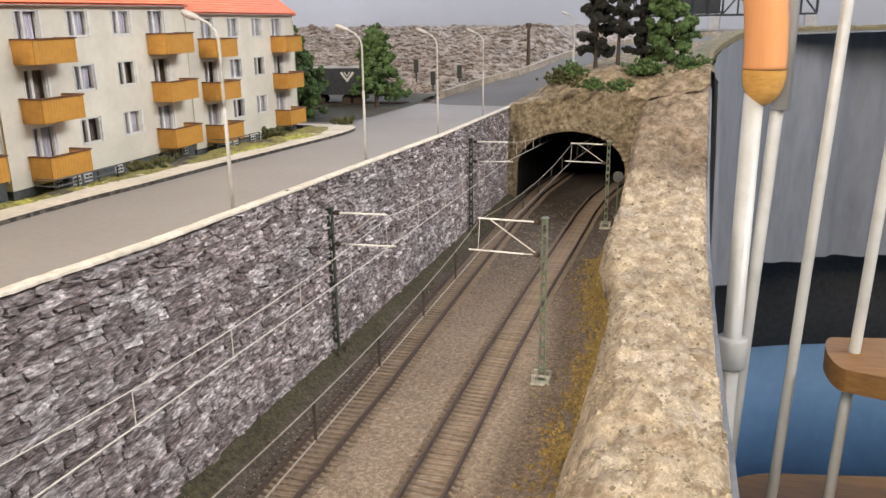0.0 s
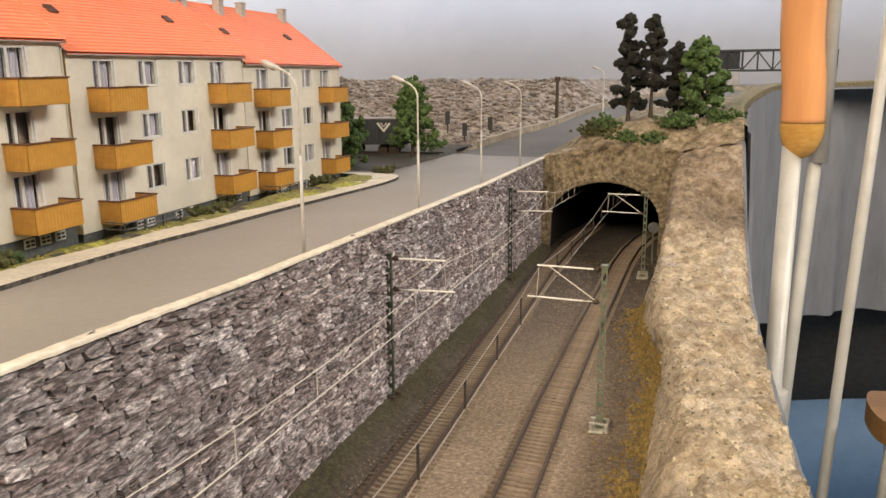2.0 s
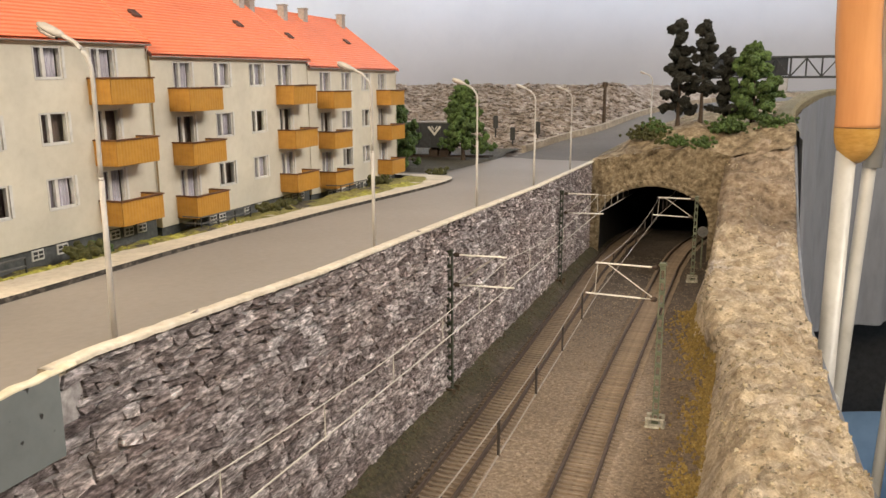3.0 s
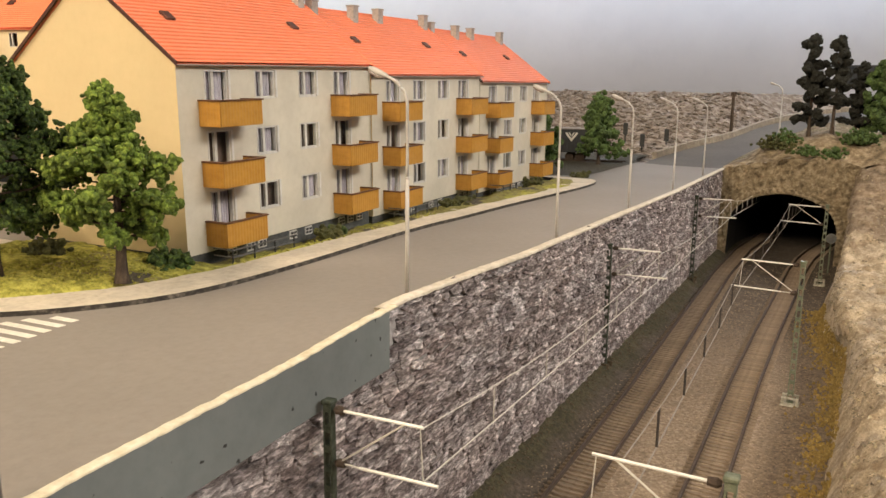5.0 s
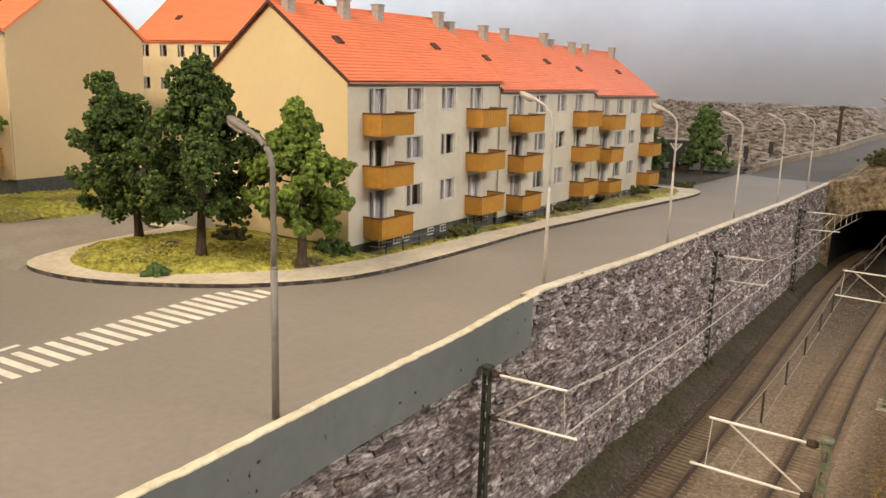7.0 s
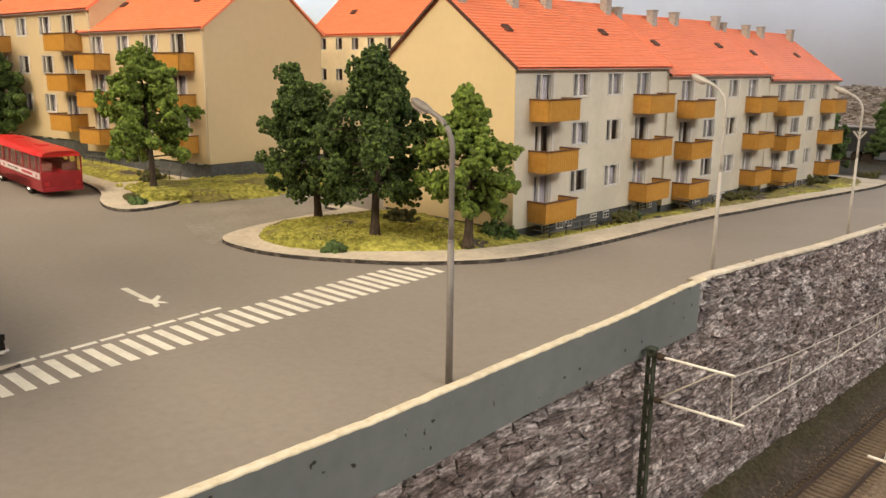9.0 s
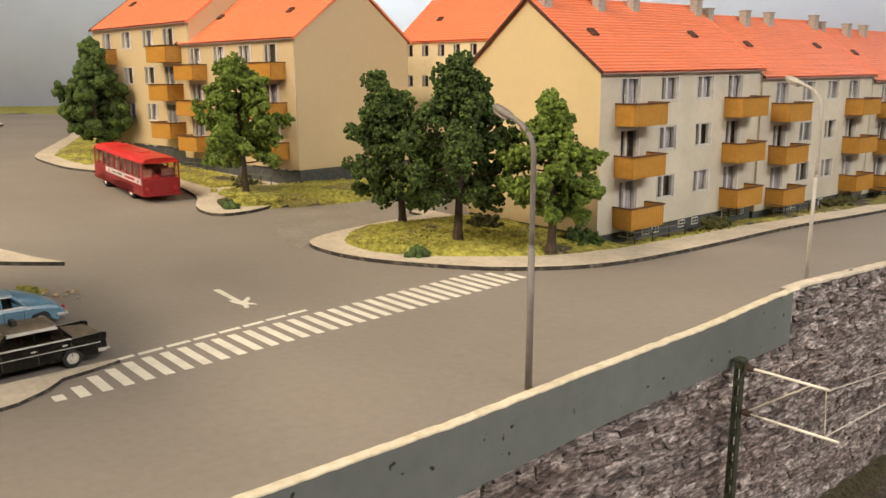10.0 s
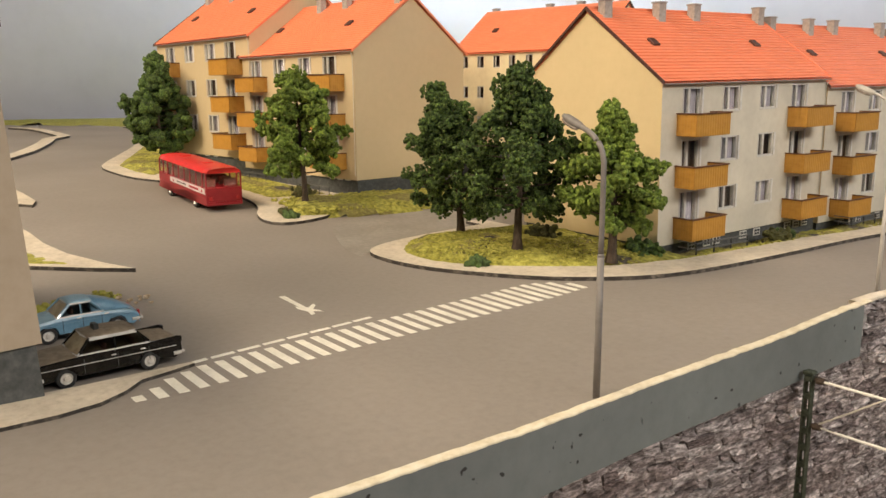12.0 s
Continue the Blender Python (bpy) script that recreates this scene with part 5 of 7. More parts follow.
for k, (x, y, z, r, leaf, n) in enumerate(((-10.4, 83.4, 1.8, 2.0, LEAF_OLIVE, 420), (-10.0, 83.8, 2.4, 1.6, LEAF_MID, 260), (-2.7, 83.6, 2.6, 1.9, LEAF_MID, 420), (1.6, 85, 3.0, 1.8, LEAF_MID, 260), (-7.4, 81.4, 1.2, 1.4, LEAF_MID, 220), (-5.4, 81.3, 1.1, 1.4, LEAF_MID, 240), (-9.2, 82.0, 1.2, 0.9, LEAF_OLIVE, 90), (-28.6, 14.2, 0.2, 0.9, LEAF_DARK, 120), (-27.7, 13.7, 0.2, 0.7, LEAF_DARK, 80), (-31.1, 5.5, 0.2, 0.5, LEAF_MID, 60), (-26.7, 23.2, 0.15, 0.7, LEAF_OLIVE, 80), (-26.9, 24.4, 0.1, 0.6, LEAF_MID, 60), (-26.7, 37.2, 0.05, 0.7, LEAF_OLIVE, 70), (-26.6, 39.2, 0.05, 0.6, LEAF_OLIVE, 60), (-26.4, 51.6, -0.1, 0.8, LEAF_OLIVE, 80), (-49.9, 4.5, 0.25, 0.45, LEAF_MID, 50), (-51.3, 4.7, 0.3, 0.4, LEAF_OLIVE, 40), (-57.3, 8.9, 0.6, 0.9, LEAF_OLIVE, 80), (-34.2, 12.4, 0.3, 0.9, LEAF_OLIVE, 90), (-25.6, 62, -0.3, 0.8, LEAF_OLIVE, 60))):
    bush(T(x, y, z), r, leaf, "small clumpy flock bush on the ground", 50 + k, n)
# rubble and a hump of grass at the parking place
rng = random.Random(5)
for k in range(7):
    bm = bmesh.new()
    blob(bm, (0, 0, 0), rng.uniform(0.08, 0.17), rng, 0.6)
    single("stone", bm, CLIFF, "small loose pale stone on the asphalt", "stone", "loose stones", at=T(-34.6 + rng.uniform(-0.6, 0.9), -9.6 + rng.uniform(-0.7, 0.7), 0.1))
bush(T(-35.2, -10.6, 0.0), 0.8, GRASS, "tuft of yellow-green flock beside the parked cars", 90, 70, 0.16, 0.4)
bush(T(-34.0, -12.6, 0.0), 1.0, GRASS, "tuft of yellow-green flock beside the parked cars", 91, 90, 0.18, 0.4)

# ---------------------------------------------------------------- street lamps
def street_lamp(at, h, post, label, r=0.085):
    top = thing("street_lamp", at, label, "street lamp", "street lamps")
    bm = bmesh.new()
    sweep(bm, [(0, 0, -0.3), (0, 0, h * 0.52)], [r * 1.2, r * 1.08], 10)
    sweep(bm, [(0, 0, h * 0.52), (0, 0, h * 0.53)], [r * 1.08, r * 0.95], 10)
    curve = [(0, 0, h * 0.53), (0, 0, h * 0.8), (-0.02, 0, h * 0.86), (-0.16, 0, h * 0.905), (-0.45, 0, h * 0.94), (-0.85, 0, h * 0.965)]
    sweep(bm, smooth_line(curve, 4), r * 0.85, 10)
    part("post", bm, post, top, smooth=True)
    bm = bmesh.new()
    d = Vector((-1, 0, 0.42)).normalized()
    p = Vector((-0.8, 0, h * 0.962))
    rings = []
    for t, r, sq in ((0.0, 0.07, 1), (0.1, 0.1, 0.8), (0.35, 0.125, 0.7), (0.65, 0.115, 0.65), (0.82, 0.05, 0.6)):
        rings.append(ring(bm, p + d * t, d, r, 10, sq))
    for a, b in zip(rings, rings[1:]):
        bridge_rings(bm, a, b)
    bm.faces.new(rings[0][::-1]), bm.faces.new(rings[-1])
    head = part("lamp_head", bm, post, top, smooth=True)
    bm = bmesh.new()
    rings = [ring(bm, p + d * t - Vector((0.05, 0, 0.09)), d, r, 8, 0.6) for t, r in ((0.14, 0.06), (0.28, 0.1), (0.62, 0.095), (0.78, 0.03))]
    for a, b in zip(rings, rings[1:]):
        bridge_rings(bm, a, b)
    part("lens", bm, LENS, head, "dull brown lamp lens")
    return top


for k, y in enumerate((-2.17, 13.55, 29.2, 43.8, 58.15, 72.2)):
    street_lamp(T(-15.95 if k == 0 else -16.3, y, road_z(-16.4, y), 0, 0, 0), 7.6 if k == 0 or k > 2 else 7.85, LAMPGREY if k == 0 else LAMPWHITE, "grey curved street lamp standing at the street's edge" if k == 0 else "pale curved street lamp standing at the street's edge", 0.086 if k == 0 else 0.066)
street_lamp(T(-12.2, 101.5, 1.5, 0, 0, 0), 7.4, LAMPWHITE, "pale curved street lamp on the climbing street")

# ---------------------------------------------------------------- catenary masts and wires
def lattice_mast(at, h, arm_dir, reach, mat, label, foot=0.0, foot_mat=MASTFOOT, arm_r=0.045):
    top = thing("catenary_mast", at, label, "catenary mast", "catenary masts")
    w0, w1 = 0.135, 0.105
    for sx in (-1, 1):
        bm = bmesh.new()
        for v in box(bm, -0.03, 0.03, -0.11, 0.11, 0, h):
            v.co.x += sx * (w0 + (w1 - w0) * v.co.z / h)
        part("channel_post", bm, mat, top)
    n = int(h / 0.62)
    for k in range(n + 1):
        z = h * (k + 0.2) / (n + 0.4)
        w = w0 + (w1 - w0) * z / h
        bm = bmesh.new()
        box(bm, -w, w, -0.105, 0.105, z - 0.1, z + 0.1)
        part("batten", bm, mat, top)
    bm = bmesh.new()
    box(bm, -w1 - 0.07, w1 + 0.07, -w1 - 0.07, w1 + 0.07, h, h + 0.14, 0.03)
    part("cap", bm, mat, top)
    bm = bmesh.new()
    box(bm, -0.5, 0.5, -0.5, 0.5, foot - 0.9, foot + 0.12, 0.06)
    for sx in (-0.36, 0.36):
        for sy in (-0.36, 0.36):
            box(bm, sx - 0.08, sx + 0.08, sy - 0.08, sy + 0.08, foot + 0.12, foot + 0.5, 0.02)
    box(bm, -0.46, 0.46, -0.4, -0.3, foot + 0.4, foot + 0.52, 0.02)
    box(bm, -0.46, 0.46, 0.3, 0.4, foot + 0.4, foot + 0.52, 0.02)
    part("footing", bm, foot_mat, top, "block footing")
    s = arm_dir
    zu, zl = h - 0.12, h - 1.72
    bm = bmesh.new()
    sweep(bm, [(s * 0.5, 0, zu), (s * reach, 0, zu + 0.04)], arm_r, 6)
    part("upper_arm", bm, ARMCREAM, top, "cream bracket arm")
    bm = bmesh.new()
    sweep(bm, [(s * 1.0, 0, zl), (s * (reach + 0.45), 0, zl + 0.06)], arm_r, 6)
    part("lower_arm", bm, ARMCREAM, top, "cream bracket arm")
    bm = bmesh.new()
    for z in (zu, zl):
        sweep(bm, [(s * 0.2, 0, z), (s * 0.3, 0, z), (s * 0.52, 0, z)], [0.07, 0.14, 0.11], 8)
    part("insulator", bm, RUST, top, "dark brown insulator")
    bm = bmesh.new()
    sweep(bm, [(s * 0.3, 0, zl), (s * (reach - 0.6), 0, zu)], 0.03, 6)
    sweep(bm, [(s * 0.4, 0, zl), (s * 1.05, 0, zl)], 0.03, 6)
    sweep(bm, [(s * (reach - 0.1), 0, zu), (s * reach, 0, zl)], 0.018, 6)
    part("stay", bm, WIRE, top)
    return top


MASTS_L = [(-15.05, 7.0, -9.75), (-15.5, 36.8, -9.85), (-15.3, 64.0, -9.95)]
MASTS_R = [(-4.3, 7.5, -9.7), (-4.7, 37.2, -9.75), (-4.8, 70.5, -9.9)]
tops_l, tops_r = (-0.95, -1.5, -1.6), (-0.85, -1.5, -2.45)
for (x, y, z), tz in zip(MASTS_L, tops_l):
    lattice_mast(T(x, y, z), tz - z, 1, 3.05, MASTGREEN, "dark green lattice catenary mast against the stone wall", 0.4, CINDER, 0.05)
for (x, y, z), tz in zip(MASTS_R, tops_r):
    lattice_mast(T(x, y, z), tz - z, -1, 3.25, MASTPALE, "grey-green lattice catenary mast beside the ballast")


def catenary(points, label, droppers, wire):
    """points: x, y and the heights of the carrier at each mast; the contact wire hangs 1.5 m below."""
    top = thing("overhead_line", Matrix(), label, "overhead wire", "overhead lines")
    up, low = [], []
    for (x0, y0, z0), (x1, y1, z1) in zip(points, points[1:]):
        for k in range(12):
            t = k / 12
            sag = 4 * t * (1 - t)
            up.append((x0 + (x1 - x0) * t, y0 + (y1 - y0) * t, z0 + (z1 - z0) * t - 0.62 * sag))
            low.append((x0 + (x1 - x0) * t, y0 + (y1 - y0) * t, z0 + (z1 - z0) * t - 1.58))
    up.append(points[-1])
    low.append((points[-1][0], points[-1][1], points[-1][2] - 1.58))
    for name, line_ in (("carrier_wire", up), ("contact_wire", low)):
        bm = bmesh.new()
        sweep(bm, line_, 0.019 if name == "carrier_wire" else 0.025, 5)
        part(name, bm, wire, top)
    for k in range(2, len(up) - 1, 2):
        if k % 12 == 0:
            continue
        bm = bmesh.new()
        sweep(bm, [up[k], low[k]], 0.042 if droppers is DROPPER else 0.018, 5)
        part("dropper", bm, droppers, top, "thin dropper wire")
    return top


catenary([(-12.1, 7.0, -1.1), (-12.35, 36.8, -1.64), (-12.3, 64, -1.68), (-12.4, 88, -3.0)], "thin twin overhead line above the wall-side track", WIRE, WIRE)
catenary([(-6.85, 7.5, -1.0), (-7.85, 37.2, -1.66), (-8.0, 70.5, -2.6), (-7.6, 92, -3.6)], "thin twin overhead line above the outer track", DROPPER, DARKWIRE)

# ---------------------------------------------------------------- track-side signal by the tunnel
sig = thing("track_signal", T(-4.35, 76.5, -9.9), "small round track signal beside the tunnel mouth", "signal")
bm = bmesh.new()
sweep(bm, [(0, 0, 0), (0, 0, 3.2)], 0.07, 8)
part("post", bm, MASTPALE, sig)
bm = bmesh.new()
sweep(bm, [(0, -0.08, 3.5), (0, 0.08, 3.5)], 0.5, 16)
part("disc", bm, RAILGREY, sig, "grey round signal disc")
for k, (x, y, z) in enumerate(((-30.9, 97, 1.3), (-28.0, 94.6, 0.0), (-25.6, 97.8, 0.6))):
    s_ = thing("signal_post", T(x, y, z), "small dark signal post below the embankment", "signal", "dark signals")
    bm = bmesh.new()
    sweep(bm, [(0, 0, -0.8), (0, 0, 1.9)], 0.1, 8)
    part("post", bm, IRON, s_)
    bm = bmesh.new()
    box(bm, -0.3, 0.3, -0.12, 0.12, 0.6, 2.2, 0.08)
    part("board", bm, IRON, s_)
pole = thing("timber_pole", T(-19.0, 108, 1.6), "brown timber telegraph pole on the embankment", "pole")
bm = bmesh.new()
sweep(bm, [(0, 0, -0.5), (0, 0, 6.0)], [0.26, 0.2], 8)
part("shaft", bm, BARK, pole)
bm = bmesh.new()
box(bm, -0.35, 0.35, -0.12, 0.12, 5.5, 6.1, 0.05)
part("head", bm, BARK, pole)

# low stone parapet along the climbing street
bm = bmesh.new()
prev = None
for p in [q for q in le if q.y > 87.5]:
    row = [bm.verts.new((p.x + dx, p.y, p.z + dz + 0.06 * noise.noise(p * 0.7))) for dx, dz in ((0.05, -0.6), (0.05, 0.75), (-0.5, 0.75), (-0.5, -0.6))]
    if prev:
        for k in range(3):
            bm.faces.new((prev[k], prev[k + 1], row[k + 1], row[k]))
    else:
        bm.faces.new(row)
    prev = row
single("parapet_wall", bm, PARAPET, "low pale parapet wall along the climbing street", "wall", kind="structure")

# ---------------------------------------------------------------- wagon in the yard
wagon = thing("freight_wagon", T(-34.0, 79.5, -0.3, 0, 0, 8), "black freight wagon standing in the yard", "wagon")
bm = bmesh.new()
box(bm, -3.6, 3.6, -1.4, 1.4, 1.0, 3.6, 0.06)
body_ = part("body", bm, WAGON, wagon)
bm = bmesh.new()
box(bm, -3.7, 3.7, -1.48, 1.48, 3.6, 3.72, 0.04)
part("rim", bm, GUTTER, wagon)
for k in range(7):
    bm = bmesh.new()
    x = -3.4 + 6.8 * k / 6
    box(bm, x - 0.07, x + 0.07, -1.47, -1.39, 1.0, 3.6, 0.01)
    part("stanchion", bm, WAGON, wagon)
bm = bmesh.new()
for s in (-1, 1):
    vs = [bm.verts.new((1.7 + s * x, -1.49, z)) for x, z in ((0.0, 2.6), (0.0, 2.25), (0.75, 3.2), (0.55, 3.3))]
    bm.faces.new(vs if s > 0 else vs[::-1])
    vs = [bm.verts.new((1.7 + s * x, -1.49, z)) for x, z in ((0.02, 2.95), (0.02, 2.8), (0.36, 3.25), (0.22, 3.28))]
    bm.faces.new(vs if s > 0 else vs[::-1])
part("emblem", bm, FRAME, body_, "white angular emblem")
for x in (-2.6, -1.4, 1.4, 2.6):
    for s in (-1, 1):
        bm = bmesh.new()
        sweep(bm, [(x, s * 0.65, 0.5), (x, s * 0.85, 0.5)], 0.5, 16)
        part("wheel", bm, RUST, wagon)
for x in (-3.75, 3.75):
    for s in (-0.8, 0.8):
        bm = bmesh.new()
        sweep(bm, [(x - math.copysign(0.1, x), s, 1.1), (x + math.copysign(0.35, x), s, 1.1), (x + math.copysign(0.4, x), s, 1.1)], [0.1, 0.1, 0.24], 10)
        part("buffer", bm, IRON, wagon)
siding = thing("siding_track", Matrix(), "short rusty siding in the dark yard", "track")
for s in (-0.75, 0.75):
    bm = bmesh.new()
    sweep(bm, [(-70, 74.4 + s, -0.25), (-26.5, 80.5 + s, -0.25)], 0.09, 4)
    part("rail", bm, RUST, siding)

# ---------------------------------------------------------------- truss bridge far off
bridge_ = thing("truss_bridge", T(2, 190, 8.9, 0, 0, -4), "black steel truss railway bridge far across the layout", "bridge")
for z in (0.0, 4.2):
    for y in (-1.6, 1.6):
        bm = bmesh.new()
        box(bm, -16, 24, y - 0.2, y + 0.2, z, z + 0.45, 0.05)
        part("chord", bm, IRON, bridge_)
for k in range(14):
    for y in (-1.6, 1.6):
        bm = bmesh.new()
        x = -16 + 40 * k / 13
        sweep(bm, [(x, y, 0.3), (x, y, 4.3)], 0.16, 4)
        if k < 13:
            x2 = x + 40 / 13
            sweep(bm, [(x, y, 0.3 if k % 2 else 4.2), (x2, y, 4.2 if k % 2 else 0.3)], 0.16, 4)
        part("truss_member", bm, IRON, bridge_)
for x in (-15, 4, 23):
    bm = bmesh.new()
    box(bm, x - 1.2, x + 1.2, -2, 2, -3.6, 0, 0.1)
    part("pier", bm, CONCRETE, bridge_, "grey bridge pier")
bm = bmesh.new()
box(bm, -10, 5, -1.1, 1.1, 0.5, 4.5, 0.1)
single("railway_coach", bm, WAGON, "dark coach standing on the truss bridge", "wagon", at=T(2, 190, 8.95, 0, 0, -4))

# ---------------------------------------------------------------- vehicles
def wheel(parent, x, y, r, w, rim_mat, side):
    bm = bmesh.new()
    rs = [ring(bm, (x + side * d, y, r), (1, 0, 0), rr, 20) for d, rr in ((-w, r * 0.6), (-w, r * 0.94), (-w * 0.8, r), (0, r), (0.02, r * 0.93), (0.02, r * 0.62))]
    for a, b in zip(rs, rs[1:]):
        bridge_rings(bm, a, b)
    bm.faces.new(rs[0])
    tyre = part("wheel", bm, TYRE, parent, "black rubber tyre")
    bm = bmesh.new()
    rs = [ring(bm, (x + side * d, y, r), (1, 0, 0), rr, 20) for d, rr in ((0.0, r * 0.64), (0.025, r * 0.6), (-0.04, r * 0.5), (-0.04, r * 0.3), (0.05, r * 0.22))]
    for a, b in zip(rs, rs[1:]):
        bridge_rings(bm, a, b)
    bm.faces.new(rs[-1])
    part("rim", bm, rim_mat, tyre, "pale metal rim")
    return tyre


def bus(at):
    """Front towards -y; origin on the ground under the middle."""
    top = thing("bus", at, "red single-deck bus with a pale advertising band, on the street", "bus")
    L, W, H = 10.4, 2.5, 3.0
    y0, y1 = -L / 2, L / 2
    ax = (y0 + 2.25, y0 + 7.9)
    # lower body with wheel arches
    outline = [(y0 + 0.25, 0.42)]
    for a in ax:
        outline += [(a - 0.66, 0.42)] + [(a - 0.66 * math.cos(math.pi * k / 10), 0.5 + 0.62 * math.sin(math.pi * k / 10)) for k in range(11)] + [(a + 0.66, 0.42)]
    outline += [(y1 - 0.15, 0.42), (y1, 0.6), (y1, 1.62), (y0, 1.62), (y0 - 0.05, 1.1), (y0, 0.6)]
    bm = bmesh.new()
    left = [bm.verts.new((-W / 2, y, z)) for y, z in outline]
    right = [bm.verts.new((W / 2, y, z)) for y, z in outline]
    bm.faces.new(left[::-1]), bm.faces.new(right)
    n = len(outline)
    for k in range(n):
        bm.faces.new((left[k], left[(k + 1) % n], right[(k + 1) % n], right[k]))
    bmesh.ops.triangulate(bm, faces=[f for f in bm.faces if len(f.verts) > 4])
    body = part("body", bm, BUSRED, top, "dark red lower body")
    # pillars and window band
    ys_ = [y0 + 0.05, y0 + 1.0, y0 + 2.1] + [y0 + 2.1 + (L - 2.9) * k / 6 for k in range(1, 7)] + [y1 - 0.08]
    for s in (-1, 1):
        for k, y in enumerate(ys_):
            bm = bmesh.new()
            x = s * (W / 2 - 0.04)
            box(bm, x - 0.04, x + 0.04, y - 0.05, y + 0.07, 1.6, 2.66, 0.01)
            part("pillar", bm, BUSRED, top)
        bm = bmesh.new()
        x = s * (W / 2 - 0.05)
        box(bm, x - 0.012, x + 0.012, y0 + 0.08, y1 - 0.08, 1.63, 2.62)
        part("side_glass", bm, BUSGLASS, top).visible_shadow = False
        bm = bmesh.new()
        xa = s * (W / 2 + 0.012)
        box(bm, xa - 0.012, xa + 0.012, y0 + 2.75, y1 - 0.25, 1.2, 1.58)
        band = part("banner", bm, BUSBAND, top, "pale advertising band")
        xb = s * (W / 2 + 0.026)
        for mat_, ya, yb, za, zb in ((INK, y0 + 4.3, y0 + 5.1, 1.36, 1.43), (INK, y0 + 5.2, y0 + 5.5, 1.36, 1.43), (INK, y0 + 5.6, y0 + 6.3, 1.35, 1.44), (REDINK, y0 + 7.0, y0 + 8.9, 1.31, 1.47), (REDINK, y0 + 3.35, y0 + 3.62, 1.28, 1.42), (REDINK, y1 - 0.95, y1 - 0.65, 1.28, 1.42)):
            bm = bmesh.new()
            box(bm, xb - 0.006, xb + 0.006, ya, yb, za, zb)
            part("print_bar", bm, mat_, band)
        for ya in (y0 + 3.48, y1 - 0.8):
            bm = bmesh.new()
            sweep(bm, [(xb - 0.006, ya, 1.49), (xb + 0.006, ya, 1.49)], 0.045, 8)
            part("print_dot", bm, REDINK, band)
        bm = bmesh.new()
        box(bm, s * (W / 2 + 0.02) - 0.02, s * (W / 2 + 0.02) + 0.02, y0 + 0.1, y1 - 0.1, 0.98, 1.03)
        part("trim_strip", bm, BUSRED, body)
        for a in ax:
            wheel(top, s * (W / 2 - 0.06), a, 0.5, 0.3, CHROME, s)
    # roof: rounded loft
    bm = bmesh.new()
    prev = None
    for t in np.linspace(0, 1, 15):
        y = y0 - 0.08 + (L + 0.16) * t
        e = 1 - abs(2 * t - 1) ** 14 * 0.1
        row = [bm.verts.new((x * e, y, 2.62 + z * e)) for x, z in ((-1.27, 0), (-1.26, 0.14), (-1.1, 0.28), (-0.6, 0.36), (0, 0.38), (0.6, 0.36), (1.1, 0.28), (1.26, 0.14), (1.27, 0))]
        if prev:
            for k in range(8):
                bm.faces.new((prev[k], prev[k + 1], row[k + 1], row[k]))
        else:
            bm.faces.new(row)
        prev = row
    bm.faces.new(prev[::-1])
    roof_ = part("roof", bm, BUSROOF, top, "bright red rounded roof", smooth=True)
    for t in (0.25, 0.7):
        bm = bmesh.new()
        y = y0 + L * t
        box(bm, -0.35, 0.35, y - 0.35, y + 0.35, 2.96, 3.06, 0.04)
        part("roof_hatch", bm, BUSROOF, roof_)
    # ends
    bm = bmesh.new()
    box(bm, -W / 2 + 0.12, W / 2 - 0.12, y0 - 0.02, y0 + 0.02, 1.5, 2.6)
    part("windscreen", bm, BUSGLASS, top, "large flat windscreen").visible_shadow = False
    bm = bmesh.new()
    box(bm, -W / 2 + 0.2, W / 2 - 0.2, y1 - 0.04, y1 - 0.01, 1.7, 2.6)
    part("rear_window", bm, BUSGLASS, top).visible_shadow = False
    bm = bmesh.new()
    box(bm, -0.03, 0.03, y0 - 0.04, y0 + 0.03, 1.5, 2.62)
    part("screen_bar", bm, BUSRED, top)
    bm = bmesh.new()
    box(bm, -W / 2 - 0.03, W / 2 + 0.03, y0 - 0.16, y0 + 0.1, 0.42, 0.68, 0.05)
    part("front_bumper", bm, BUSRED, top)
    bm = bmesh.new()
    box(bm, -W / 2, W / 2, y1 - 0.05, y1 + 0.1, 0.42, 0.66, 0.04)
    part("rear_bumper", bm, BUSRED, top)
    bm = bmesh.new()
    box(bm, -0.75, 0.75, y0 - 0.1, y0 - 0.03, 0.82, 1.12, 0.02)
    part("grille", bm, IRON, top)
    bm = bmesh.new()
    box(bm, -1.05, 1.05, y0 - 0.07, y0 - 0.01, 1.36, 1.43, 0.01)
    part("chrome_strip", bm, CHROME, top)
    for x in (-0.95, 0.95):
        bm = bmesh.new()
        sweep(bm, [(x, y0 - 0.1, 0.97), (x, y0 - 0.02, 0.97)], 0.15, 14)
        part("headlight", bm, CHROME, top, "round headlight")
        bm = bmesh.new()
        box(bm, x - 0.12, x + 0.12, y1 + 0.0, y1 + 0.05, 0.8, 1.05, 0.02)
        part("tail_light", bm, REDLENS, top, "red tail light")
        bm = bmesh.new()
        sweep(bm, [(x * 1.25, y0 - 0.02, 2.4), (x * 1.5, y0 - 0.2, 2.35), (x * 1.5, y0 - 0.2, 2.0)], 0.025, 6)
        part("mirror_arm", bm, IRON, top)
    bm = bmesh.new()
    box(bm, -W / 2 + 0.08, W / 2 - 0.08, y0 + 0.1, y1 - 0.1, 1.0, 1.3)
    part("cabin_floor", bm, SEAT, top)
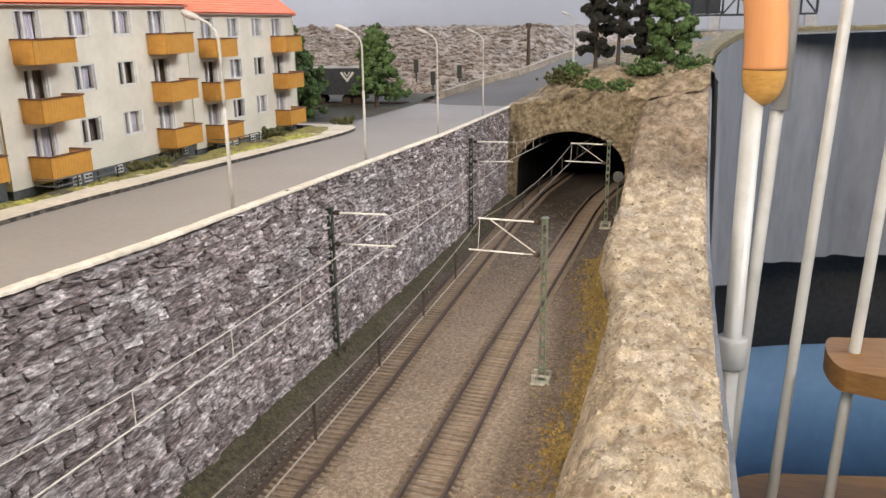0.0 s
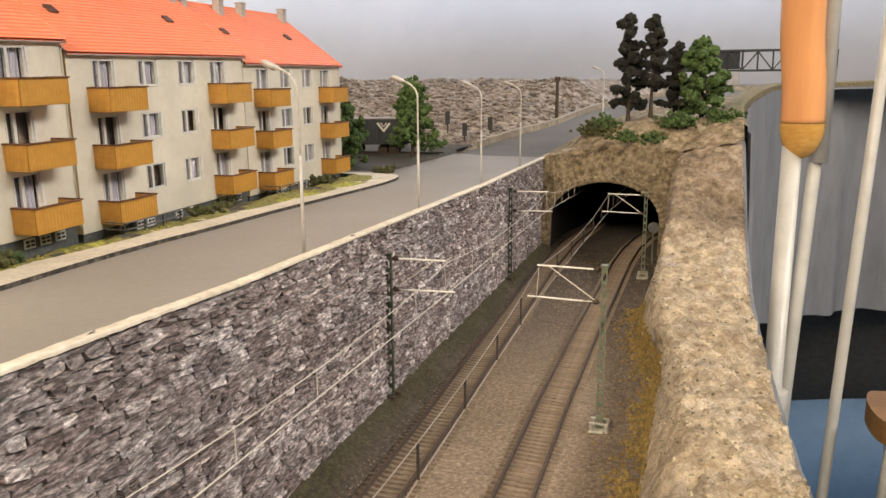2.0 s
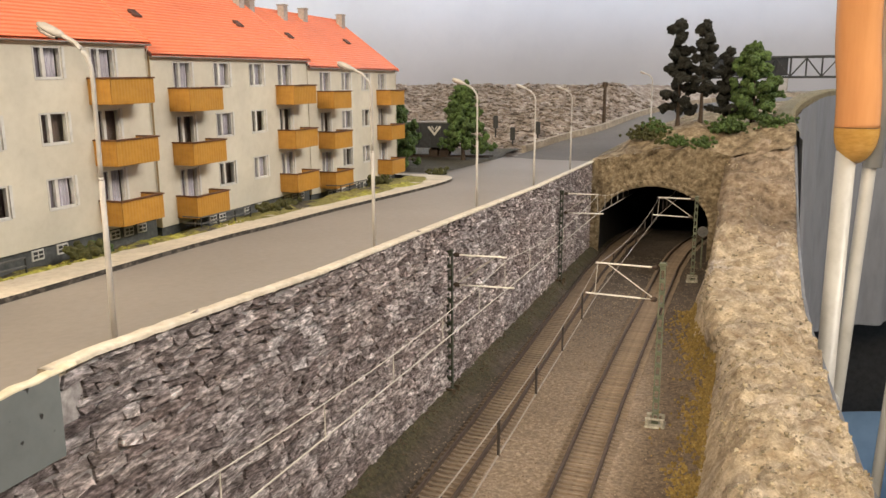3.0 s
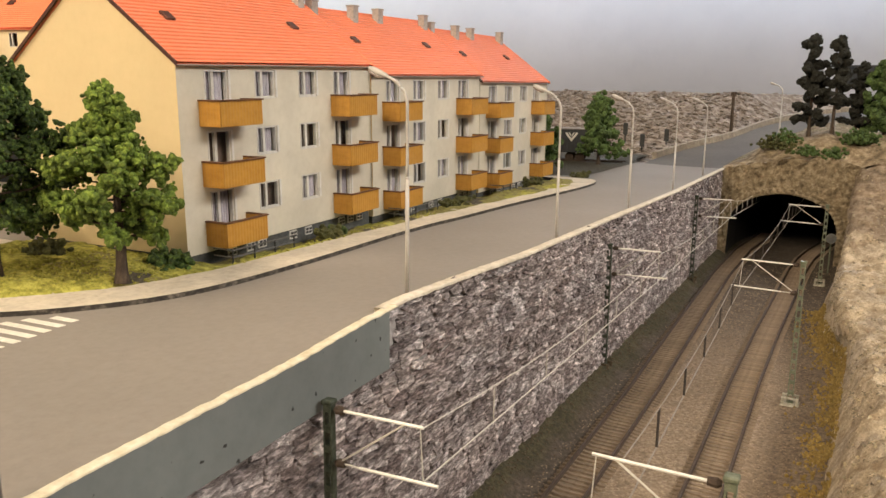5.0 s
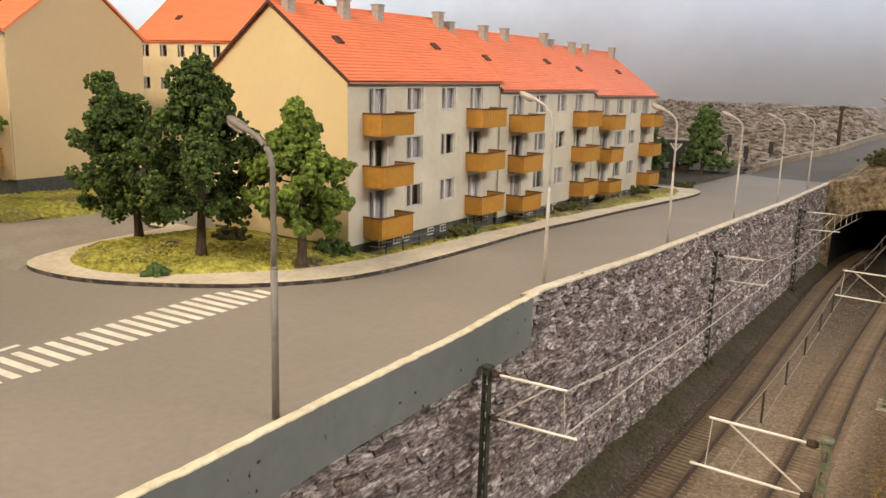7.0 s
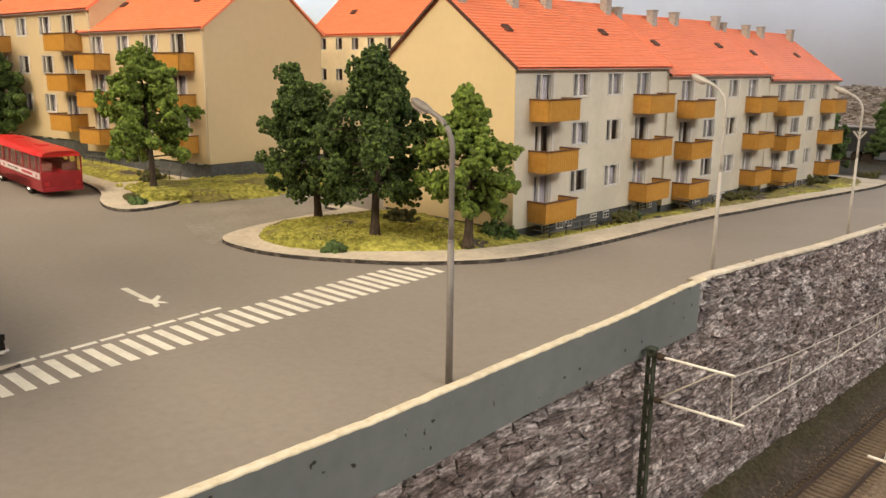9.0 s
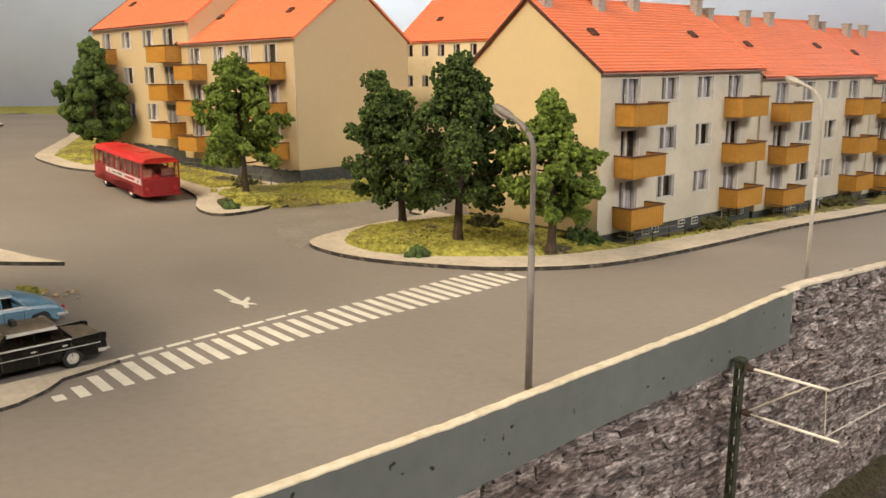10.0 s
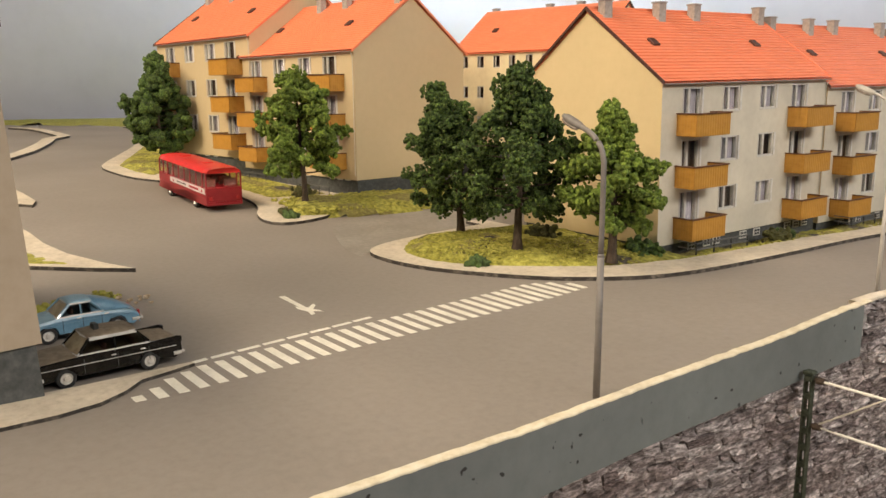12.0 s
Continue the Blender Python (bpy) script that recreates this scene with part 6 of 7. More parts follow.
    for k in range(9):
        for x in (-0.75, 0.75):
            bm = bmesh.new()
            y = y0 + 1.5 + k * 0.95
            box(bm, x - 0.45, x + 0.45, y, y + 0.45, 1.3, 1.6, 0.03)
            box(bm, x - 0.45, x + 0.45, y + 0.4, y + 0.52, 1.3, 2.15, 0.03)
            part("seat", bm, SEAT, top, "brown bus seat")
    return top


bus(T(-60.9, 2.1, climb(-60.9, 2) + 0.03, -2.0, 0, -90.5, (1.02, 1.06, 1.02)))


def loft(bm, sections, mi=0):
    prev = None
    for sec in sections:
        row = [bm.verts.new(p) for p in sec]
        if prev:
            for k in range(len(row)):
                bm.faces.new((prev[k], prev[(k + 1) % len(row)], row[(k + 1) % len(row)], row[k]))
        else:
            bm.faces.new(row[::-1])
        prev = row
    bm.faces.new(prev)


def car(at, label, name, deck, low, axles, cabin, mats, width=1.76, radius=0.32, sign=False, tail=None, soft=0.07):
    """deck: top line of the lower body as y, z from nose to tail; cabin: (y, z) of screen foot, roof front, roof end, rear screen foot; tail: a fastback's line."""
    body_mat, top_mat = mats
    top = thing(name, at, label, "car", "parked cars")
    hw = width / 2
    y_f, y_r = deck[0][0], deck[-1][0]
    # lower body: side outlines with wheel arches, rounded over the shoulders
    bm = bmesh.new()
    arcs = []
    for a in sorted(axles, reverse=True):
        r = radius * 1.2
        arcs += [(a + r * math.cos(math.pi * k / 8), max(low, radius + r * math.sin(math.pi * k / 8))) for k in range(9)]
    cols = []
    for xs_, drop, pull in ((-1.0, 2.2, 0.05), (-1.01, 1.2, 0.0), (-0.96, 0.35, 0.0), (-0.86, 0.0, 0.0), (-0.45, -0.35, -0.03), (0, -0.5, -0.05), (0.45, -0.35, -0.03), (0.86, 0.0, 0.0), (0.96, 0.35, 0.0), (1.01, 1.2, 0.0), (1.0, 2.2, 0.05)):
        line = [(min(max(y, y_f + pull), y_r - pull), z - drop * soft) for y, z in deck]
        under = [(y_r - 0.06, low + 0.14), (y_r - 0.25, low)] + arcs + [(y_f + 0.25, low), (y_f + 0.06, low + 0.14)]
        cols.append([bm.verts.new((xs_ * hw, y, z)) for y, z in line + under])
    n = len(cols[0])
    for p, q in zip(cols, cols[1:]):
        for k in range(n):
            bm.faces.new((p[k], p[(k + 1) % n], q[(k + 1) % n], q[k]))
    for c in (cols[0], cols[-1]):
        bmesh.ops.triangulate(bm, faces=[bm.faces.new(c)])
    bmesh.ops.recalc_face_normals(bm, faces=bm.faces)
    bm.normal_update()
    for f in bm.faces:
        f.material_index = 1 if f.normal.z > 0.72 and f.calc_center_median().z > 0.6 else 0
    part("body", bm, [body_mat, top_mat], top)
    (ya, za), (yb, zb), (yc, zc), (yd, zd) = cabin
    wb, wt = hw * 0.9, hw * 0.74
    lo = [(wb, ya, za), (wb, yd, zd), (-wb, yd, zd), (-wb, ya, za)]
    hi = [(wt, yb, zb), (wt, yc, zc), (-wt, yc, zc), (-wt, yb, zb)]
    for k, (glass_name, lab) in enumerate((("side_window", ""), ("rear_window", ""), ("side_window", ""), ("windscreen", "dusty windscreen in a chrome frame"))):
        bm = bmesh.new()
        c = [Vector(p) for p in (lo[k], lo[(k + 1) % 4], hi[(k + 1) % 4], hi[k])]
        if k == 3:
            mid_lo, mid_hi = (c[0] + c[1]) / 2 + Vector((0, -0.1, 0)), (c[2] + c[3]) / 2 + Vector((0, -0.07, 0))
            vs = [bm.verts.new(p) for p in (c[0], mid_lo, c[1], c[2], mid_hi, c[3])]
            bm.faces.new((vs[0], vs[1], vs[4], vs[5])), bm.faces.new((vs[1], vs[2], vs[3], vs[4]))
            loop_ = [c[0], mid_lo, c[1], c[2], mid_hi, c[3], c[0]]
        else:
            bm.faces.new([bm.verts.new(p) for p in c])
            loop_ = c + [c[0]]
        pane = part(glass_name, bm, DUSTGLASS if k == 3 else CARGLASS, top, lab)
        bm = bmesh.new()
        if k == 1 and tail:
            bm.free()
            continue
        sweep(bm, [p + Vector((0.012 if p.x > 0 else -0.012, 0, 0)) for p in loop_], 0.042, 6)
        part("window_frame", bm, CHROME, pane, "chrome window frame")
        if k in (0, 2):
            bm = bmesh.new()
            s = 1 if k == 0 else -1
            ym = (ya + yd) / 2 + 0.02
            sweep(bm, [(s * (wb + 0.01), ym, (za + zd) / 2), (s * (wt + 0.012), ym, zb)], 0.03, 6)
            part("window_pillar", bm, body_mat, pane)
            for y0, y1, lift_, m_ in ((ya, yb, 0, body_mat), (yd, yc, 0, body_mat)):
                bm = bmesh.new()
                sweep(bm, [(s * wb, y0, za - 0.02), (s * wt, y1, zb)], 0.06, 6)
                part("screen_pillar", bm, m_, top)
    # roof skin, running down to the tail on a fastback
    bm = bmesh.new()
    secs = []
    for t in np.linspace(0, 1, 7):
        y = yb - 0.05 + (yc - yb + 0.1) * t
        z = zb + (zc - zb) * t + 0.05 * math.sin(math.pi * t)
        secs.append([(wt + 0.04, y, z - 0.05), (wt + 0.04, y, z + 0.0), (wt * 0.85, y, z + 0.06), (wt * 0.5, y, z + 0.085), (0, y, z + 0.1), (-wt * 0.5, y, z + 0.085), (-wt * 0.85, y, z + 0.06), (-wt - 0.04, y, z + 0.0), (-wt - 0.04, y, z - 0.05)])
    loft(bm, secs)
    part("roof", bm, top_mat, top, "roof in the paler top colour", smooth=True)
    if tail:
        bm = bmesh.new()
        secs = []
        for y, z, w in tail:
            base = min(z - 0.02, zd - 0.05)
            secs.append([(hw * 0.93 * w, y, base), (wt * w + (hw * 0.93 - wt) * w * max(0.0, 1 - (z - base) / 0.5), y, z - 0.04), (wt * 0.85 * w, y, z + 0.05), (wt * 0.5 * w, y, z + 0.08), (0, y, z + 0.095), (-wt * 0.5 * w, y, z + 0.08), (-wt * 0.85 * w, y, z + 0.05), (-wt * w - (hw * 0.93 - wt) * w * max(0.0, 1 - (z - base) / 0.5), y, z - 0.04), (-hw * 0.93 * w, y, base)])
        loft(bm, secs)
        part("fastback", bm, body_mat, top, "blue sloping fastback tail", smooth=True)
    for s in (-1, 1):
        bm = bmesh.new()
        sweep(bm, [(s * hw * 1.01, y_f + 0.25, 0.7), (s * hw * 1.02, y_r - 0.2, 0.7)], 0.014, 6)
        part("trim_line", bm, body_mat if tail else CHROME, top, "thin trim line along the side")
        if not tail:
            bm = bmesh.new()
            sweep(bm, [(s * (wt + 0.045), yb - 0.02, zb - 0.04), (s * (wt + 0.045), yc + 0.04, zc - 0.04)], 0.038, 6)
            part("drip_rail", bm, CHROME, top, "pale chrome rail over the side windows")
        for y in ((ya + yd) / 2 - 0.16, (ya + yd) / 2 + 0.8):
            bm = bmesh.new()
            box(bm, s * hw - 0.03, s * hw + 0.03, y, y + 0.16, 0.8, 0.845, 0.01)
            part("door_handle", bm, CHROME, top)
        bm = bmesh.new()
        for y in ((ya + yd) / 2 + 0.04, ya + 0.15, yd - 0.1):
            box(bm, s * hw * 1.005 - 0.004, s * hw * 1.005 + 0.004, y, y + 0.02, low + 0.1, za - 0.1)
        part("door_seam", bm, IRON, top)
        for y in axles:
            wheel(top, s * (hw - 0.02), y, radius, 0.18, CHROME, s)
        bm = bmesh.new()
        sweep(bm, [(s * hw * 0.72, y_f - 0.05, 0.64), (s * hw * 0.72, y_f + 0.08, 0.64)], 0.13, 12)
        part("headlight", bm, CHROME, top, "round headlight")
        bm = bmesh.new()
        box(bm, s * hw * 0.8 - 0.08, s * hw * 0.8 + 0.08, y_r - 0.05, y_r + 0.03, 0.55, 0.74, 0.02)
        part("tail_light", bm, REDLENS, top, "red tail light")
        if not tail:
            bm = bmesh.new()
            secs = [[(s * hw * 0.99, y, z - 0.1), (s * hw * 0.99, y, z + h_), (s * hw * 0.9, y, z + h_ - 0.01), (s * hw * 0.84, y, z - 0.1)] for y, z, h_ in ((0.9, 0.93, 0.02), (1.6, 0.93, 0.07), (y_r - 0.12, 0.92, 0.11), (y_r + 0.02, 0.9, 0.1))]
            loft(bm, secs)
            bmesh.ops.recalc_face_normals(bm, faces=bm.faces)
            part("tail_fin", bm, body_mat, top)
    for y, sgn in ((y_f, -1), (y_r, 1)):
        bm = bmesh.new()
        sweep(bm, smooth_line([(-hw * 1.02, y - sgn * 0.3, 0.42), (-hw * 0.92, y + sgn * 0.07, 0.42), (0, y + sgn * 0.13, 0.42), (hw * 0.92, y + sgn * 0.07, 0.42), (hw * 1.02, y - sgn * 0.3, 0.42)], 3), 0.065, 6)
        part("bumper", bm, CHROME, top, "chrome bumper")
        bm = bmesh.new()
        box(bm, -0.25, 0.25, y + sgn * 0.1 - 0.012, y + sgn * 0.1 + 0.012, 0.48, 0.58)
        part("plate", bm, FRAME, top)
    bm = bmesh.new()
    box(bm, -0.42, 0.42, y_f - 0.03, y_f + 0.04, 0.5, 0.78, 0.02)
    part("grille", bm, CHROME, top, "chrome radiator grille")
    for y in ((ya + yd) / 2 - 0.35, (ya + yd) / 2 + 0.55):
        bm = bmesh.new()
        box(bm, -hw * 0.7, hw * 0.7, y, y + 0.16, 0.7, 1.2, 0.05)
        part("seat_back", bm, SEAT, top)
    if sign:
        bm = bmesh.new()
        box(bm, -0.17, 0.17, yb + 0.3, yb + 0.48, zb + 0.07, zb + 0.32, 0.02)
        part("roof_sign", bm, IRON, top, "small black taxi roof sign")
    return top


SALOON = [(-2.35, 0.62), (-2.33, 0.84), (-2.1, 0.93), (-1.5, 0.97), (-0.85, 1.0), (0.0, 1.0), (1.2, 1.0), (1.8, 0.98), (2.3, 0.93), (2.42, 0.86), (2.44, 0.6)]
car(T(-26.42, -12.62, 0.02, 0, 0, 5, (0.92, 0.9, 0.88)), "black old-fashioned taxi saloon, dust and ceiling sheen coloured into roof and bonnet, parked", "taxi", SALOON, 0.27, (-1.36, 1.32), [(-0.95, 0.98), (-0.52, 1.46), (0.95, 1.46), (1.4, 0.98)], (TAXIBLACK, TAXITOP), sign=True)
ROUND = [(-2.0, 0.5), (-1.97, 0.66), (-1.8, 0.77), (-1.4, 0.86), (-0.9, 0.92), (0.0, 0.95), (0.9, 0.93), (1.4, 0.88), (1.8, 0.78), (2.0, 0.64), (2.04, 0.46)]
car(T(-31.15, -12.35, 0.02, 0, 0, 4.5, (0.92, 0.95, 0.9)), "light blue rounded fastback coupe with a dusty pale top, parked", "coupe", ROUND, 0.24, (-1.2, 1.2), [(-0.85, 0.92), (-0.38, 1.36), (0.35, 1.36), (0.75, 0.93)], (CARBLUE, CARBLUETOP), width=1.62, radius=0.31, soft=0.1, tail=[(0.33, 1.35, 1.0), (0.7, 1.29, 0.99), (1.1, 1.16, 0.97), (1.5, 0.98, 0.93), (1.85, 0.78, 0.86), (1.98, 0.66, 0.8)])

# ---------------------------------------------------------------- the room beside the layout: curtain and stair
bm = bmesh.new()
edge = smooth_line([(3.45, 84, 0), (3.5, 93.6, 0), (6.5, 110, 0), (11.9, 135.7, 0), (23.8, 150, 0), (44, 160, 0), (110, 170, 0)], 40)
prev = None
for k, p in enumerate(edge):
    d = edge[min(k + 1, len(edge) - 1)] - edge[max(k - 1, 0)]
    nrm = Vector((d.y, -d.x, 0)).normalized()
    fold = 0.6 * math.sin(k * 0.42) + 0.9 * math.sin(k * 0.17 + 1)
    zt = interp(p.y, [(84, 2.2), (93.6, 4.5), (110, 5.9), (135, 6.4), (150, 6.5), (175, 6.5)])
    hem = interp(p.y, [(84, -21), (95, -23), (125, -28.5), (145, -32), (175, -34)])
    row = [bm.verts.new(p + nrm * (0.6 + fold * g) + Vector((0, 0, zt - 0.5 + (hem - zt) * q))) for g, q in ((0.1, 0), (0.5, 0.3), (0.8, 0.65), (1.0, 1))]
    if prev:
        for a in range(3):
            bm.faces.new((prev[a], prev[a + 1], row[a + 1], row[a]))
    prev = row
ob = single("curtain", bm, GREYCLOTH, "grey cloth curtain hanging in folds under the layout's edge", "curtain", smooth=True)
bm = bmesh.new()
prev = None
for k, p in enumerate(edge):
    z = interp(p.y, [(84, 2.6), (93.6, 4.6), (110, 6.0), (135, 6.5), (150, 6.6), (175, 6.6)])
    jit = 0.15 * noise.noise(p * 0.4)
    row = [bm.verts.new((p.x + dx, p.y, z + dz + jit)) for dx, dz in ((0.35, -0.7), (0.35, 0.0), (0.0, 0.25), (-1.6, 0.1), (-1.6, -0.7))]
    if prev:
        for a in range(4):
            bm.faces.new((prev[a], prev[a + 1], row[a + 1], row[a]))
    prev = row
single("board_rim", bm, DRYTURF, "mossy brown rim of the layout board above the curtain", "rim", kind="structure")

# the upper sheet paints the layout's shadow over the blue panel
for mat_, z0, z1, name_, label_ in ((UNDERSHADE, -60.5, -18, "skirt_cloth", "dark band behind the curtain standing in for the layout's shadow"), (BLUEPANEL, -96, -60.5, "base_panel", "light blue painted panel under the layout")):
    bm = bmesh.new()
    prev = None
    for k, p in enumerate(edge[::4]):
        rise = 0.06 * (p.x - 20)
        row = [bm.verts.new((p.x - 16, p.y + 16, z + (rise if z == -60.5 else 0))) for z in (z0, z1)]
        if prev:
            bm.faces.new((prev[0], row[0], row[1], prev[1]))
        prev = row
    ob = single(name_, bm, mat_, label_, "panel", kind="structure", smooth=True)
    ob.modifiers.new("board", "SOLIDIFY").thickness = 0.01

stair = thing("spiral_stair", T(0, 70, 0), "white steel spiral stair with wooden treads beside the layout", "stair")
for x, zt, r in ((7.96, 60, 0.52), (11.9, 60, 0.45), (16.5, 60, 0.45)):
    bm = bmesh.new()
    sweep(bm, [(x - 3.2, 0.0, -96), (x + 2.4, 0.0, zt)], r, 16)
    part("baluster", bm, POSTWHITE, stair, "white lacquered stair baluster", smooth=True)
bm = bmesh.new()
sweep(bm, [(6.35, -1, -96), (6.35, -1, 2.0)], 0.76, 20)
newel = part("newel_post", bm, POSTWHITE, stair, "thick white newel post", smooth=True)
bm = bmesh.new()
sweep(bm, [(6.35, -1, -21.2), (6.35, -1, -21.0), (6.35, -1, -18.6), (6.35, -1, -18.4)], [1.1, 1.3, 1.3, 1.1], 20)
sweep(bm, [(6.35, -1, -19.9), (4.4, -1.4, -19.9)], 0.7, 12)
part("collar", bm, POSTWHITE, newel, "white clamp collar on the post", smooth=True)
for z, out, y_mid, wide, soft_ in ((-19.2, 13.9, -0.5, 3.6, 1.0), (-35.0, 6.0, 0.0, 7.0, 9.0)):
    # a wedge whose outer end is a rounded arc
    arc = [(out + soft_ - soft_ * math.cos(a), y_mid + wide * math.sin(a)) for a in np.linspace(-1.45, 1.45, 15)]
    bmt = bmesh.new()
    slab(bmt, [(60, y_mid - wide - 14)] + [(60, y_mid + wide + 10)] + arc[::-1], z - 1.9, z)
    bmesh.ops.recalc_face_normals(bmt, faces=bmt.faces)
    part("tread", bmt, TREAD, stair, "brown stained wooden tread")
rail_ = thing("handrail", T(6.85, 69, 2.1), "round orange-brown wooden handrail with a domed end", "handrail")
bm = bmesh.new()
sweep(bm, smooth_line([(0.1, 0, 1.7), (-0.05, 0, 5), (-0.45, 0, 9), (-0.55, -1, 16), (0.4, -4, 26), (4, -10, 40)], 6), 1.62, 24)
part("rail", bm, WOOD, rail_, smooth=True)
bm = bmesh.new()
rs = [ring(bm, (0.1, 0, 1.7 - 2.8 * math.sin(a) ** 0.9), (0, 0, 1), 1.66 * math.cos(a), 24) for a in np.linspace(0, 1.45, 9)]
for a, b in zip(rs, rs[1:]):
    bridge_rings(bm, a, b)
bm.faces.new(rs[-1])
part("end_cap", bm, WOODCAP, rail_, "glossy domed wooden end cap", smooth=True)
bm = bmesh.new()
sweep(bm, [(0.1, 0, 1.72), (0.1, 0, 1.78)], 1.67, 24)
part("joint_ring", bm, TREAD, rail_, "thin dark joint line", smooth=True)
bm = bmesh.new()
sweep(bm, [(1.6, 0.8, -1.4), (1.6, 1.4, 40)], 0.7, 12)
part("rail_bracket", bm, POSTWHITE, rail_, smooth=True)

# ---------------------------------------------------------------- railway tracks
def track_x(side, y):
    if side == 0:
        return interp(y, [(-45, -11.7), (25, -12.42), (35, -12.5), (41, -12.7), (52, -13.0), (70, -13.45), (84, -13.3), (125, -9.5)])
    return interp(y, [(-45, -6.7), (26, -7.2), (39, -7.38), (51, -7.36), (63, -7.18), (75, -7.05), (82, -6.7), (88, -6.0), (96, -4.5), (125, 3)])


bm = bmesh.new()
box(bm, -1.22, 1.22, -0.1, 0.1, -0.1, 0.06, 0.02)
for s in (-0.8, 0.8):
    box(bm, s - 0.2, s + 0.2, -0.09, 0.09, 0.06, 0.1)
SLEEPER_ME = link_mesh("sleeper", bm, SLEEPER)
tracks = []
for side in (0, 1):
    tr = thing("railway_track", Matrix(), "brown weathered railway track in sandy ballast", "track", "railway tracks")
    tracks.append(tr)
    ys_ = [-45 + 1.0 * k for k in range(161)]
    for s in (-0.8, 0.8):
        for name, mat_, prof in (("rail", RUST, ((-0.08, 0.06), (0.08, 0.06), (0.04, 0.1), (0.035, 0.2), (0.055, 0.22), (0.055, 0.262), (-0.055, 0.262), (-0.055, 0.22), (-0.035, 0.2), (-0.04, 0.1))), ("rail_head", RAILTOP, ((-0.048, 0.262), (0.048, 0.262), (0.045, 0.275), (-0.045, 0.275)))):
            bm = bmesh.new()
            prev = None
            for y in ys_:
                c = track_x(side, y)
                row = [bm.verts.new((c + s + dx, y, bed_z(y) + 0.1 + dz)) for dx, dz in prof]
                if prev:
                    for k in range(len(row)):
                        bm.faces.new((prev[k], prev[(k + 1) % len(row)], row[(k + 1) % len(row)], row[k]))
                prev = row
            part(name, bm, mat_, tr)

# loose ballast grains and flock along the bed
rng = random.Random(77)
cs, rs = [], []
for k in range(9000):
    y = 14 + 66 * rng.random() ** 1.4
    x = rng.uniform(-14.3, -3.0)
    if min(abs(x - track_x(0, y)), abs(x - track_x(1, y))) < 0.85 and rng.random() < 0.75:
        continue
    cs.append((x, y, cutting_z(x, y) + 0.02))
    rs.append(rng.uniform(0.02, 0.055))
ob = new("ballast_grains", clump_mesh("ballast_grains", cs, rs, GRIT, 3, 0.7))
tagged(ob, "loose fine ballast grains over the track bed", "ballast", kind="stuff")
cs, rs = [], []
for k in range(7000):
    y = 8 + 52 * rng.random() ** 1.2
    f = interp(y, [(-40, -3.2), (30, -2.5), (46, -2.4), (53, -3.9), (60, -4.2)])
    x = f - abs(rng.gauss(0, 0.75)) + 0.35
    if noise.noise(Vector((x * 0.7, y * 0.35, 3))) < rng.uniform(-0.5, 0.35):
        continue
    cs.append((x, y, cutting_z(min(x, -2.1), y) + max(0, x - f + 0.1) * 2.2 + 0.03))
    rs.append(rng.uniform(0.035, 0.11))
ob = new("dry_grass", clump_mesh("dry_grass", cs, rs, STRAW, 4, 1.3))
tagged(ob, "orange and yellow dry flock at the foot of the rock", "grass", kind="stuff")
cs, rs = [], []
for k in range(1100):
    y = 2 + 70 * rng.random()
    x = -15.5 + abs(rng.gauss(0, 0.5))
    cs.append((x, y, cutting_z(x, y) + 0.03))
    rs.append(rng.uniform(0.025, 0.06))
ob = new("wall_moss", clump_mesh("wall_moss", cs, rs, CINDER, 5, 0.9))
tagged(ob, "dark moss along the foot of the stone wall", "moss", kind="stuff")
# grass tufts on the lawns
cs, rs = [], []
for k in range(11000):
    x, y = rng.uniform(-39, -25.4), 4 + 30 * rng.random() ** 1.7
    d = LAWN_D(x, y)
    if y > 13.5 and rng.random() < 0.65:
        continue
    if d > 0.2 and not (x < -28.3 and y > 14.8):
        cs.append((x, y, road_z(x, y) + 0.18 + min(1, d / 1.2) * interp(y, [(9, 0.4), (14, 0.16), (20, 0.1)])))
        rs.append(rng.uniform(0.03, 0.095))
for k in range(900):
    x, y = rng.uniform(-55.5, -49.3), rng.uniform(5.6, 16.5)
    cs.append((x, y, road_z(x, y) + 0.5))
    rs.append(rng.uniform(0.06, 0.17))
ob = new("grass_tufts", clump_mesh("grass_tufts", cs, rs, GRASS, 6, 0.9))
tagged(ob, "yellow-green flock tufts on the lawns", "grass", kind="stuff")
# scree stones on the embankment
cs, rs = [], []
for k in range(5200):
    y = rng.uniform(91, 126)
    x = rng.uniform(-75, edge_x(y, le) - 1.2)
    cs.append((x, y, scree_z(x, y) + 0.05))
    rs.append(rng.uniform(0.15, 0.5) * (1.3 if rng.random() < 0.15 else 1))
ob = new("scree", clump_mesh("scree", cs, rs, SCREE, 8, 0.55))
tagged(ob, "loose scree stones over the embankment slope", "stones", kind="stuff")
# crumbs on the rock shoulder
cs, rs = [], []
for k in range(5200):
    y, s = 6 + 74 * rng.random() ** 1.3, rng.uniform(0.2, 0.96)
    p = cliff_point(s, y)
    cs.append((p[0], p[1], p[2] + 0.01))
    rs.append(0.025 + 0.1 * rng.random() ** 2.5)
ob = new("rock_crumbs", clump_mesh("rock_crumbs", cs, rs, CRUMB, 9, 0.7))
tagged(ob, "loose sandy crumbs on the rock shoulder", "stones", kind="stuff")

# sleepers
for side in (0, 1):
    y = 12.0
    while y < 98:
        ang = math.degrees(math.atan2(track_x(side, y + 0.5) - track_x(side, y - 0.5), 1.0))
        sl = shared("sleeper", SLEEPER_ME, tracks[side], T(track_x(side, y), y, bed_z(y) + 0.045, 0, 0, -ang))
        y += 0.42


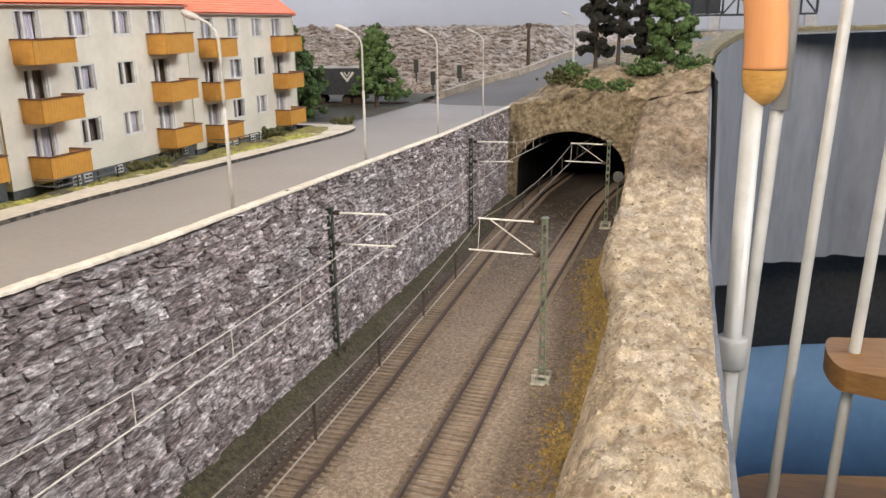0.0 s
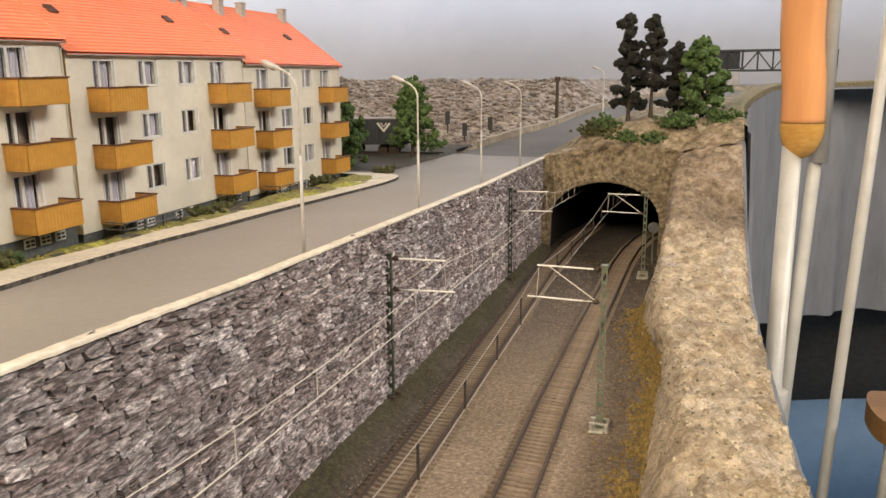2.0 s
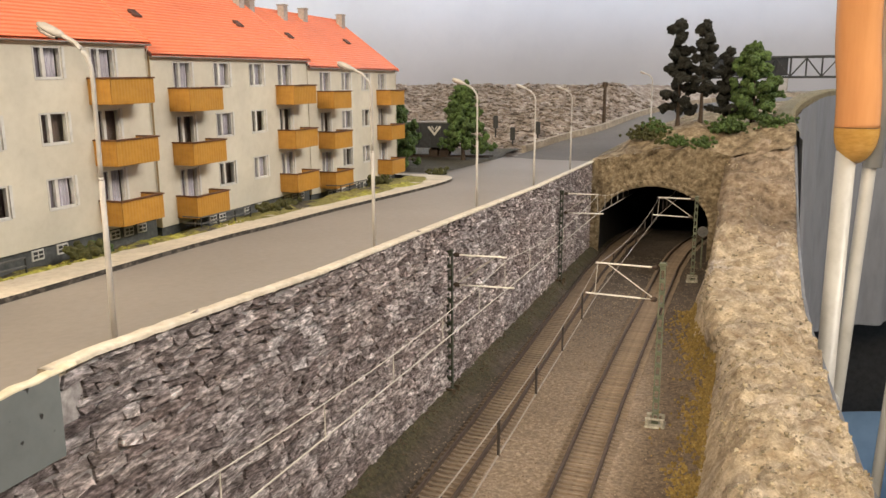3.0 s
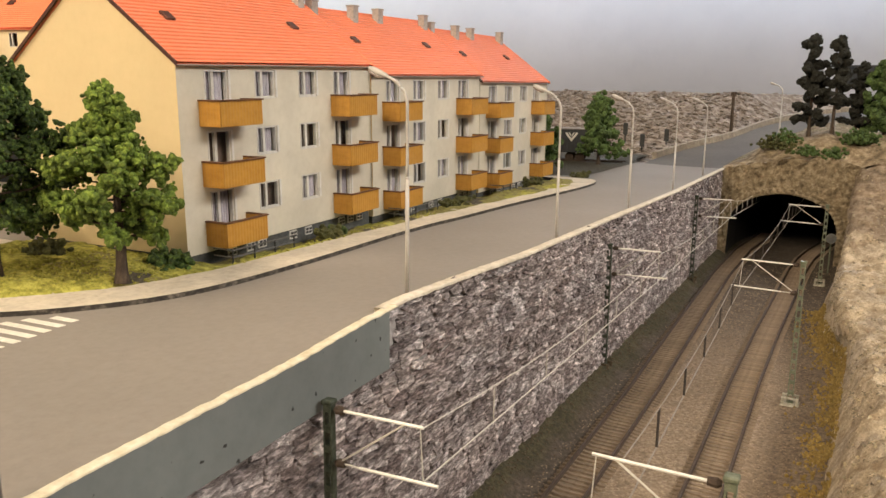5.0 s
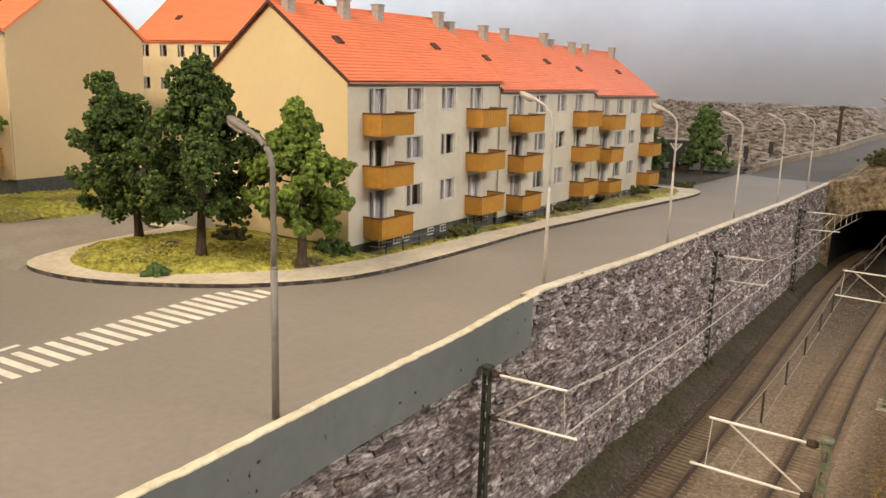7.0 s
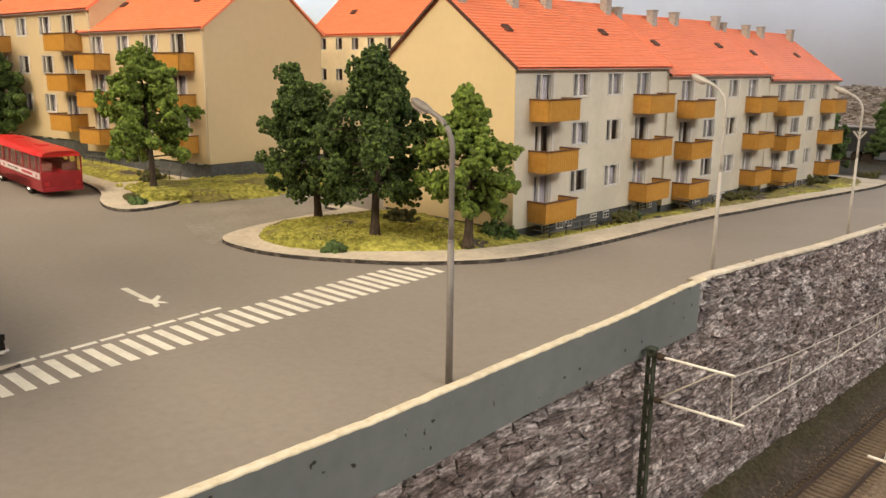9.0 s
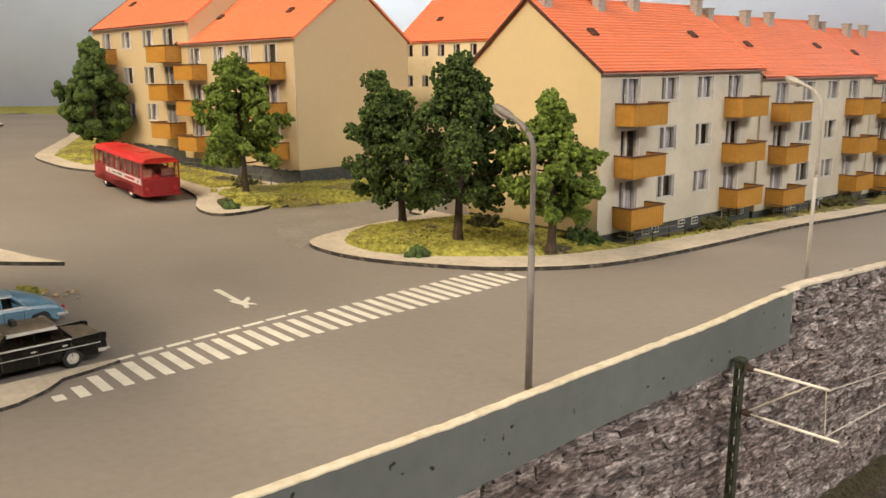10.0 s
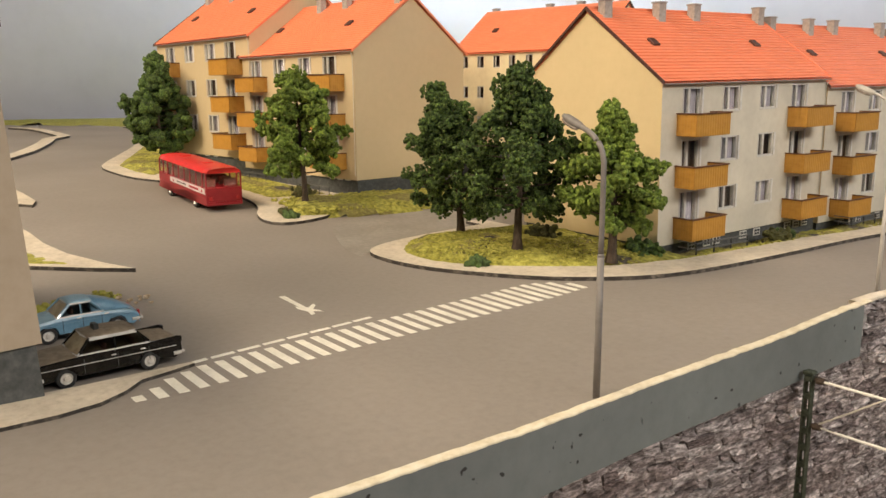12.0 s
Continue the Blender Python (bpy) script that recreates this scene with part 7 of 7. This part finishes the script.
# ---------------------------------------------------------------- arch stones and wall stones
def stone_verts(rng, w, h, proud, jit):
    """A rounded rubble stone: an eight-cornered back, an eight-cornered proud face and its middle."""
    j = lambda a: rng.uniform(-a, a)
    back, front = [], []
    lean, turn = rng.uniform(0.05, 0.55), rng.uniform(-0.15, 0.15)
    for y, z in ((-0.5, -0.4), (-0.44, -0.5), (0.38, -0.5), (0.5, -0.36), (0.5, 0.42), (0.42, 0.5), (-0.42, 0.5), (-0.5, 0.38)):
        yy, zz = y * w + j(jit), z * h + j(jit * 0.7)
        back.append((0.0, yy, zz))
        front.append((proud * max(0.1, rng.uniform(0.5, 1.4) - 2 * lean * z + turn * y), yy * 0.98, zz * 0.84))
    mid = (sum(p[0] for p in front) / 8 * 1.06, j(w * 0.2), j(h * 0.15))
    return back + front + [mid]


STONE_FACES = [(k, (k + 1) % 8, 8 + (k + 1) % 8, 8 + k) for k in range(8)] + [(8 + k, 8 + (k + 1) % 8, 16) for k in range(8)]
rng = random.Random(31)
SHAPES = []
for k in range(14):
    w = rng.uniform(0.4, 1.3)
    me = bpy.data.meshes.new("stone")
    me.from_pydata([tuple(c * U for c in p) for p in stone_verts(rng, w, 0.35, 0.13, 0.085)], [], STONE_FACES)
    me.materials.append(STONE)
    SHAPES.append((w, me))
V, F, near = [], [], 0
row, z = 0, -10.3
while z < 0.9:
    h = rng.uniform(0.17, 0.37)
    y = -12 + rng.random()
    while y < 80.3:
        cap = interp(y, LIP) - 0.14
        if y < 10.8:
            cap = interp(y, [(-12, -1.75), (-5, -1.7), (0, -1.4), (7, -1.15), (10.8, -1.05)])
        zz = z + 0.22 * noise.noise(Vector((y * 0.3, z * 0.4, 0)))
        if zz + h > cap + 0.12:
            y += 1.0
            continue
        if 13.0 < y < 25.5 and near < 300 and z > -9.2:
            w, me = rng.choice(SHAPES)
            ob = shared("stone", me, retaining_wall, T(WALL_X - 0.12, y + w / 2, zz + h / 2, rng.uniform(-8, 8), 0, 0, (rng.uniform(0.7, 1.3), 1, h / 0.37)))
            near += 1
        else:
            w = rng.uniform(0.38, 1.3)
            pts = stone_verts(rng, w, h - 0.03, 0.13, 0.085)
            base = len(V)
            a = rng.uniform(-0.2, 0.2)
            V += [((WALL_X - 0.12 + x) * U, (y + w / 2 + yy - a * q) * U, (zz + h / 2 + q + a * yy) * U) for x, yy, q in pts]
            F += [tuple(base + i for i in f) for f in STONE_FACES]
        y += w + 0.01
    z += h
    row += 1
me = bpy.data.meshes.new("wall_stones")
me.from_pydata(V, [], F)
me.materials.append(STONE)
ob = new("wall_stones", me)
ob.parent = retaining_wall
tagged(ob, "grey and mauve split stones", kind="stuff")
# stones round the arch
for k in range(25):
    a = math.pi * (k + 0.5) / 25
    x, z = arch(k + 0.5, 25, 0.38)
    bm = bmesh.new()
    w = 0.72
    for i, p in enumerate(stone_verts(rng, w, 0.55, 0.16, 0.07)):
        bm.verts.new(p)
    bm.verts.ensure_lookup_table()
    for f in STONE_FACES:
        bm.faces.new([bm.verts[i] for i in f])
    part("arch_stone", bm, PORTAL, portal, at=T(x, 80.0, z, 0, 0, -90) @ pose(0, 0, 0, math.degrees(a) - 90, 0, 0))
